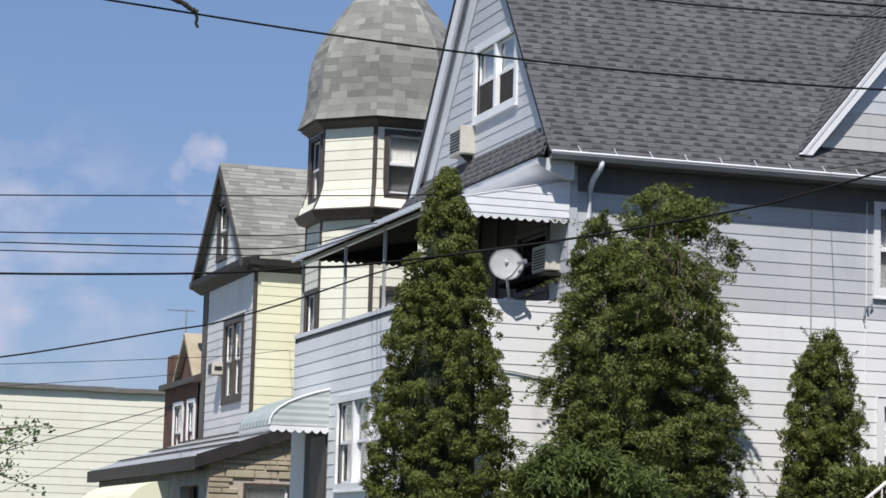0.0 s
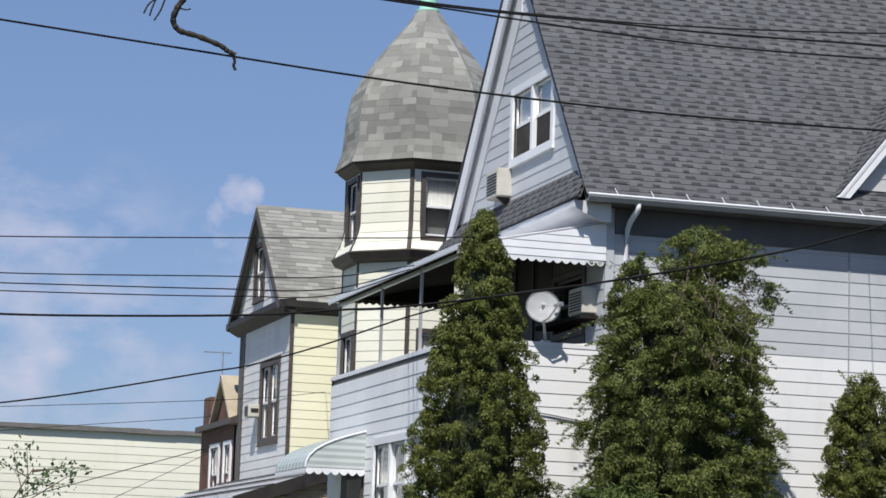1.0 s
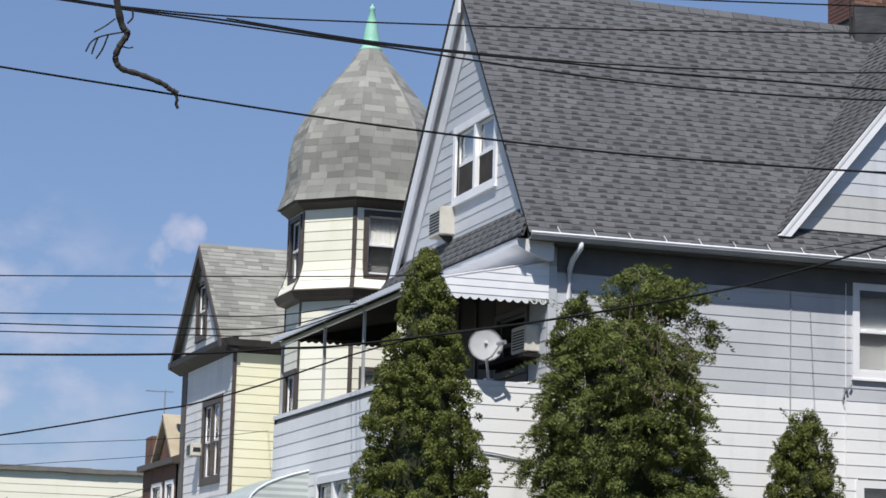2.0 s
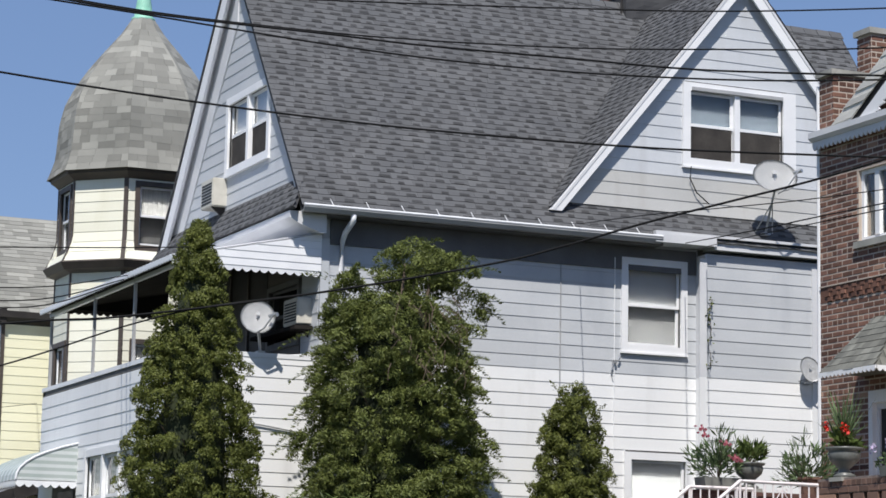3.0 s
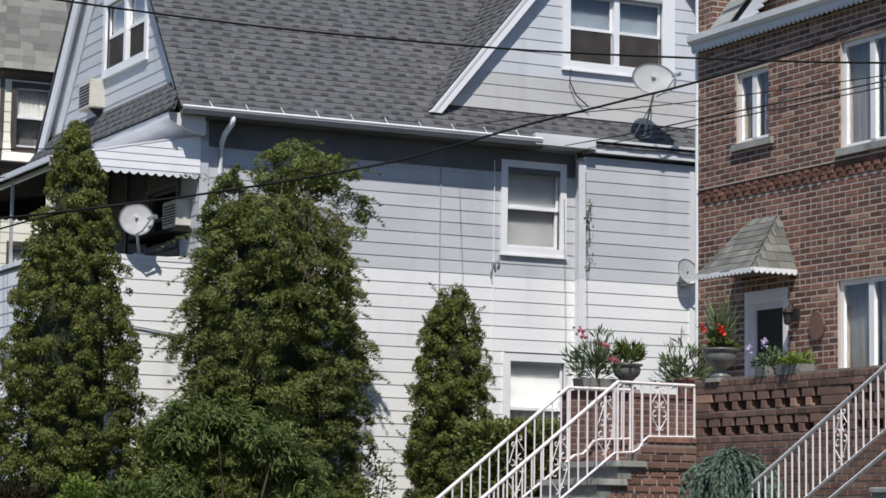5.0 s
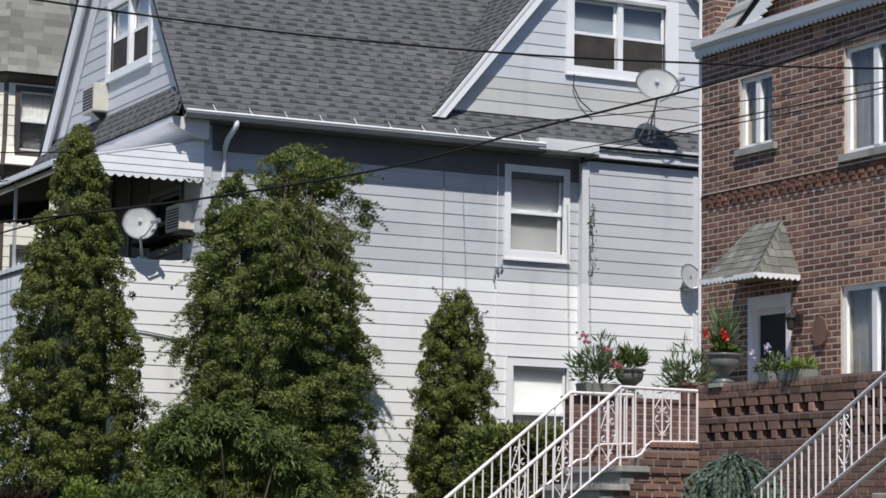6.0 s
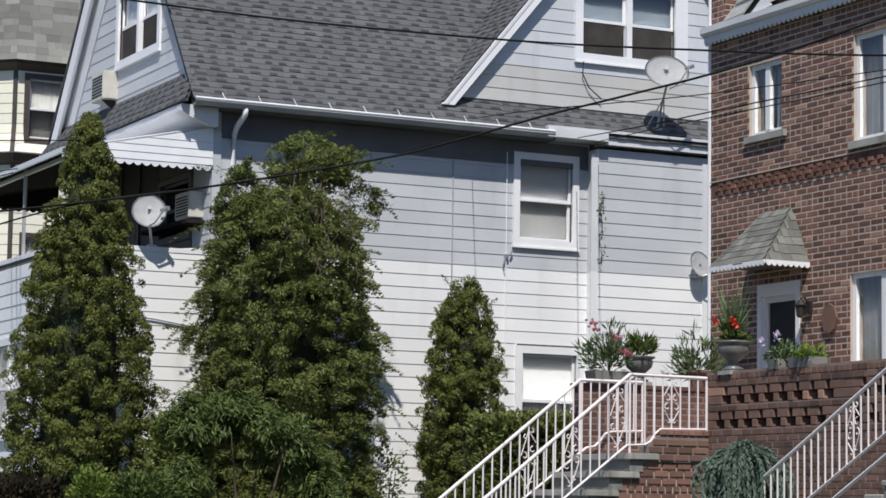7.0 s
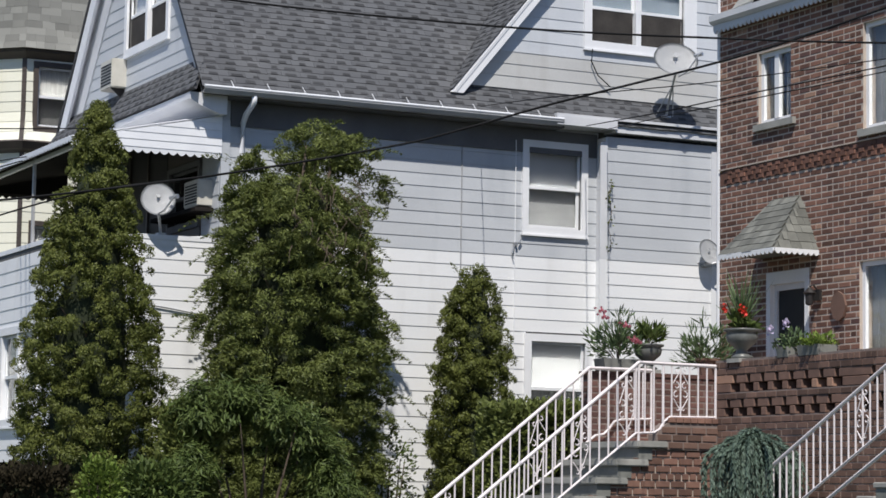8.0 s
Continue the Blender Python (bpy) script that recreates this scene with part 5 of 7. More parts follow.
def bond(f, u0, u1, z0, z1, holes, rng, keep=None, ends=None):
    """Running bond with a header course every sixth; yields bricks as (u0, u1, z0, z1, depth)."""
    i = int(math.floor(z0 / COURSE))
    while i * COURSE < z1:
        z = i * COURSE
        header = i % 6 == 0
        step = 0.122 if header else 0.244
        u = math.floor(u0 / step) * step + (step / 2 if i % 2 else 0) - step
        lo, hi = (u0, u1) if ends is None else ends(z + 0.03)
        while u < hi:
            p, q = max(u, lo), min(u + step - 0.0165, hi)
            mid = (p + q) / 2
            for h in holes:
                if h[2] - 0.03 < z + 0.03 < h[3] + 0.03:
                    if h[0] < p < h[1]:
                        p = h[1]
                    if h[0] < q < h[1]:
                        q = h[0]
                    if p <= h[0] and q >= h[1]:
                        q = h[0]
            if q - p > 0.03:
                yield p, q, z, z + BH, 0.004 + rng.uniform(-0.0015, 0.0015)
            u += step
        i += 1


rng = random.Random(21)
verts, faces = [], []
near = 0
tones = [([], []) for _ in range(3)]
band = (5.985, 6.185)
for p, q, z, zt, d in bond(bf, 21.5, BY1, 2.3, 8.12, [*b_holes, (21, 28, *band)], rng):
    if near < 300 and 4.95 < z < 5.95 and p > 23.6 and abs(q - p - 0.2275) < 0.002:
        unit_brick(bf, p, p + 0.2275, z, z + BH, 0.004, BRICK_PIECE, b_wall)
        near += 1
    else:
        v, fc = tones[rng.choices((0, 1, 2), (0.76, 0.13, 0.11))[0]]
        b = len(v)
        v += brick_verts(bf, p, q, z, zt, d)
        fc += [tuple(b + i for i in f) for f in B_FACES]
for (v, fc), mt, lb in zip(tones, (BRICK, BRICK_DEEP, BRICK_TAN), ("weathered red brown face bricks", "dark burnt face bricks", "pale tan face bricks")):
    tagged(raw("brickwork", v, fc, mt, b_wall), lb, kind="stuff")
# dogtooth band on a flush brick course
bm = bmesh.new()
bf.block(bm, 21.5, BY1, 5.975, 6.185, 0.0, 0.004)
bmesh.ops.recalc_face_normals(bm, faces=bm.faces)
part("band_backing", bm, BRICK, b_wall)
u = 21.5
while u < BY1 - 0.12:
    for j, z in enumerate((5.985, 6.052, 6.119)):
        off = 0.06 if j % 2 else 0
        b = len(verts)
        verts += brick_verts(bf, u + off, u + off + 0.105, z, z + 0.056, 0.022 if j < 2 else 0.012)
        faces += [tuple(b + i for i in f) for f in B_FACES]
    u += 0.19
bm = bmesh.new()
bf.block(bm, 21.5, BY1, 6.187, 6.205, 0.0, 0.02)
bmesh.ops.recalc_face_normals(bm, faces=bm.faces)
part("belt_line", bm, MORTAR, b_wall)
# gable over the eave
for p, q, z, zt, d in bond(bf, 21.0, 26.0, 8.42, 11.5, [], rng, ends=lambda z: (21.0, 25.9 - (z - 8.3) * 1.66)):
    b = len(verts)
    verts += brick_verts(bf, p, q, z, zt, d + 0.002)
    faces += [tuple(b + i for i in f) for f in B_FACES]
tagged(raw("band_brick", verts, faces, BRICK, b_wall), "projecting red brown brick band and gable", kind="stuff")
bm = bmesh.new()
prism(bm, [(BX, 25.95, 8.3), (BX, 21.0, 8.3), (BX, 21.0, 11.3)], (0.25, 0, 0))
bmesh.ops.recalc_face_normals(bm, faces=bm.faces)
part("gable_wall", bm, MORTAR, brick_house)
# gable edge: a band of pale slates, a gap, and a scalloped white rake
bm = bmesh.new()
slab(bm, [(BX - 0.10, 26.72, 8.26), (21.5, 26.72, 8.26), (21.5, 22.9, 10.56), (BX - 0.10, 22.9, 10.56)], 0.06)
gr = part("gable_roof", bm, ROOF_BASE, brick_house)
RAKE = Vector((0, -0.857, 0.516))
foot = Vector((BX - 0.13, 26.75, 8.25))
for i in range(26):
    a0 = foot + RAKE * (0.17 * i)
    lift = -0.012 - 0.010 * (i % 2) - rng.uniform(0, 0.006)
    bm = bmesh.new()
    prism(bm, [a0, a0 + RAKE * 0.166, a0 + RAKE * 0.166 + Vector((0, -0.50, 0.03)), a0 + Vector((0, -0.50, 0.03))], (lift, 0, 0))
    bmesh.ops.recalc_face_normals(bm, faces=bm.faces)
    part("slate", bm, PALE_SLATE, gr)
bm = bmesh.new()
prism(bm, [foot + Vector((0.015, -0.45, 0.02)), foot + Vector((0.015, -0.45, 0.02)) + RAKE * 4.4, foot + Vector((0.015, -0.75, 0.03)) + RAKE * 4.4, foot + Vector((0.015, -0.75, 0.03))], (0.03, 0, 0))
bmesh.ops.recalc_face_normals(bm, faces=bm.faces)
part("rake_backing", bm, DARK, brick_house)
bm = bmesh.new()
a, b = foot + Vector((-0.01, -0.71, 0.03)), foot + Vector((-0.01, -0.71, 0.03)) + RAKE * 4.4
n = 34
for i in range(n):
    p, q = a.lerp(b, i / n), a.lerp(b, (i + 1) / n)
    m = (p + q) / 2
    out = Vector((0, -0.36, -0.02))
    prism(bm, [p, q, q + out * 0.82, m + out * 1.08, p + out * 0.82], (0.03, 0, 0))
bmesh.ops.remove_doubles(bm, verts=bm.verts, dist=1e-5)
bmesh.ops.recalc_face_normals(bm, faces=bm.faces)
part("rake_board", bm, TRIM_WHITE, brick_house)
# eave gutter with scalloped board
bm = bmesh.new()
prism(bm, [(BX - 0.14, BY0, 8.20), (BX - 0.18, BY0, 8.24), (BX - 0.18, BY0, 8.32), (BX, BY0, 8.34), (BX, BY0, 8.20)], (0, BY1 - BY0 + 0.02, 0))
bmesh.ops.recalc_face_normals(bm, faces=bm.faces)
part("gutter", bm, TRIM_GREY, brick_house)
bm = bmesh.new()
scallops(bm, (BX - 0.12, 21.0, 8.20), (BX - 0.12, BY1, 8.20), 60, 0.13, (0.02, 0, 0))
part("scalloped_board", bm, TRIM_GREY, brick_house)
# fire wall that steps up
fside = Face((0, BY1, 0), X, Y)
bm = bmesh.new()
box(bm, (BX, BY1 - 0.34, 8.3), (BX + 0.62, BY1 - 0.012, 9.10))
box(bm, (BX + 0.62, BY1 - 0.34, 8.3), (BX + 4.5, BY1 - 0.012, 9.75))
fire = part("fire_wall", bm, MORTAR, brick_house)
bm = bmesh.new()
box(bm, (BX - 0.05, BY1 - 0.38, 9.10), (BX + 0.62, BY1 + 0.03, 9.17))
box(bm, (BX + 0.57, BY1 - 0.38, 9.75), (BX + 4.5, BY1 + 0.03, 9.83))
part("coping", bm, CONCRETE, brick_house)
verts, faces = [], []
for f, u0, u1, z1 in ((Face((0, BY1 - 0.34, 0), X, -Y), BX, BX + 0.62, 9.1), (Face((0, BY1 - 0.34, 0), X, -Y), BX + 0.63, BX + 4.4, 9.75), (Face((BX, 0, 0), Y, -X), BY1 - 0.34, BY1, 9.1), (Face((BX + 0.62, 0, 0), Y, -X), BY1 - 0.34, BY1, 9.75)):
    for p, q, z, zt, d in bond(f, u0, u1, 8.3, z1 - 0.06, [], rng):
        b = len(verts)
        verts += brick_verts(f, p, q, z, zt, d)
        faces += [tuple(b + i for i in g) for g in B_FACES]
tagged(raw("fire_brick", verts, faces, BRICK, fire), kind="stuff")
# white pipe at the corner
bm = bmesh.new()
tube(bm, [(BX + 0.02, BY1 + 0.05, z) for z in (0.2, 4.0, 9.0)], 0.035)
part("corner_pipe", bm, TRIM_WHITE, brick_house)
# door: frame, dark screen
bm = bmesh.new()
u0, u1, z0, z1 = b_door
bf.block(bm, u0, u0 + 0.09, z0, z1, -0.12, 0.012)
bf.block(bm, u1 - 0.09, u1, z0, z1, -0.12, 0.012)
bf.block(bm, u0 + 0.09, u1 - 0.09, z1 - 0.16, z1, -0.12, 0.01)
bmesh.ops.recalc_face_normals(bm, faces=bm.faces)
door = part("door", bm, TRIM_WHITE, brick_house, "white framed entrance with a dark screen door")
bm = bmesh.new()
for a in (u0 + 0.09, u1 - 0.15):
    bf.block(bm, a, a + 0.06, z0, z1 - 0.16, -0.10, -0.06)
bf.block(bm, u0 + 0.15, u1 - 0.15, z1 - 0.24, z1 - 0.16, -0.10, -0.06)
bmesh.ops.recalc_face_normals(bm, faces=bm.faces)
part("screen_frame", bm, TRIM_GREY, door)
bm = bmesh.new()
bf.block(bm, u0 + 0.14, u1 - 0.14, z0, z1 - 0.2, -0.10, -0.09)
bmesh.ops.recalc_face_normals(bm, faces=bm.faces)
part("screen", bm, BLACK, door)
# slate hood on the door
HX0, HYa, HYb, HZ = 16.92, 24.84, 26.10, 4.90
pk0, pk1, PZ = 25.22, 25.80, 5.66
bm = bmesh.new()
v = [(HX0, HYa, HZ), (HX0, HYb, HZ), (BX, HYb, HZ), (BX, HYa, HZ), (BX, pk1, PZ), (BX, pk0, PZ)]
vs = [bm.verts.new(p) for p in v]
for f in ((0, 3, 2, 1), (0, 1, 4, 5), (0, 5, 3), (1, 2, 4), (2, 3, 5, 4)):
    bm.faces.new([vs[i] for i in f])
bmesh.ops.recalc_face_normals(bm, faces=bm.faces)
dhood = part("door_hood", bm, SLATE, brick_house, "small hipped hood covered with pale green slates")
hl = math.hypot(BX - HX0, PZ - HZ)
shingle_tabs("hood_slate", dhood, (HX0 - 0.02, HYa, HZ), Y, (BX - HX0, 0, PZ - HZ), lambda s: ((pk0 - HYa) * min(1, (s + 0.1) / hl), HYb - HYa - (HYb - pk1) * s / hl), hl, 0.125, 0.17, SLATE, thick=0.006)
hs = math.hypot(pk0 - HYa, PZ - HZ)
shingle_tabs("hood_slate", dhood, (HX0, HYa - 0.015, HZ), X, (0, pk0 - HYa, PZ - HZ), lambda s: ((BX - HX0) * min(1, (s + 0.1) / hs), BX - HX0), hs, 0.125, 0.17, SLATE, thick=0.006)
bm = bmesh.new()
scallops(bm, (HX0 - 0.03, HYa - 0.02, HZ + 0.005), (HX0 - 0.03, HYb, HZ + 0.005), 14, 0.075, (0.02, 0, 0))
scallops(bm, (HX0, HYa - 0.03, HZ + 0.005), (BX, HYa - 0.03, HZ + 0.005), 8, 0.075, (0, 0.02, 0))
part("hood_trim", bm, TRIM_WHITE, dhood)
# porch lamp and plaque
lamp = thing("wall_lantern", "dark metal wall lantern beside the door", "lantern")
bm = bmesh.new()
bf.block(bm, 24.74, 24.86, 4.26, 4.40, 0.01, 0.05)
lathe(bm, [(0.02, 4.19), (0.05, 4.21), (0.06, 4.33), (0.085, 4.35), (0.02, 4.42)], (BX - 0.16, 24.80, 0), 8)
tube(bm, [(BX - 0.03, 24.80, 4.38), (BX - 0.10, 24.80, 4.46), (BX - 0.16, 24.80, 4.43)], 0.012)
bmesh.ops.recalc_face_normals(bm, faces=bm.faces)
part("body", bm, DARK, lamp)
bm = bmesh.new()
prism(bm, [bf.at(24.36 + 0.16 * math.cos(k * math.tau / 8), 4.16 + 0.19 * math.sin(k * math.tau / 8), 0.012) for k in range(8)], (-0.03, 0, 0))
bmesh.ops.recalc_face_normals(bm, faces=bm.faces)
tagged(link_mesh("wall_plaque", bm, DARK_BRICK), "dark red plaque hanging on the brick wall", "plaque")

# terrace parapet with pierced brickwork
TX, TY = 16.0, 24.76
terrace = thing("terrace", "raised brick terrace with a pierced parapet", "terrace")
tf = Face((TX, 0, 0), Y, -X)
bm = bmesh.new()
box(bm, (TX + 0.004, 16.0, 0), (BX, TY - 0.02, 2.62))
t_core = part("terrace_core", bm, MORTAR, terrace)
ROW_A, ROW_B, TOP = (2.735, 2.945), (3.03, 3.245), 3.43
bm = bmesh.new()
for z0, z1 in ((2.62, ROW_A[0]), (ROW_A[1], ROW_B[0]), (ROW_B[1], TOP)):
    box(bm, (TX + 0.004, 16.0, z0), (TX + 0.22, TY, z1))
t_par = part("parapet", bm, BRICK_JOINT, terrace)
verts, faces = [], []
for z0, z1 in ((1.6, ROW_A[0] - 0.01), (ROW_A[1], ROW_B[0] - 0.01), (ROW_B[1], TOP - 0.02)):
    n = max(1, round((z1 - z0) / COURSE))
    for i in range(n):
        z = z0 + i * (z1 - z0) / n + 0.006
        h = (z1 - z0) / n - 0.012
        step = 0.1067 if z0 > 3.2 and i == n - 1 else 0.2134
        u = 16.4 + (step / 2 if i % 2 else 0)
        while u < TY:
            b = len(verts)
            verts += brick_verts(tf, u, min(u + step - 0.013, TY), z, z + h, 0.006 + rng.uniform(-0.003, 0.004))
            faces += [tuple(b + k for k in g) for g in B_FACES]
            u += step
tagged(raw("parapet_brick", verts, faces, DARK_BRICK, t_par), "dark red parapet bricks", kind="stuff")
# added dark back stands for the shade seen through the holes
bm = bmesh.new()
box(bm, (TX + 0.13, 16.0, ROW_A[0]), (TX + 0.215, TY - 0.004, ROW_B[1]))
part("parapet_back", bm, BRICK_DEEP, terrace)
for (z0, z1), first in ((ROW_A, 24.46), (ROW_B, 24.32)):
    for half, gap in ((0, 0.195), (1, 0.075)):
        za = z0 + half * (z1 - z0) / 2
        edge, k, y = TY, 0, first
        while y > 17.0:
            lo_y = y + gap / 2 + (0.012 if half else 0.0)
            if edge - lo_y > 0.02:
                bm = bmesh.new()
                box(bm, (TX + rng.uniform(-0.004, 0.004), lo_y, za + 0.004), (TX + 0.129, edge, za + (z1 - z0) / 2 - 0.004))
                bmesh.ops.bevel(bm, geom=list(bm.edges), offset=0.005, segments=1, affect="EDGES")
                part("brick", bm, DARK_BRICK if rng.random() < 0.88 else BRICK_TAN, t_par)
            edge = y - gap / 2 + (0.012 if half else 0.0)
            k += 1
            y -= 0.30 if k % 8 or z0 > 3 and k % 8 else 0.69
# landing, stairs and their brick cheek
stairs = thing("entrance_stairs", "brick entrance stairs with grey stone treads", "stairs")
SY0, SY1, LX, LZ, RISE = 24.70, 26.15, 14.87, 2.42, 0.225
bm = bmesh.new()
profile = [(BX, 0), (BX, LZ - 0.09)]
for k in range(10):
    x = LX + 0.04 - 0.29 * k
    profile += [(x, LZ - 0.09 - RISE * k), (x, max(0.0, LZ - 0.09 - RISE * (k + 1)))]
prism(bm, [(x, SY0 + 0.05, z) for x, z in profile], (0, SY1 - SY0 - 0.05, 0))
bmesh.ops.recalc_face_normals(bm, faces=bm.faces)
core = part("stair_core", bm, MORTAR, stairs)
for k in range(0, 10):
    x0, z = LX - 0.29 * k, LZ - RISE * k
    bm = bmesh.new()
    box(bm, (x0 - 0.03, SY0 - 0.03, z - 0.085), (15.27, SY1, z) if k == 0 else (x0 + 0.42, SY1, z))
    bmesh.ops.bevel(bm, geom=list(bm.edges), offset=0.014, segments=2, affect="EDGES")
    part("tread", bm, CONCRETE, stairs)
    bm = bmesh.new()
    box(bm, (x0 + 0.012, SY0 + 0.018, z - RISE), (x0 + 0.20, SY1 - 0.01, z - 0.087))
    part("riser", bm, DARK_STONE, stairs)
verts, faces = [], []
cheek = Face((0, SY0 + 0.045, 0), X, -Y)
for i in range(15):
    z = 2.325 - 0.092 * (i + 1)
    k = math.floor((LZ - 0.05 - z) / RISE)
    lo = LX + 0.20 - 0.29 * k
    step = 0.107 if i % 5 == 3 else 0.214
    u = 13.0 - (step / 2 if i % 2 else 0)
    while u < TX:
        p, q = max(u, lo), min(u + step - 0.020, TX)
        if q - p > 0.04:
            b = len(verts)
            verts += brick_verts(cheek, p, q, z + rng.uniform(-0.003, 0.003), z + 0.073, 0.016 + rng.uniform(-0.003, 0.004))
            faces += [tuple(b + j for j in g) for g in B_FACES]
        u += step
tagged(raw("cheek_brick", verts, faces, CHEEK_BRICK, core), "red brown bricks with pale wide joints", kind="stuff")
# brick kerb at the landing's outer edge, its first end rounded
bm = bmesh.new()
prism(bm, [(15.13, SY0 + 0.01, LZ - 0.10), (15.13, SY0 + 0.01, 2.50), (15.19, SY0 + 0.01, 2.57), (15.28, SY0 + 0.01, 2.645), (TX, SY0 + 0.01, 2.645), (TX, SY0 + 0.01, LZ - 0.10)], (0, 0.20, 0))
bmesh.ops.recalc_face_normals(bm, faces=bm.faces)
lk = part("landing_kerb", bm, BRICK_JOINT, stairs)
verts, faces = [], []
for i, u0 in ((-1, 15.30), (0, 15.14), (1, 15.20)):
    f = Face((0, SY0 + 0.01, 0), X, -Y)
    u = u0
    while u < TX:
        q = min(u + 0.194, TX)
        if q - u > 0.03:
            b = len(verts)
            verts += brick_verts(f, u, q, 2.43 + i * 0.092, 2.503 + i * 0.092, 0.012 + rng.uniform(-0.002, 0.003))
            faces += [tuple(b + k for k in g) for g in B_FACES]
        u += 0.214
tagged(raw("kerb_brick", verts, faces, DARK_BRICK, lk), kind="stuff")
x = 15.30
while x < TX - 0.02:
    bm = bmesh.new()
    box(bm, (x, SY0 - 0.01, 2.648), (min(x + 0.092, TX), SY0 + 0.22, 2.712))
    bmesh.ops.bevel(bm, geom=list(bm.edges), offset=0.006, segments=1, affect="EDGES")
    part("coping_brick", bm, CHEEK_BRICK, lk)
    x += 0.103
# far parapet of the landing
bm = bmesh.new()
box(bm, (15.03, SY1 - 0.03, 0), (17.45, SY1 + 0.22, 3.28))
fp = part("landing_parapet", bm, BRICK_JOINT, stairs)
verts, faces = [], []
for f, a, b_ in ((Face((0, SY1 - 0.03, 0), X, -Y), 15.03, 17.45), (Face((15.03, 0, 0), Y, -X), SY1 - 0.03, SY1 + 0.22)):
    for p, q, z, zt, d in bond(f, a, b_, LZ - 0.8, 3.27, [], rng):
        b = len(verts)
        verts += brick_verts(f, p, q, z, zt, d)
        faces += [tuple(b + i for i in g) for g in B_FACES]
tagged(raw("landing_brick", verts, faces, BRICK_DEEP, fp), kind="stuff")
bm = bmesh.new()
box(bm, (15.00, SY1 - 0.05, 3.28), (17.45, SY1 + 0.26, 3.33))
part("landing_coping", bm, BRICK_DEEP, stairs)


# ---- iron railings ----
def scroll(origin, along, size, flip=1):
    """A spiral curl in the plane of the railing."""
    pts = []
    for i in range(16):
        a = i / 15 * 4.4
        r = size * (1 - 0.78 * i / 15)
        pts.append(origin + along * (flip * r * math.sin(a)) + Z * (r * math.cos(a)))
    return pts


def along_line(line, f):
    """The point at the share f of a bent line's run, taken level."""
    runs = [math.hypot(b.x - a.x, b.y - a.y) for a, b in zip(line, line[1:])]
    want = f * sum(runs)
    for (a, b), r in zip(zip(line, line[1:]), runs):
        if want <= r or b is line[-1]:
            return a.lerp(b, min(1.0, want / max(r, 1e-6)))
        want -= r


def height_at(line, p):
    """The height of a bent line above the level place of p."""
    best = line[0].z
    for a, b in zip(line, line[1:]):
        d = Vector((b.x - a.x, b.y - a.y))
        f = ((p.x - a.x) * d.x + (p.y - a.y) * d.y) / max(d.length_squared, 1e-9)
        if f >= 0:
            best = a.lerp(b, min(1.0, f)).z
    return best


def railing(name_label, pts, low, panels, posts, picket=0.128):
    """A wrought rail between a bent line of top points and one of bottom points: bars, pickets and scroll panels.
    panels and posts are shares of the run."""
    rail = thing("iron_railing", name_label, "railing", "iron railings of the entrance stairs")
    pts, low = [Vector(p) for p in pts], [Vector(p) for p in low]
    bm = bmesh.new()
    tube(bm, pts, 0.023, 8)
    part("handrail", bm, PINK_IRON, rail)
    bm = bmesh.new()
    tube(bm, low, 0.016, 6)
    part("bottom_rail", bm, PINK_IRON, rail)
    run = sum(math.hypot(b.x - a.x, b.y - a.y) for a, b in zip(pts, pts[1:]))
    n = round(run / picket)
    flat = Vector((pts[-1].x - pts[0].x, pts[-1].y - pts[0].y, 0)).normalized()
    for i in range(n + 1):
        p = along_line(pts, i / n)
        bm = bmesh.new()
        tube(bm, [p, Vector((p.x, p.y, height_at(low, p)))], 0.011, 6)
        part("picket", bm, PINK_IRON, rail)
    for f in posts:
        p = along_line(pts, f)
        bm = bmesh.new()
        tube(bm, [p, Vector((p.x, p.y, height_at(low, p) - 0.16))], 0.016, 6)
        part("post", bm, PINK_IRON, rail)
    for f in panels:
        c = along_line(pts, (round(f * n)) / n)
        zl = height_at(low, c)
        rise = (along_line(pts, min(1, f + 0.01)).z - along_line(pts, max(0, f - 0.01)).z) / (0.02 * run)
        mid = Vector((c.x, c.y, (c.z + zl) / 2))
        h = (c.z - zl) / 2
        bars = [((0, 0.80), (0.105, 0.28)), ((0, 0.80), (-0.105, 0.28)), ((0, -0.80), (0.105, -0.28)), ((0, -0.80), (-0.105, -0.28))]
        for (u0, v0), (u1, v1) in bars:
            bm = bmesh.new()
            tube(bm, [mid + flat * u0 + Z * (v0 * h + u0 * rise), mid + flat * u1 + Z * (v1 * h + u1 * rise)], 0.0065, 5)
            part("lozenge_bar", bm, PINK_IRON, rail)
        for sgn in (1, -1):
            for v, size, flip in ((0.70, 0.034, 1), (0.17, 0.050, -1), (-0.17, 0.050, 1), (-0.70, 0.034, -1)):
                bm = bmesh.new()
                o = mid + flat * (sgn * (size + 0.010)) + Z * (v * h + sgn * 0.05 * rise)
                tube(bm, scroll(o, flat * sgn, size, flip), 0.0075, 5)
                part("scroll", bm, PINK_IRON, rail)
    return rail


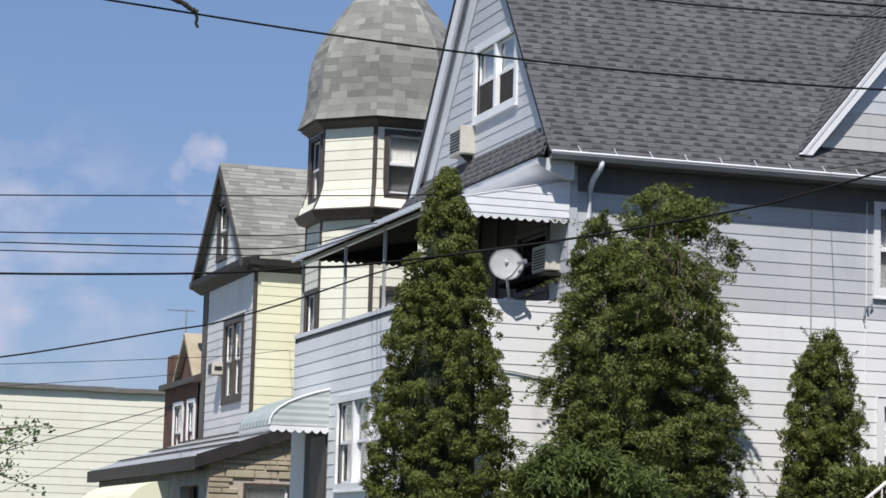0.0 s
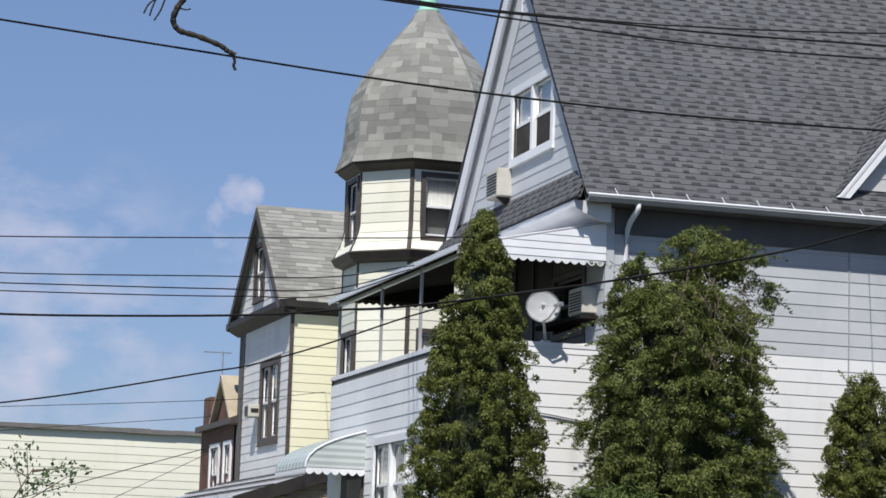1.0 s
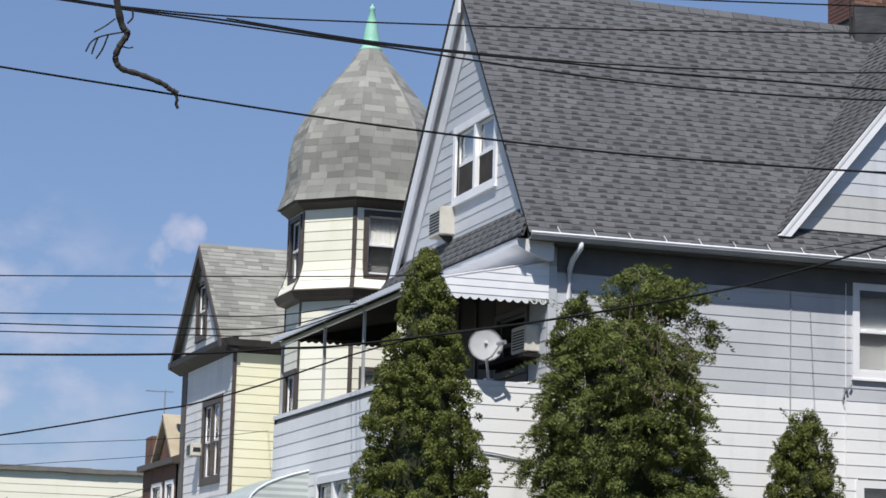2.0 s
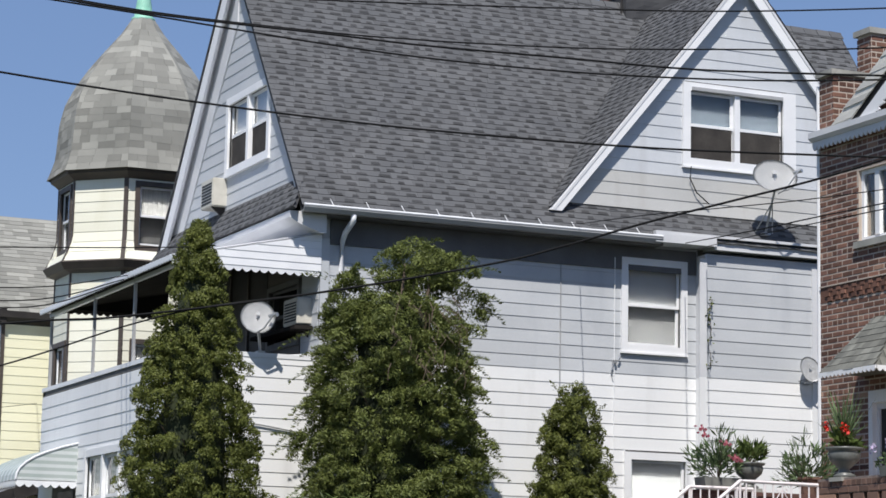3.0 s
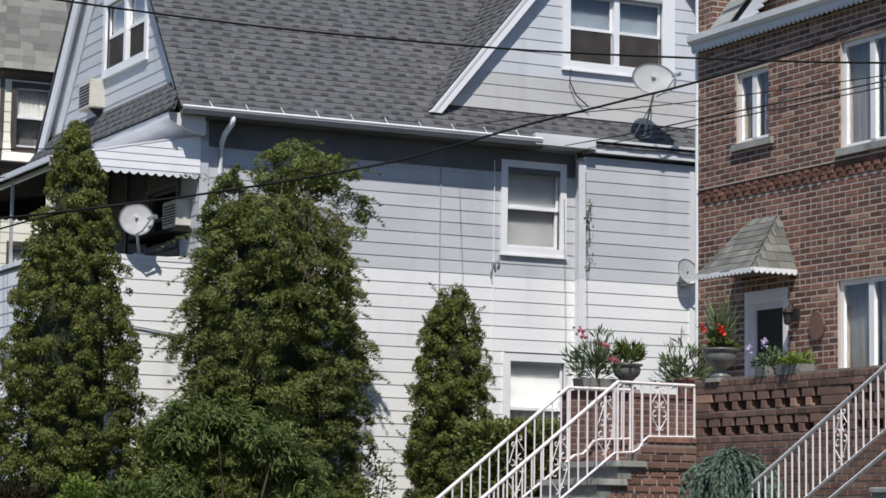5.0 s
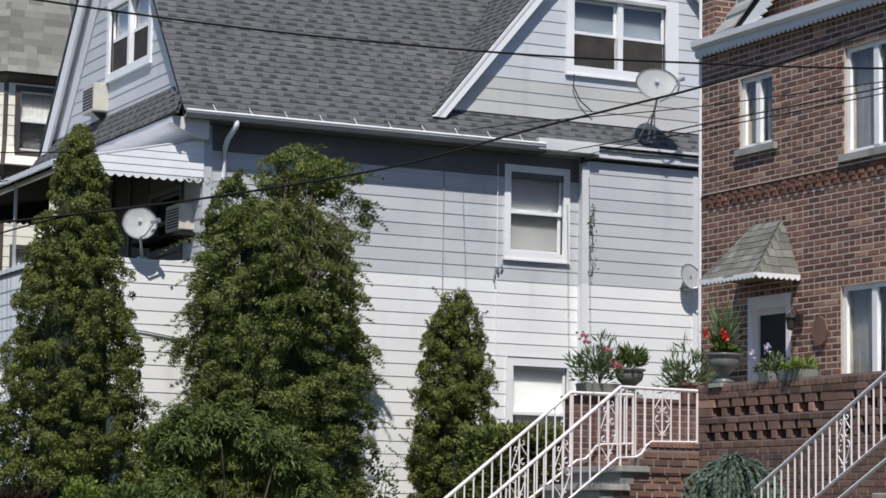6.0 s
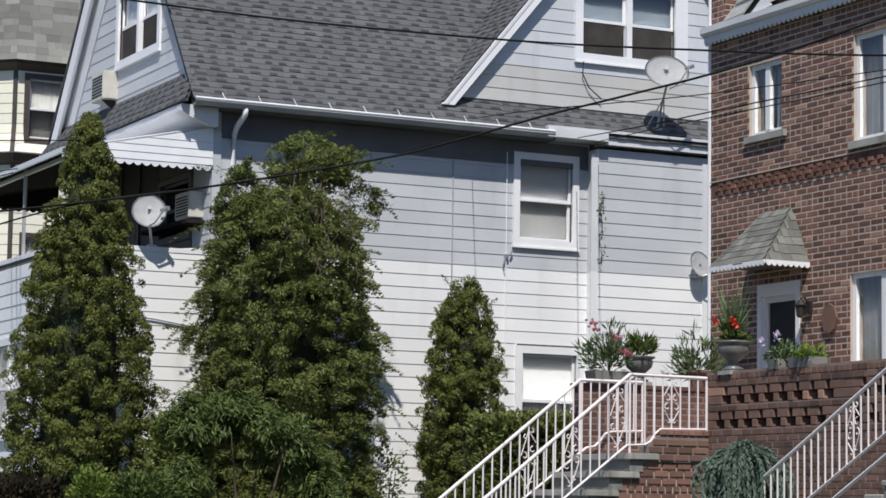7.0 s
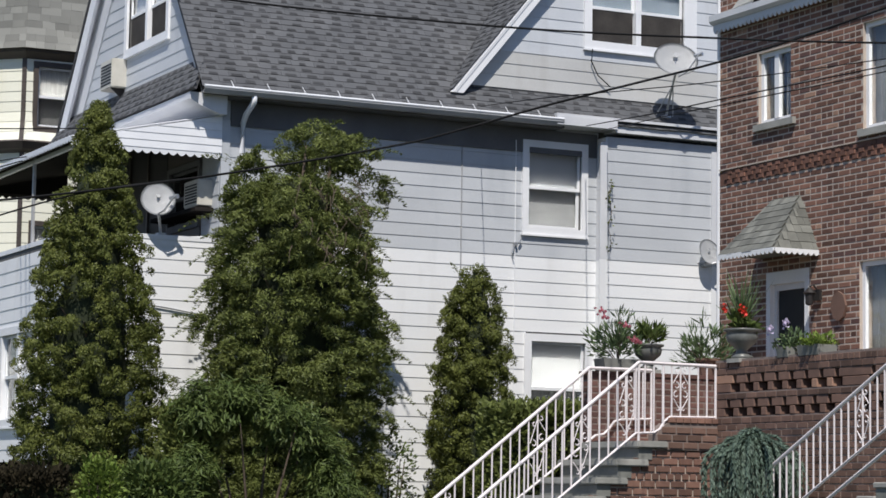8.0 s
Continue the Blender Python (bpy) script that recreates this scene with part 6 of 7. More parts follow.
near_rail = railing("pale pink iron railing on the near stair edge", [(11.55, 24.74, 0.775), (14.89, 24.74, 3.37), (15.99, 24.74, 3.36)], [(11.55, 24.74, 0.02), (14.85, 24.74, 2.51), (15.11, 24.74, 2.525), (15.19, 24.74, 2.57), (15.25, 24.74, 2.66), (15.33, 24.74, 2.72), (15.99, 24.74, 2.73)], (0.295, 0.577, 0.725, 0.896), (0.0, 0.752, 0.83, 1.0))
far_rail = railing("pale pink iron railing on the far stair edge", [(11.55, 26.06, 0.71), (14.95, 26.06, 3.36), (15.87, 26.06, 3.36)], [(11.55, 26.06, -0.05), (15.05, 26.06, 2.51), (15.17, 26.06, 2.53), (15.25, 26.06, 2.60), (15.32, 26.06, 2.69), (15.42, 26.06, 2.72), (15.87, 26.06, 2.74)], (0.31, 0.605), (0.0, 0.787, 1.0))
third_rail = railing("pale pink iron railing of the second stair", [(15.3, 22.6, 2.06), (15.3, 18.2, 4.23)], [(15.3, 22.6, 1.40), (15.3, 18.2, 3.57)], (0.41, 0.75), (0.0, 1.0))
second = thing("terrace_stairs", "grey stone stairs up to the terrace", "stairs")
for k in range(12):
    bm = bmesh.new()
    y = 22.5 - 0.3 * k
    z = 1.05 + 0.147 * k
    box(bm, (15.36, y - 0.32, z - 0.06), (15.97, y, z))
    bmesh.ops.bevel(bm, geom=list(bm.edges), offset=0.01, segments=1, affect="EDGES")
    part("tread", bm, CONCRETE, second)
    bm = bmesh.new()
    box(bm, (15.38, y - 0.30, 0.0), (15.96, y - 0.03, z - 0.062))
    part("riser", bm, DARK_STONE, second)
bm = bmesh.new()
tube(bm, [(15.3, 22.5, 1.22), (15.3, 18.2, 3.34)], 0.020, 6)
part("stringer_rail", bm, PINK_IRON, second)

# ---- trees and shrubs ----


def blades(name, centres, outs, count, length, width, spread, material, parent=None, seed=1, droop=0.0, up=0.3, label="", loose=0.55):
    """Leaf blades in small sprays round many centres, joined; droop bends the sprays down."""
    rs = np.random.RandomState(seed)
    c = np.repeat(np.asarray(centres, float), count, axis=0)
    o = np.repeat(np.asarray(outs, float), count, axis=0)
    n = len(c)
    d = o + rs.normal(0, loose, (n, 3)) + np.array([0, 0, up - droop])
    d /= np.linalg.norm(d, axis=1)[:, None] + 1e-9
    p = c + rs.normal(0, spread, (n, 3))
    s = np.cross(d, rs.normal(0, 1, (n, 3)))
    s /= np.linalg.norm(s, axis=1)[:, None] + 1e-9
    ln = (length * rs.uniform(0.6, 1.3, n))[:, None]
    wd = (width * rs.uniform(0.6, 1.3, n))[:, None]
    nrm = np.cross(d, s)
    v = np.stack([p, p + d * ln * 0.5 + s * wd * 0.5 + nrm * wd * 0.15, p + d * ln - np.array([0, 0, 1]) * ln * droop * 0.4, p + d * ln * 0.5 - s * wd * 0.5 + nrm * wd * 0.15], 1).reshape(-1, 3)
    me = bpy.data.meshes.new(name)
    me.vertices.add(len(v))
    me.vertices.foreach_set("co", v.astype(np.float32).ravel())
    me.loops.add(4 * n)
    me.loops.foreach_set("vertex_index", np.arange(4 * n, dtype=np.int32))
    me.polygons.add(n)
    me.polygons.foreach_set("loop_start", np.arange(0, 4 * n, 4, dtype=np.int32))
    me.update(calc_edges=True)
    me.validate()
    me.materials.append(material)
    ob = new(name, me)
    ob.parent = parent
    if label:
        tagged(ob, label)
    return ob


def scales(name, c, normal, way, length, width, material, parent, seed):
    """Small leaf scales that lie on the given normals and point along the given ways, joined."""
    rs = np.random.RandomState(seed)
    n = len(c)
    nn = normal / (np.linalg.norm(normal, axis=1)[:, None] + 1e-9)
    d = way - nn * (way * nn).sum(1)[:, None]
    d /= np.linalg.norm(d, axis=1)[:, None] + 1e-9
    s = np.cross(nn, d)
    ln = (length * rs.uniform(0.6, 1.4, n))[:, None]
    wd = (width * rs.uniform(0.6, 1.4, n))[:, None]
    tip = nn * ln * rs.uniform(-0.05, 0.35, n)[:, None]
    v = np.stack([c - d * ln * 0.4, c + s * wd * 0.5, c + d * ln * 0.6 + tip, c - s * wd * 0.5], 1).reshape(-1, 3)
    me = bpy.data.meshes.new(name)
    me.vertices.add(len(v))
    me.vertices.foreach_set("co", v.astype(np.float32).ravel())
    me.loops.add(4 * n)
    me.loops.foreach_set("vertex_index", np.arange(4 * n, dtype=np.int32))
    me.polygons.add(n)
    me.polygons.foreach_set("loop_start", np.arange(0, 4 * n, 4, dtype=np.int32))
    me.update(calc_edges=True)
    me.validate()
    me.materials.append(material)
    ob = new(name, me)
    ob.parent = parent
    return ob


def cone_points(base, profile, n, rs, ragged, lumps=4.6):
    """Points and outward ways on a lumpy upright crown, whose profile lists (height, radius)."""
    hs, rr = np.array([p[0] for p in profile]), np.array([p[1] for p in profile])
    pts, outs = [], []
    while len(pts) < n:
        h = rs.uniform(hs[0], hs[-1])
        r = np.interp(h, hs, rr)
        if rs.uniform(0, rr.max()) > r + 0.12:
            continue
        a = rs.uniform(0, math.tau)
        q = Vector((math.cos(a) * lumps, math.sin(a) * lumps, h * lumps * 0.8)) + Vector(base)
        bump = noise.noise(q) + 0.5 * noise.noise(q * 2.7)
        rad = r * (1 + ragged * bump) * rs.uniform(0.84, 1.05)
        pts.append((base[0] + rad * math.cos(a), base[1] + rad * math.sin(a), base[2] + h))
        outs.append((math.cos(a), math.sin(a), 0.25))
    return pts, outs


def conifer(label, base, profile, n, material, seed, ragged=0.22, count=16, length=0.12, width=0.045, droop=0.0, tuft=0.13, extra=(), fronds=0, flat=0.9, rough=0.45):
    tree = thing("cedar_tree", label, "tree", "columnar cedars beside the house")
    rs = np.random.RandomState(seed)
    bm = bmesh.new()
    h = profile[-1][0]
    tube(bm, [(base[0], base[1], 0), (base[0] + 0.03, base[1], h * 0.4), (base[0], base[1] + 0.03, h * 0.75)], [0.13, 0.09, 0.03], 8)
    for k in range(26):
        z = h * (0.12 + 0.75 * k / 26)
        a = rs.uniform(0, math.tau)
        r = np.interp(z, [p[0] for p in profile], [p[1] for p in profile]) * 0.75
        tube(bm, [(base[0], base[1], z), (base[0] + 0.6 * r * math.cos(a), base[1] + 0.6 * r * math.sin(a), z + 0.1 * r), (base[0] + r * math.cos(a), base[1] + r * math.sin(a), z + 0.45 * r)], [0.03, 0.02, 0.008], 5)
    part("trunk", bm, BARK, tree)
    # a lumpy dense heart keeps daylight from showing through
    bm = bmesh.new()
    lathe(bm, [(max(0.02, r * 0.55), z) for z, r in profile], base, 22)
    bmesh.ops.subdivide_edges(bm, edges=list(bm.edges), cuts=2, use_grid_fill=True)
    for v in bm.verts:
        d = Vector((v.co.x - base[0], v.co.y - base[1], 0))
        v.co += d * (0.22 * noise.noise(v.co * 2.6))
    # the heart's colour paints in the shade between the tufts
    part("heart", bm, INNER_SHADE, tree)
    pts, outs = cone_points(base, profile, n, rs, ragged)
    for (ox, oy, oz), prof, m in extra:
        p2, o2 = cone_points((base[0] + ox, base[1] + oy, base[2] + oz), prof, m, rs, ragged)
        pts, outs = pts + p2, outs + o2
    # each tuft is a small round spray whose scales lie on its outer side
    cs, ns, ways = [], [], []
    deep, deep_outs = cone_points(base, [(a, r * 0.78) for a, r in profile], int(n * 0.8), rs, ragged)
    for p, o in zip(pts + deep, outs + deep_outs):
        rt = tuft * rs.uniform(0.55, 1.45)
        o = np.array(o)
        tilt = rs.normal(0, 0.35, 3)
        for _ in range(int(count * (rt / tuft) ** 1.5)):
            d = rs.normal(0, 1, 3) + o * 0.8 + np.array([0, 0, 0.35])
            d /= np.linalg.norm(d)
            q = np.array(p) + d * rt * np.array([1, 1, flat]) * rs.uniform(0.62, 1.05)
            q[2] -= droop * rt * 0.8 * max(0.0, d @ o)
            cs.append(q)
            ns.append(d + rs.normal(0, rough, 3))
            ways.append(o * (0.5 + droop) + np.array([0, 0, 0.7 - 2.0 * droop]) + tilt + rs.normal(0, 0.5, 3))
    # loose fronds reach out of the crown and hang at their tips
    for k in rs.randint(0, len(pts), fronds):
        p, o = np.array(pts[k]), np.array(outs[k])
        o = o + rs.normal(0, 0.35, 3)
        reach = rs.uniform(0.20, 0.42)
        for j in range(11):
            f = j / 10
            q = p + o * reach * f + np.array([0, 0, 0.10 * f - (0.30 if droop else 0.0) * f * f])
            for _ in range(7):
                cs.append(q + rs.normal(0, 0.035 * (1.2 - f), 3))
                ns.append(np.array([0, 0, 0.8]) + rs.normal(0, 0.5, 3))
                ways.append(o * 0.9 + rs.normal(0, 0.45, 3) - np.array([0, 0, droop * 0.7]))
    scales("crown", np.array(cs), np.array(ns), np.array(ways), length, width, material, tree, seed + 99)
    return tree


conifer("tall narrow green cedar with dense clumped foliage", (10.08, 31.3, 0), [(0.1, 0.86), (1.9, 1.0), (3.3, 0.94), (4.2, 0.83), (5.2, 0.60), (6.1, 0.37), (6.75, 0.16), (7.02, 0.03)], 1000, CEDAR, 3, ragged=0.15, count=105, length=0.046, width=0.020, tuft=0.108)
conifer("broad ragged dark green cedar with drooping sprays", (13.34, 31.9, 0), [(0.1, 1.0), (1.6, 1.14), (3.0, 1.28), (4.3, 1.22), (5.2, 1.10), (5.8, 0.98), (6.1, 0.74), (6.35, 0.25)], 1150, CEDAR_DEEP, 7, ragged=0.20, fronds=420, count=95, length=0.070, width=0.019, droop=0.30, tuft=0.15, flat=0.62, rough=0.6,
        extra=[((0.30, 0, 6.42), [(0.0, 0.22), (0.25, 0.52), (0.5, 0.42), (0.72, 0.08)], 80), ((0.95, 0, 6.50), [(0.0, 0.12), (0.25, 0.26), (0.5, 0.06)], 28), ((1.22, 0, 5.75), [(0.0, 0.06), (0.35, 0.13), (0.75, 0.06)], 14), ((-0.72, 0, 5.85), [(0.0, 0.30), (0.45, 0.24), (0.75, 0.06)], 46)])
conifer("small pointed green cedar against the white wall", (16.58, 32.45, 0), [(0.1, 0.62), (2.0, 0.65), (3.0, 0.62), (3.8, 0.53), (4.5, 0.41), (4.95, 0.26), (5.18, 0.06)], 500, CEDAR, 11, ragged=0.18, fronds=20, count=105, length=0.046, width=0.020, tuft=0.106)
# bare dead twigs inside the broad cedar
dead = thing("dead_branch", "grey bare twigs hanging in the cedar crown", "branch")
rs = np.random.RandomState(5)
for x0, x1 in ((13.22, 13.30), (13.42, 13.45), (13.62, 13.72)):
    bm = bmesh.new()
    tube(bm, [(x0, 31.45, 5.6), (x0 + 0.02, 31.45, 6.2), (x1, 31.5, 6.75)], [0.035, 0.028, 0.015], 6)
    part("stem", bm, BARK, dead)
for k in range(44):
    a = rs.uniform(-2.2, -0.9)
    z = rs.uniform(5.1, 6.3)
    r = 1.42 - 0.30 * (z - 5.0)
    p = Vector((13.42 + r * math.cos(a) * 0.8, 31.9 + r * math.sin(a), z))
    bm = bmesh.new()
    tube(bm, [p, p + Vector((rs.uniform(-0.1, 0.1), -0.10, -0.10)), p + Vector((rs.uniform(-0.2, 0.2), -0.14, -0.26))], [0.007, 0.005, 0.003], 4)
    part("twig", bm, BARK, dead)


def bush(name, label, centre, radii, n, material, seed, count=12, length=0.10, width=0.04, droop=0.0, group="", ragged=0.25, stems=6, low=-0.2, lobes=None, gaps=False, hang=False):
    """A rounded, uneven bush of leaf sprays on a few stems."""
    ob = thing(name, label, "shrub", group)
    rs = np.random.RandomState(seed)
    c = Vector(centre)
    pts, outs = [], []
    lobes = lobes or [((0, 0, 0), radii)]
    while len(pts) < n:
        off, rad = lobes[len(pts) % len(lobes)]
        d = Vector(rs.normal(0, 1, 3)).normalized()
        if d.z < low:
            continue
        b = noise.noise(d * 2.2 + c) + 0.6 * noise.noise(d * 5 + c)
        r = (1 + ragged * b) * rs.uniform(0.62, 1.03)
        p = (c.x + off[0] + d.x * rad[0] * r, c.y + off[1] + d.y * rad[1] * r, c.z + off[2] + d.z * rad[2] * r)
        if gaps and noise.noise(Vector(p) * 2.8) + 0.4 * noise.noise(Vector(p) * 6.5) < -0.10:
            continue
        pts.append(p)
        outs.append((d.x, d.y, d.z))
    if hang:
        c0 = np.repeat(np.array(pts), count, axis=0)
        o0 = np.repeat(np.array(outs), count, axis=0)
        c0 = c0 + rs.normal(0, 0.055, c0.shape)
        scales("leaves", c0, o0 * 0.6 + np.array([0, 0, 0.55]) + rs.normal(0, 0.4, c0.shape), o0 * 0.5 - np.array([0, 0, 0.8]) + rs.normal(0, 0.45, c0.shape), length, width, material, ob, seed)
    else:
        blades("leaves", pts, outs, count, length, width, 0.05, material, ob, seed, droop)
    bm = bmesh.new()
    for k in range(stems):
        a = k * math.tau / stems
        tip = c + Vector((radii[0] * 0.7 * math.cos(a), radii[1] * 0.7 * math.sin(a), radii[2] * 0.35))
        foot = Vector((c.x + 0.1 * math.cos(a), c.y + 0.1 * math.sin(a), max(0.0, c.z - radii[2] - 0.9)))
        tube(bm, [foot, foot.lerp(tip, 0.5) + Vector((0, 0, 0.15)), tip], [0.03, 0.02, 0.006], 5)
    part("stem", bm, BARK, ob)
    return ob


bush("peach_shrub", "spreading mid-green shrub with long drooping leaves", (11.85, 29.6, 2.30), (1.15, 0.8, 0.95), 1150, SHRUB_LEAF, 21, 16, 0.12, 0.021, 0.55, ragged=0.5, low=-0.45, gaps=True, hang=True, lobes=[((-0.80, 0, 0.42), (0.34, 0.4, 0.42)), ((-0.42, 0, 0.46), (0.40, 0.5, 0.38)), ((0.08, -0.1, 0.44), (0.45, 0.5, 0.38)), ((0.52, -0.1, 0.20), (0.48, 0.45, 0.36)), ((0.88, 0, -0.16), (0.40, 0.45, 0.38)), ((-1.00, -0.25, -0.30), (0.26, 0.4, 0.36)), ((1.0, -0.3, -0.60), (0.36, 0.4, 0.36))])
bush("round_shrub", "dark green small-leaved shrub beside the cedar", (10.98, 29.8, 2.1), (0.40, 0.4, 0.88), 620, CEDAR_DEEP, 22, 12, 0.08, 0.05, 0.0, low=-0.7)
bush("lime_shrub", "bright yellow-green young shrub", (9.2, 28.0, 1.70), (0.22, 0.2, 0.42), 200, LIME_LEAF, 23, 10, 0.07, 0.04, low=-0.8)
bush("low_shrub", "dark green low shrub under the cedar", (10.25, 29.0, 1.6), (0.5, 0.5, 0.5), 320, SHRUB_LEAF, 26, 12, 0.12, 0.04, 0.3, low=-0.8)
bush("thin_shrub", "thin leafy shoots against the white wall", (14.9, 32.0, 2.0), (0.45, 0.3, 0.75), 150, SHRUB_LEAF, 31, 6, 0.08, 0.04, 0.1, ragged=0.5, low=-0.9)


def hedge(label, lo, hi, n, material, seed):
    ob = thing("hedge", label, "hedge")
    rs = np.random.RandomState(seed)
    lo, hi = np.array(lo), np.array(hi)
    pts, outs = [], []
    for _ in range(n):
        f = rs.randint(0, 3)
        p = lo + (hi - lo) * rs.uniform(0, 1, 3)
        o = [(0, -1, 0.3), (-1, 0, 0.3), (0, 0, 1)][f]
        if f == 0:
            p[1] = lo[1] + rs.uniform(0, 0.1)
        elif f == 1:
            p[0] = lo[0] + rs.uniform(0, 0.1)
        else:
            p[2] = hi[2] - rs.uniform(0, 0.12)
        pts.append(tuple(p))
        outs.append(o)
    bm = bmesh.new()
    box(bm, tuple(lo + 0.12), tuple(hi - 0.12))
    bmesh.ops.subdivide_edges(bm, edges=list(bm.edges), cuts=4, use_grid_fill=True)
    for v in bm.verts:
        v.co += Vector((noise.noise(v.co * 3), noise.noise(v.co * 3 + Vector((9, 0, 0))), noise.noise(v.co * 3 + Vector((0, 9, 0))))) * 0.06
    # the hedge's inner shade is put into this block's colour
    part("branch_mass", bm, INNER_SHADE, ob)
    blades("leaves", pts, outs, 11, 0.075, 0.045, 0.05, material, ob, seed)
    return ob


hedge("clipped dark hedge with brown foliage along the yard", (6.4, 26.6, 0.0), (8.35, 27.4, 1.90), 1300, surface("brown_green_hedge_leaf", (0.014, 0.012, 0.008), (0.034, 0.028, 0.016), 3.0, 0.9, 0, 20, island=0.4, spec=0.08), 41)
hedge("clipped dark green hedge behind the stair railing", (14.6, 27.6, 0.0), (16.4, 28.4, 2.90), 1800, CEDAR_DEEP, 42)

# weeping blue-green conifer before the terrace
weep = thing("weeping_conifer", "weeping blue-green conifer with trailing branches", "shrub")
rs = np.random.RandomState(61)
pts, outs = [], []
bm = bmesh.new()
wn_, ww_ = [], []
for k in range(150):
    a = rs.uniform(0, math.tau)
    reach = rs.uniform(0.12, 0.58) * (1.10 if math.cos(a) > 0 else 0.98)
    top, drop = 2.68 - 0.36 * reach - rs.uniform(0.0, 0.14), rs.uniform(0.6, 1.5)
    side = rs.normal(0, 0.10)
    line = []
    for i in range(18):
        f = i / 17
        out = reach * math.sin(min(1.0, f * 1.7) * math.pi / 2)
        q = Vector((15.36 + math.cos(a) * out + side * f * f, 23.0 + math.sin(a) * out, top - 0.10 + 0.10 * math.sin(f * 3.1) - drop * f ** 2.1))
        line.append(q)
    for i, (p, q) in enumerate(zip(line, line[1:])):
        d = (q - p).normalized()
        for _ in range(18):
            g = Vector((rs.normal(), rs.normal(), rs.normal()))
            g = (g - d * g.dot(d)).normalized()
            c = p.lerp(q, rs.uniform(0, 1)) + g * rs.uniform(0.0, 0.022)
            pts.append(tuple(c))
            wn_.append(tuple(g + d.orthogonal() * 0.2 + Vector((0, 0, 0.25))))
            ww_.append(tuple(d * 1.0 + g * 0.75))
    tube(bm, line[::3], 0.006, 4)
part("stem", bm, BARK, weep)
scales("needles", np.array(pts), np.array(wn_), np.array(ww_), 0.062, 0.018, BLUE_LEAF, weep, 62)

# near leaves at the street's edge
sap = thing("sapling", "young tree with sparse pale green leaves", "tree")
rs = np.random.RandomState(71)
bm = bmesh.new()
stem = [Vector((2.55, 25.0, 0)), Vector((2.7, 25.0, 1.4)), Vector((2.85, 25.0, 2.3)), Vector((3.2, 25.0, 2.9))]
tube(bm, stem, [0.03, 0.025, 0.015, 0.005], 6)
pts, outs = [], []
for k in range(26):
    b = stem[1].lerp(stem[3], rs.uniform(0, 1))
    d = Vector((rs.uniform(-0.3, 1), rs.uniform(-0.6, 0.6), rs.uniform(-0.25, 0.8))).normalized()
    e = b + d * rs.uniform(0.3, 0.75)
    tube(bm, [b, b.lerp(e, 0.5), e], [0.008, 0.005, 0.003], 4)
    for i in range(4):
        pts.append(tuple(b.lerp(e, 0.4 + 0.6 * i / 3)))
        outs.append(tuple(d))
part("trunk", bm, BARK, sap)
blades("leaves", pts, outs, 7, 0.062, 0.036, 0.05, OLEANDER, sap, 72)


# ---- pots and flowers ----
def urn(label, at, scale=1.0):
    ob = thing("urn", label, "urn", "planted urns on the terrace")
    bm = bmesh.new()
    prof = [(0.15, 0), (0.16, 0.03), (0.09, 0.07), (0.07, 0.12), (0.13, 0.17), (0.21, 0.24), (0.235, 0.33), (0.215, 0.37), (0.26, 0.39), (0.27, 0.42), (0.24, 0.425), (0.22, 0.38), (0.02, 0.36)]
    lathe(bm, [(r * scale, z * scale) for r, z in prof], at, 20)
    bmesh.ops.recalc_face_normals(bm, faces=bm.faces)
    part("bowl", bm, TERRACOTTA, ob, smooth=True)
    bm = bmesh.new()
    box(bm, (at[0] - 0.16 * scale, at[1] - 0.16 * scale, at[2] - 0.05), (at[0] + 0.16 * scale, at[1] + 0.16 * scale, at[2]))
    part("plinth", bm, CONCRETE, ob)
    return ob


def planting(name, label, centre, radii, n, material, seed, length, width, up, flowers=None, droop=0.0, category="plant"):
    ob = thing(name, label, category)
    rs = np.random.RandomState(seed)
    c = np.array(centre)
    pts, outs = [], []
    for _ in range(n):
        d = rs.normal(0, 1, 3)
        d /= np.linalg.norm(d)
        d[2] = abs(d[2])
        pts.append(tuple(c + d * np.array(radii) * rs.uniform(0.2, 1)))
        outs.append(tuple(d))
    blades("leaves", pts, outs, 7, length, width, 0.03, material, ob, seed, droop, up)
    bm = bmesh.new()
    for k in range(9):
        p = Vector(pts[k * n // 9])
        tube(bm, [(centre[0], centre[1], centre[2] - 0.12), Vector(centre).lerp(p, 0.6), p], [0.008, 0.006, 0.004], 4)
    part("stem", bm, BARK, ob)
    if flowers:
        mt, spots = flowers
        for s in spots:
            blades("flower", [s] * 5, [(0, -0.6, 0.5), (-0.6, -0.3, 0.4), (0.5, -0.4, 0.3), (0, -0.2, 1), (-0.3, -0.6, 0)], 4, 0.045, 0.04, 0.022, mt, ob, seed + 3)
    return ob


# urns on the parapets
urn("dark grey footed urn with flowers on the parapet", (16.1, 24.32, 3.44), 0.86)
planting("geranium", "red geraniums with green leaves in the urn", (16.1, 24.32, 3.83), (0.24, 0.24, 0.17), 34, SHRUB_LEAF, 81, 0.09, 0.05, 0.5, (RED_PETAL, [(15.98, 24.18, 4.02), (15.95, 24.50, 4.05), (16.0, 24.13, 3.99)]))
planting("spike_plant", "tall thin spiky leaves rising from the urn", (16.1, 24.35, 3.86), (0.10, 0.10, 0.15), 10, OLEANDER, 82, 0.55, 0.022, 1.6)
urn("small dark footed urn on the landing wall", (15.95, 26.28, 3.38), 0.78)
planting("potted_plant", "green leafy plant in the small urn", (15.95, 26.28, 3.74), (0.22, 0.20, 0.18), 34, SHRUB_LEAF, 83, 0.16, 0.035, 0.7)
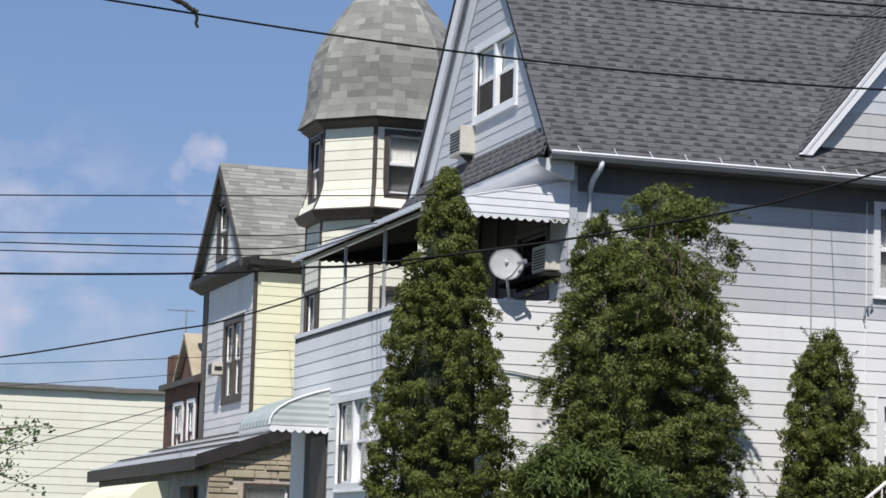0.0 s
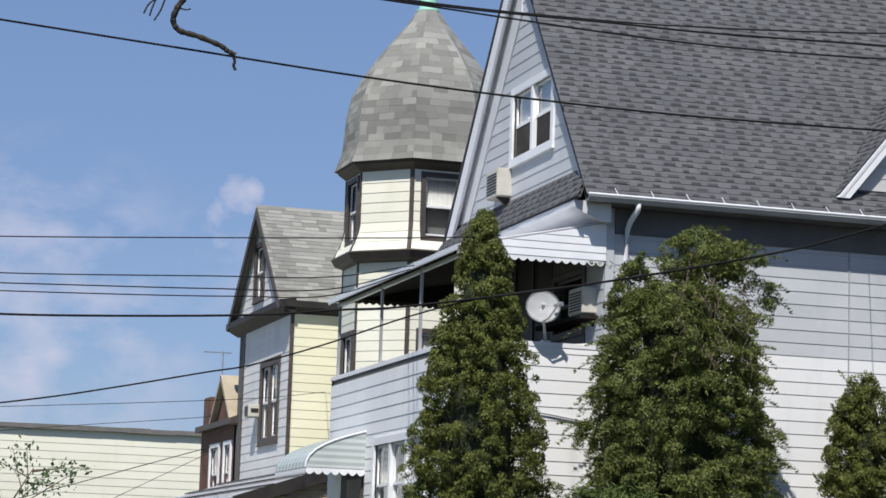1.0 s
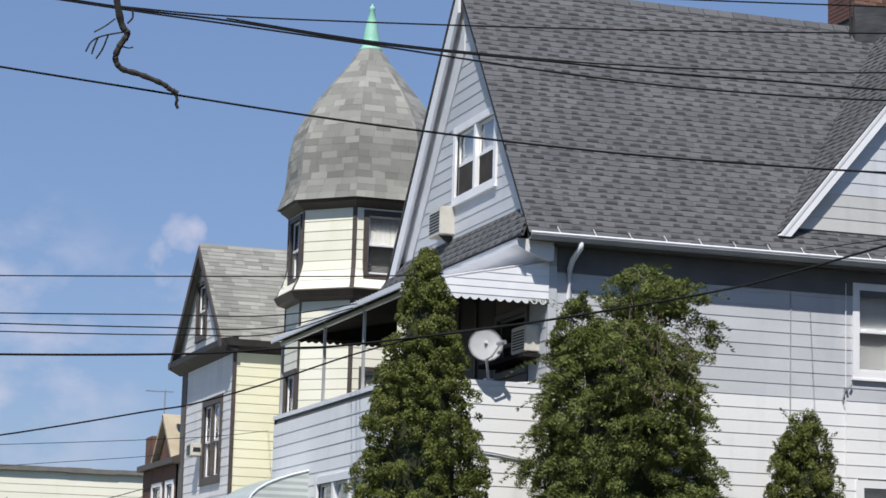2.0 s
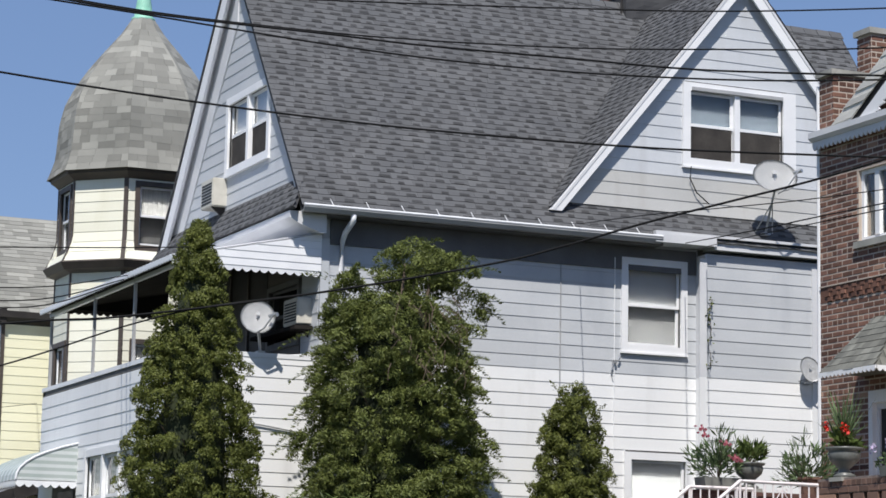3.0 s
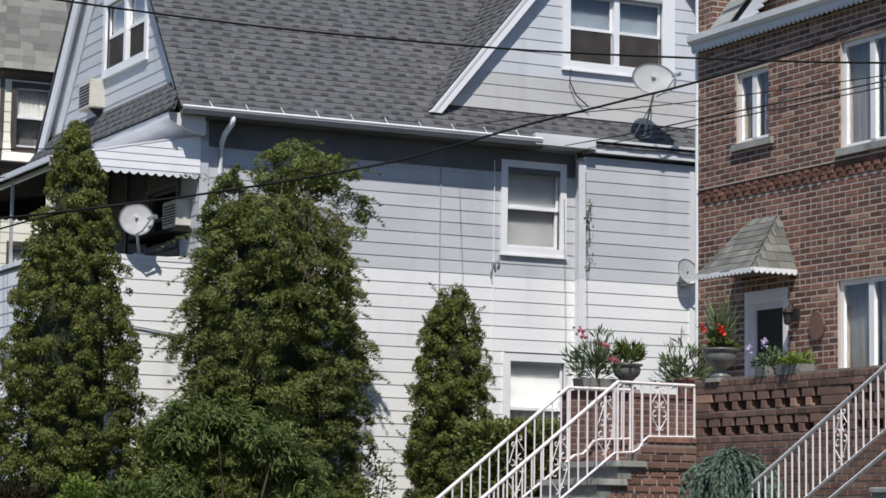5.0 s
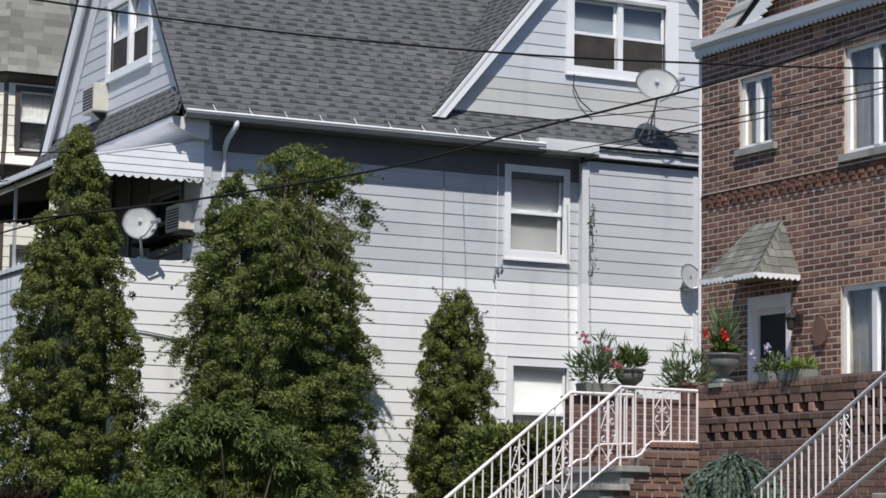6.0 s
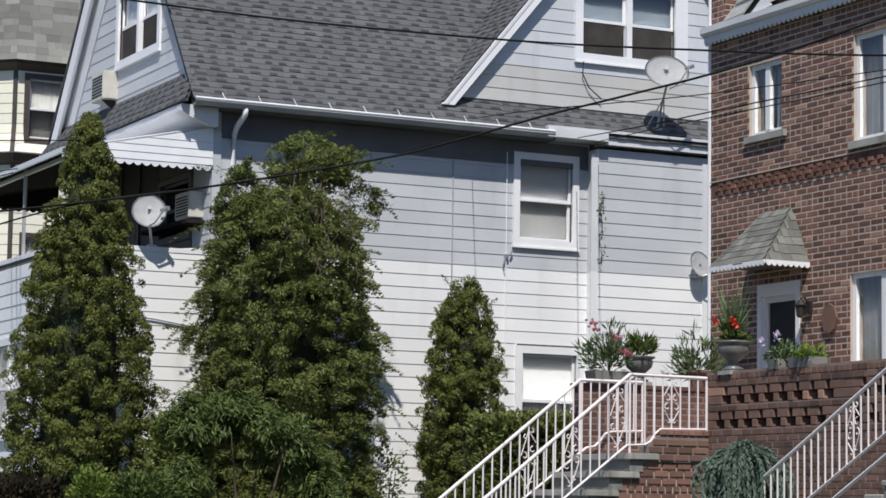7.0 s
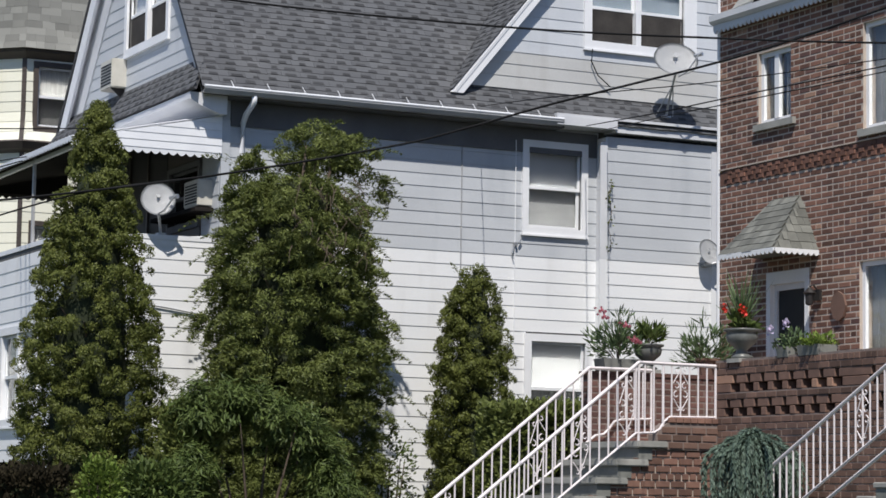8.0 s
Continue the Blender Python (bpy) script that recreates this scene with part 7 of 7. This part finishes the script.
for name, at, seed in (("oleander", (15.50, 26.28, 3.56), 84), ("oleander", (16.85, 26.28, 3.50), 86)):
    planting(name, "tall grey-green oleander bush with pink flowers" if seed == 84 else "tall grey-green oleander beside the wall", at, (0.42, 0.30, 0.58), 84, OLEANDER, seed, 0.15, 0.026, 0.5, (PINK_PETAL, [(15.55, 26.0, 3.72), (15.60, 26.02, 3.70), (15.16, 26.1, 4.0), (15.12, 26.1, 4.08), (15.42, 26.0, 3.90)]) if seed == 84 else None)
pot = thing("planter_box", "grey stone planter on the landing wall", "planter")
bm = bmesh.new()
prism(bm, [(15.25, 26.16, 3.335), (15.72, 26.16, 3.335), (15.76, 26.14, 3.50), (15.21, 26.14, 3.50)], (0, 0.26, 0))
bmesh.ops.recalc_face_normals(bm, faces=bm.faces)
part("box_body", bm, DARK_STONE, pot)
pot = thing("flower_pot", "brown clay pot beside the house corner", "pot")
bm = bmesh.new()
lathe(bm, [(0.11, 3.335), (0.15, 3.52), (0.17, 3.53), (0.17, 3.56), (0.12, 3.55)], (16.85, 26.28, 0), 16)
bmesh.ops.recalc_face_normals(bm, faces=bm.faces)
part("pot_body", bm, DARK_BRICK, pot)
planting("potted_flower", "small plant with pale lilac flowers", (16.12, 23.3, 3.50), (0.17, 0.17, 0.24), 40, OLEANDER, 88, 0.08, 0.035, 0.5, (surface("lilac_petal", (0.5, 0.42, 0.6), (0.62, 0.55, 0.7), 4, 0.6, 0, 20), [(15.95, 23.48, 3.72), (15.98, 23.20, 3.78)]))
planting("sedum", "low yellow-green plant in a stone trough", (16.12, 22.78, 3.53), (0.24, 0.24, 0.10), 50, LIME_LEAF, 89, 0.06, 0.04, 0.5)
for at, w in (((16.12, 23.3), 0.11), ((16.12, 22.78), 0.20)):
    tr = thing("stone_trough", "pale grey stone trough on the parapet", "planter")
    bm = bmesh.new()
    prism(bm, [(at[0] - 0.13, at[1] - w, 3.41), (at[0] + 0.13, at[1] - w, 3.41), (at[0] + 0.15, at[1] - w, 3.53), (at[0] - 0.15, at[1] - w, 3.53)], (0, 2 * w, 0))
    bmesh.ops.recalc_face_normals(bm, faces=bm.faces)
    part("trough_body", bm, DARK_STONE, tr)


# ---- satellite dishes ----
def dish(label, at, aim, size, foot, tall=1.05, tripod=True):
    """A shallow oval dish with its feed arm, bracket and mast."""
    ob = thing("satellite_dish", label, "satellite dish", "satellite dishes on the house")
    aim = Vector(aim).normalized()
    at, foot = Vector(at), Vector(foot)
    right = aim.cross(Z).normalized()
    upv = right.cross(aim)
    bm = bmesh.new()
    rings = []
    for i in range(7):
        r = size * i / 6
        depth = -0.16 * size * (1 - (i / 6) ** 2)
        rings.append([bm.verts.new(at + aim * depth + right * r * math.cos(k * math.tau / 28) + upv * r * tall * math.sin(k * math.tau / 28)) for k in range(28)] if i else [bm.verts.new(at + aim * depth)])
    for k in range(28):
        bm.faces.new((rings[0][0], rings[1][k], rings[1][(k + 1) % 28]))
    for a, b in zip(rings[1:], rings[2:]):
        for k in range(28):
            bm.faces.new((a[k], b[k], b[(k + 1) % 28], a[(k + 1) % 28]))
    bmesh.ops.solidify(bm, geom=list(bm.faces), thickness=0.012)
    bmesh.ops.recalc_face_normals(bm, faces=bm.faces)
    part("reflector", bm, DISH_GREY, ob, smooth=True)
    feed = at + aim * size * 0.75 - upv * size * 0.20 - right * size * 0.85
    bm = bmesh.new()
    tube(bm, [at - upv * size * 0.95, at - upv * size * 0.9 + aim * size * 0.3 - right * size * 0.3, feed], 0.014, 6)
    part("feed_arm", bm, STEEL, ob)
    bm = bmesh.new()
    tube(bm, [feed - right * 0.05, feed - aim * 0.10 + right * 0.06 + upv * 0.02], [0.035, 0.028], 10)
    part("feed_horn", bm, STEEL, ob)
    bm = bmesh.new()
    back = at - aim * size * 0.25 - upv * size * 0.5
    tube(bm, [foot, foot.lerp(back, 0.5) + Vector((0, 0, 0.04)), back, at - aim * size * 0.15], 0.02, 8)
    part("mast", bm, STEEL, ob)
    bm = bmesh.new()
    box(bm, (foot.x - 0.06, foot.y - 0.06, foot.z - 0.03), (foot.x + 0.06, foot.y + 0.06, foot.z + 0.01))
    for s in (-1, 1) if tripod else ():
        tube(bm, [foot.lerp(back, 0.7), foot + Vector((s * 0.16, 0.05, 0.02))], 0.010, 6)
    part("bracket", bm, STEEL, ob)
    # grey mark as a plain bar
    for q in (-0.10,):
        bm = bmesh.new()
        c = at + upv * size * 0.12 + right * size * q + aim * 0.006
        prism(bm, [c, c + right * size * 0.2, c + right * size * 0.2 + upv * size * 0.2, c + upv * size * 0.16], aim * 0.002)
        bmesh.ops.recalc_face_normals(bm, faces=bm.faces)
        part("mark", bm, GUTTER, ob)
    return ob


dish("pale grey satellite dish on the balcony parapet", (11.68, 33.25, 6.05), (-0.28, -1, 0.42), 0.265, (11.82, 33.5, 5.56), tripod=False)
dish("pale grey satellite dish on the dormer's lower roof", (20.36, 32.72, 8.91), (-0.30, -1, 0.5), 0.375, (20.42, 33.12, 8.02), tall=0.86)
dish("pale grey satellite dish on the side wall", (21.20, 32.99, 5.80), (0.15, -1, 0.30), 0.22, (21.2, 33.14, 5.60))

# ---- window air conditioners ----


def air_conditioner(label, lo, hi, out, bracket=True, vent=True):
    ob = thing("air_conditioner", label, "air conditioner", "window air conditioners")
    bm = bmesh.new()
    box(bm, lo, hi)
    bmesh.ops.bevel(bm, geom=list(bm.edges), offset=0.015, segments=2, affect="EDGES")
    part("case", bm, PLASTIC, ob)
    for k in range(7):
        bm = bmesh.new()
        z = lo[2] + (hi[2] - lo[2]) * (0.12 + 0.76 * k / 7)
        t = (hi[2] - lo[2]) * 0.06
        box(bm, (lo[0] - 0.006, lo[1] + 0.05, z), (lo[0] + 0.004, lo[1] + (hi[1] - lo[1]) * 0.9, z + t))
        part("grille_slat", bm, BLACK, ob)
    if vent:
        bm = bmesh.new()
        box(bm, (lo[0] + 0.06, lo[1] - 0.006, lo[2] + 0.1), (hi[0] - 0.08, lo[1] + 0.004, hi[2] - 0.1))
        part("side_vent", bm, BLACK, ob)
    if bracket:
        bm = bmesh.new()
        prism(bm, [(lo[0] + 0.02, lo[1] + 0.1, lo[2]), (hi[0], lo[1] + 0.1, lo[2]), (hi[0], lo[1] + 0.1, lo[2] - 0.22)], (0, 0.04, 0))
        bmesh.ops.recalc_face_normals(bm, faces=bm.faces)
        part("bracket", bm, DARK, ob)
    return ob


air_conditioner("beige window air conditioner below the gable window", (12.16, 37.08, 8.36), (12.44, 37.70, 8.84), -X, vent=False)
air_conditioner("beige window air conditioner over the balcony", (12.48, 33.73, 6.06), (12.74, 34.35, 6.47), -X, vent=False)
# the shelf's dark colour is the balcony shade painted on
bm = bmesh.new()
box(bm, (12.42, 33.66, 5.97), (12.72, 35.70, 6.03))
tagged(link_mesh("wall_shelf", bm, AWNING_SHADE), "board shelf under the balcony air conditioner, its shade painted dark", "shelf")
air_conditioner("white window air conditioner on the gabled house", (11.82, 54.15, 5.72), (12.14, 54.6, 6.02), -X, False)

# vine on the corner board
rs = np.random.RandomState(15)
vine = thing("climbing_vine", "dark climbing vine on the corner board", "vine")
bm = bmesh.new()
line = [(19.36 + 0.03 * math.sin(k * 1.3), BAY_Y - 0.06, 5.75 + 0.1 * k) for k in range(12)]
tube(bm, line, 0.006, 4)
part("stem", bm, BARK, vine)
pts = [line[k] for k in (0, 1, 4, 5, 7, 8, 8, 9, 9, 10, 10, 11)]
blades("leaves", pts, [(0, -1, 0)] * len(pts), 5, 0.05, 0.035, 0.03, CEDAR_DEEP, vine, 17)

# cable hanging under the dormer window
bm = bmesh.new()
tube(bm, [(19.12, DY - 0.06, 9.05), (19.10, DY - 0.06, 8.85), (19.22, DY - 0.07, 8.62), (19.45, DY - 0.08, 8.45)], 0.010, 6)
tagged(link_mesh("hanging_cable", bm, CABLE), "thin grey cable hanging below the dormer window", "cable")


# ---- overhead cables and the branch on them ----
def sky_point(az, el, dist):
    a, e = radians(az), radians(el)
    return Vector((0, 0, EYE)) + dist * Vector((math.sin(a) * math.cos(e), math.cos(a) * math.cos(e), math.sin(e)))


def spline(pts, n=10):
    """A smooth line through points (Catmull-Rom)."""
    p = [pts[0] * 2 - pts[1], *pts, pts[-1] * 2 - pts[-2]]
    out = []
    for a, b, c, d in zip(p, p[1:], p[2:], p[3:]):
        for i in range(n):
            t = i / n
            out.append(0.5 * (2 * b + (c - a) * t + (2 * a - 5 * b + 4 * c - d) * t * t + (3 * b - a - 3 * c + d) * t ** 3))
    return out + [pts[-1]]


def cable(label, angles, dist, r, start=None, end=None):
    bm = bmesh.new()
    line = [sky_point(a, e, dist) for a, e in angles]
    line = ([Vector(start)] if start else []) + line + ([Vector(end)] if end else [])
    tube(bm, spline(line), r, 6)
    return tagged(link_mesh("overhead_cable", bm, CABLE), label, "cable", "overhead cables along the street")


cable("taut black cable that a dead branch lies on", [(4.5, 13.40), (10.09, 12.92), (14.21, 12.49), (17.69, 12.15), (20.96, 11.85), (23.97, 11.61), (28.65, 11.29), (33.0, 11.085), (36.42, 10.94), (40.0, 10.85)], 18, 0.0085)
cable("thick black overhead cable", [(3.0, 15.3), (9.97, 14.79), (12.72, 14.61), (16.63, 14.20), (20.90, 13.89), (23.25, 13.68), (26.73, 13.43), (29.34, 13.20), (31.5, 13.08), (36.43, 12.86), (40.0, 12.75)], 18.6, 0.0085)
cable("black overhead cable below a thicker one", [(3.0, 15.25), (9.97, 14.75), (12.73, 14.53), (16.63, 14.15), (18.18, 13.97), (20.91, 13.64), (23.25, 13.39), (25.35, 13.21), (27.65, 13.05), (30.6, 12.91), (32.96, 12.86), (36.4, 12.84), (40.0, 12.8)], 18.3, 0.0075)
cable("thin black cable parting from a thicker one", [(12.72, 14.66), (16.63, 14.24), (20.90, 13.93), (23.00, 13.82), (24.64, 13.75), (27.42, 13.66), (30.5, 13.63), (34.0, 13.60), (40.0, 13.7)], 18.7, 0.0065)
cable("thin black overhead cable near the ridge", [(9.97, 14.80), (12.44, 14.72), (15.77, 14.72), (20.88, 14.70), (26.71, 14.62), (31.77, 14.53), (40.0, 14.5)], 19, 0.0065)
cable("thin cable slung high over the roof", [(18.0, 15.7), (22.77, 15.47), (27.87, 15.25), (31.77, 15.08), (40.0, 14.9)], 19.4, 0.0065)
cable("thin grey cable before the turret", [(4.0, 8.10), (7.09, 8.21), (14.4, 8.53), (17.09, 8.64)], 31, 0.0085, end=(12.20, 36.9, 7.66))
cable("thin grey cable running to the awning", [(4.0, 7.25), (7.13, 7.33), (11.16, 7.48), (14.16, 7.58)], 31, 0.0085, end=(10.36, 35.7, 6.88))
cable("thin grey cable just below another", [(4.0, 7.0), (7.14, 7.09), (11.2, 7.18), (14.18, 7.29)], 31.3, 0.009, end=(10.36, 35.9, 6.84))
cable("thin grey cable above the twisted one", [(4.0, 6.83), (7.15, 6.90), (10.23, 6.97), (12.06, 7.03), (14.2, 7.14)], 31.5, 0.0085, end=(10.36, 36.2, 6.82))
cable("thin grey cable over the lower roof", [(28.67, 9.65), (30.63, 9.84), (33.0, 10.07), (37.48, 10.62), (41.0, 11.1)], 22.8, 0.0055, start=(16.9, 32.98, 7.86))
cable("thick twisted black service cable", [(4.0, 6.32), (7.18, 6.35), (12.02, 6.57), (14.47, 6.80), (16.14, 6.95), (20.56, 7.62), (24.93, 8.43), (26.77, 8.90), (28.84, 9.50), (30.91, 10.02), (33.03, 10.55), (35.62, 11.32), (40.0, 12.8)], 22, 0.0115)
cable("sagging black cable rising to the service line", [(4.0, 3.85), (7.29, 4.37), (9.26, 4.75), (11.26, 5.17), (12.34, 5.39), (14.09, 5.95), (16.18, 6.72), (18.0, 7.22), (20.56, 7.62)], 22, 0.0085)
cable("black service cable from the box eave", [(31.4, 9.3), (33.03, 9.64), (37.47, 10.49), (41.0, 11.2)], 22.6, 0.007, start=(18.8, 32.93, 7.70))
cable("thin black service cable from the box eave", [(32.0, 9.3), (33.03, 9.50), (37.47, 10.35), (41.0, 11.0)], 22.9, 0.006, start=(19.2, 32.93, 7.68))
cable("thin cable across the pale building", [(5.5, 1.55), (7.92, 2.28), (11.21, 3.31)], 44, 0.008, end=(12.1, 60.9, 5.3))
cable("very thin cable across the pale building", [(6.5, 0.7), (8.61, 1.77), (11.22, 3.14)], 44.3, 0.005, end=(12.1, 60.95, 5.1))
cable("faint thin cable against the sky", [(4.0, 3.98), (7.3, 4.2), (12.24, 4.57)], 42, 0.006, end=(12.95, 51.35, 6.15))
cable("faint cable above the pale roof", [(5.0, 3.40), (8.11, 3.76), (11.31, 4.1)], 46, 0.006, end=(12.2, 60.5, 6.2))

branch = thing("fallen_branch", "crooked bare brown branch caught on the cable", "branch")
bm = bmesh.new()
line = spline([sky_point(a, e, 17.95) for a, e in ((9.6, 16.6), (9.9, 15.4), (10.15, 14.4), (10.31, 14.16), (10.14, 13.86), (10.05, 13.56), (10.21, 13.32), (10.66, 13.21), (11.22, 13.02), (11.41, 12.90), (11.62, 12.81))], 5)
tube(bm, line, [0.028 - 0.010 * i / len(line) + 0.003 * math.sin(i * 2.3) for i in range(len(line))], 8)
part("limb", bm, BRANCH_BARK, branch)
for twig, r in ((((11.5, 12.86), (11.60, 12.68), (11.58, 12.56), (11.63, 12.44)), 0.012), (((10.24, 14.2), (9.71, 14.07), (9.45, 13.92), (9.32, 13.67)), 0.007), (((9.85, 14.11), (9.73, 13.77), (9.58, 13.52)), 0.007), (((9.6, 14.02), (9.52, 13.8), (9.47, 13.62)), 0.007), (((10.0, 14.5), (9.75, 14.3), (9.5, 14.15)), 0.006), (((10.14, 13.86), (10.35, 13.82), (10.47, 13.85)), 0.006), (((10.3, 14.4), (10.42, 14.55), (10.4, 14.75)), 0.008)):
    bm = bmesh.new()
    tube(bm, spline([sky_point(a, e, 17.95) for a, e in twig], 4), r, 5)
    part("twig", bm, BRANCH_BARK, branch)
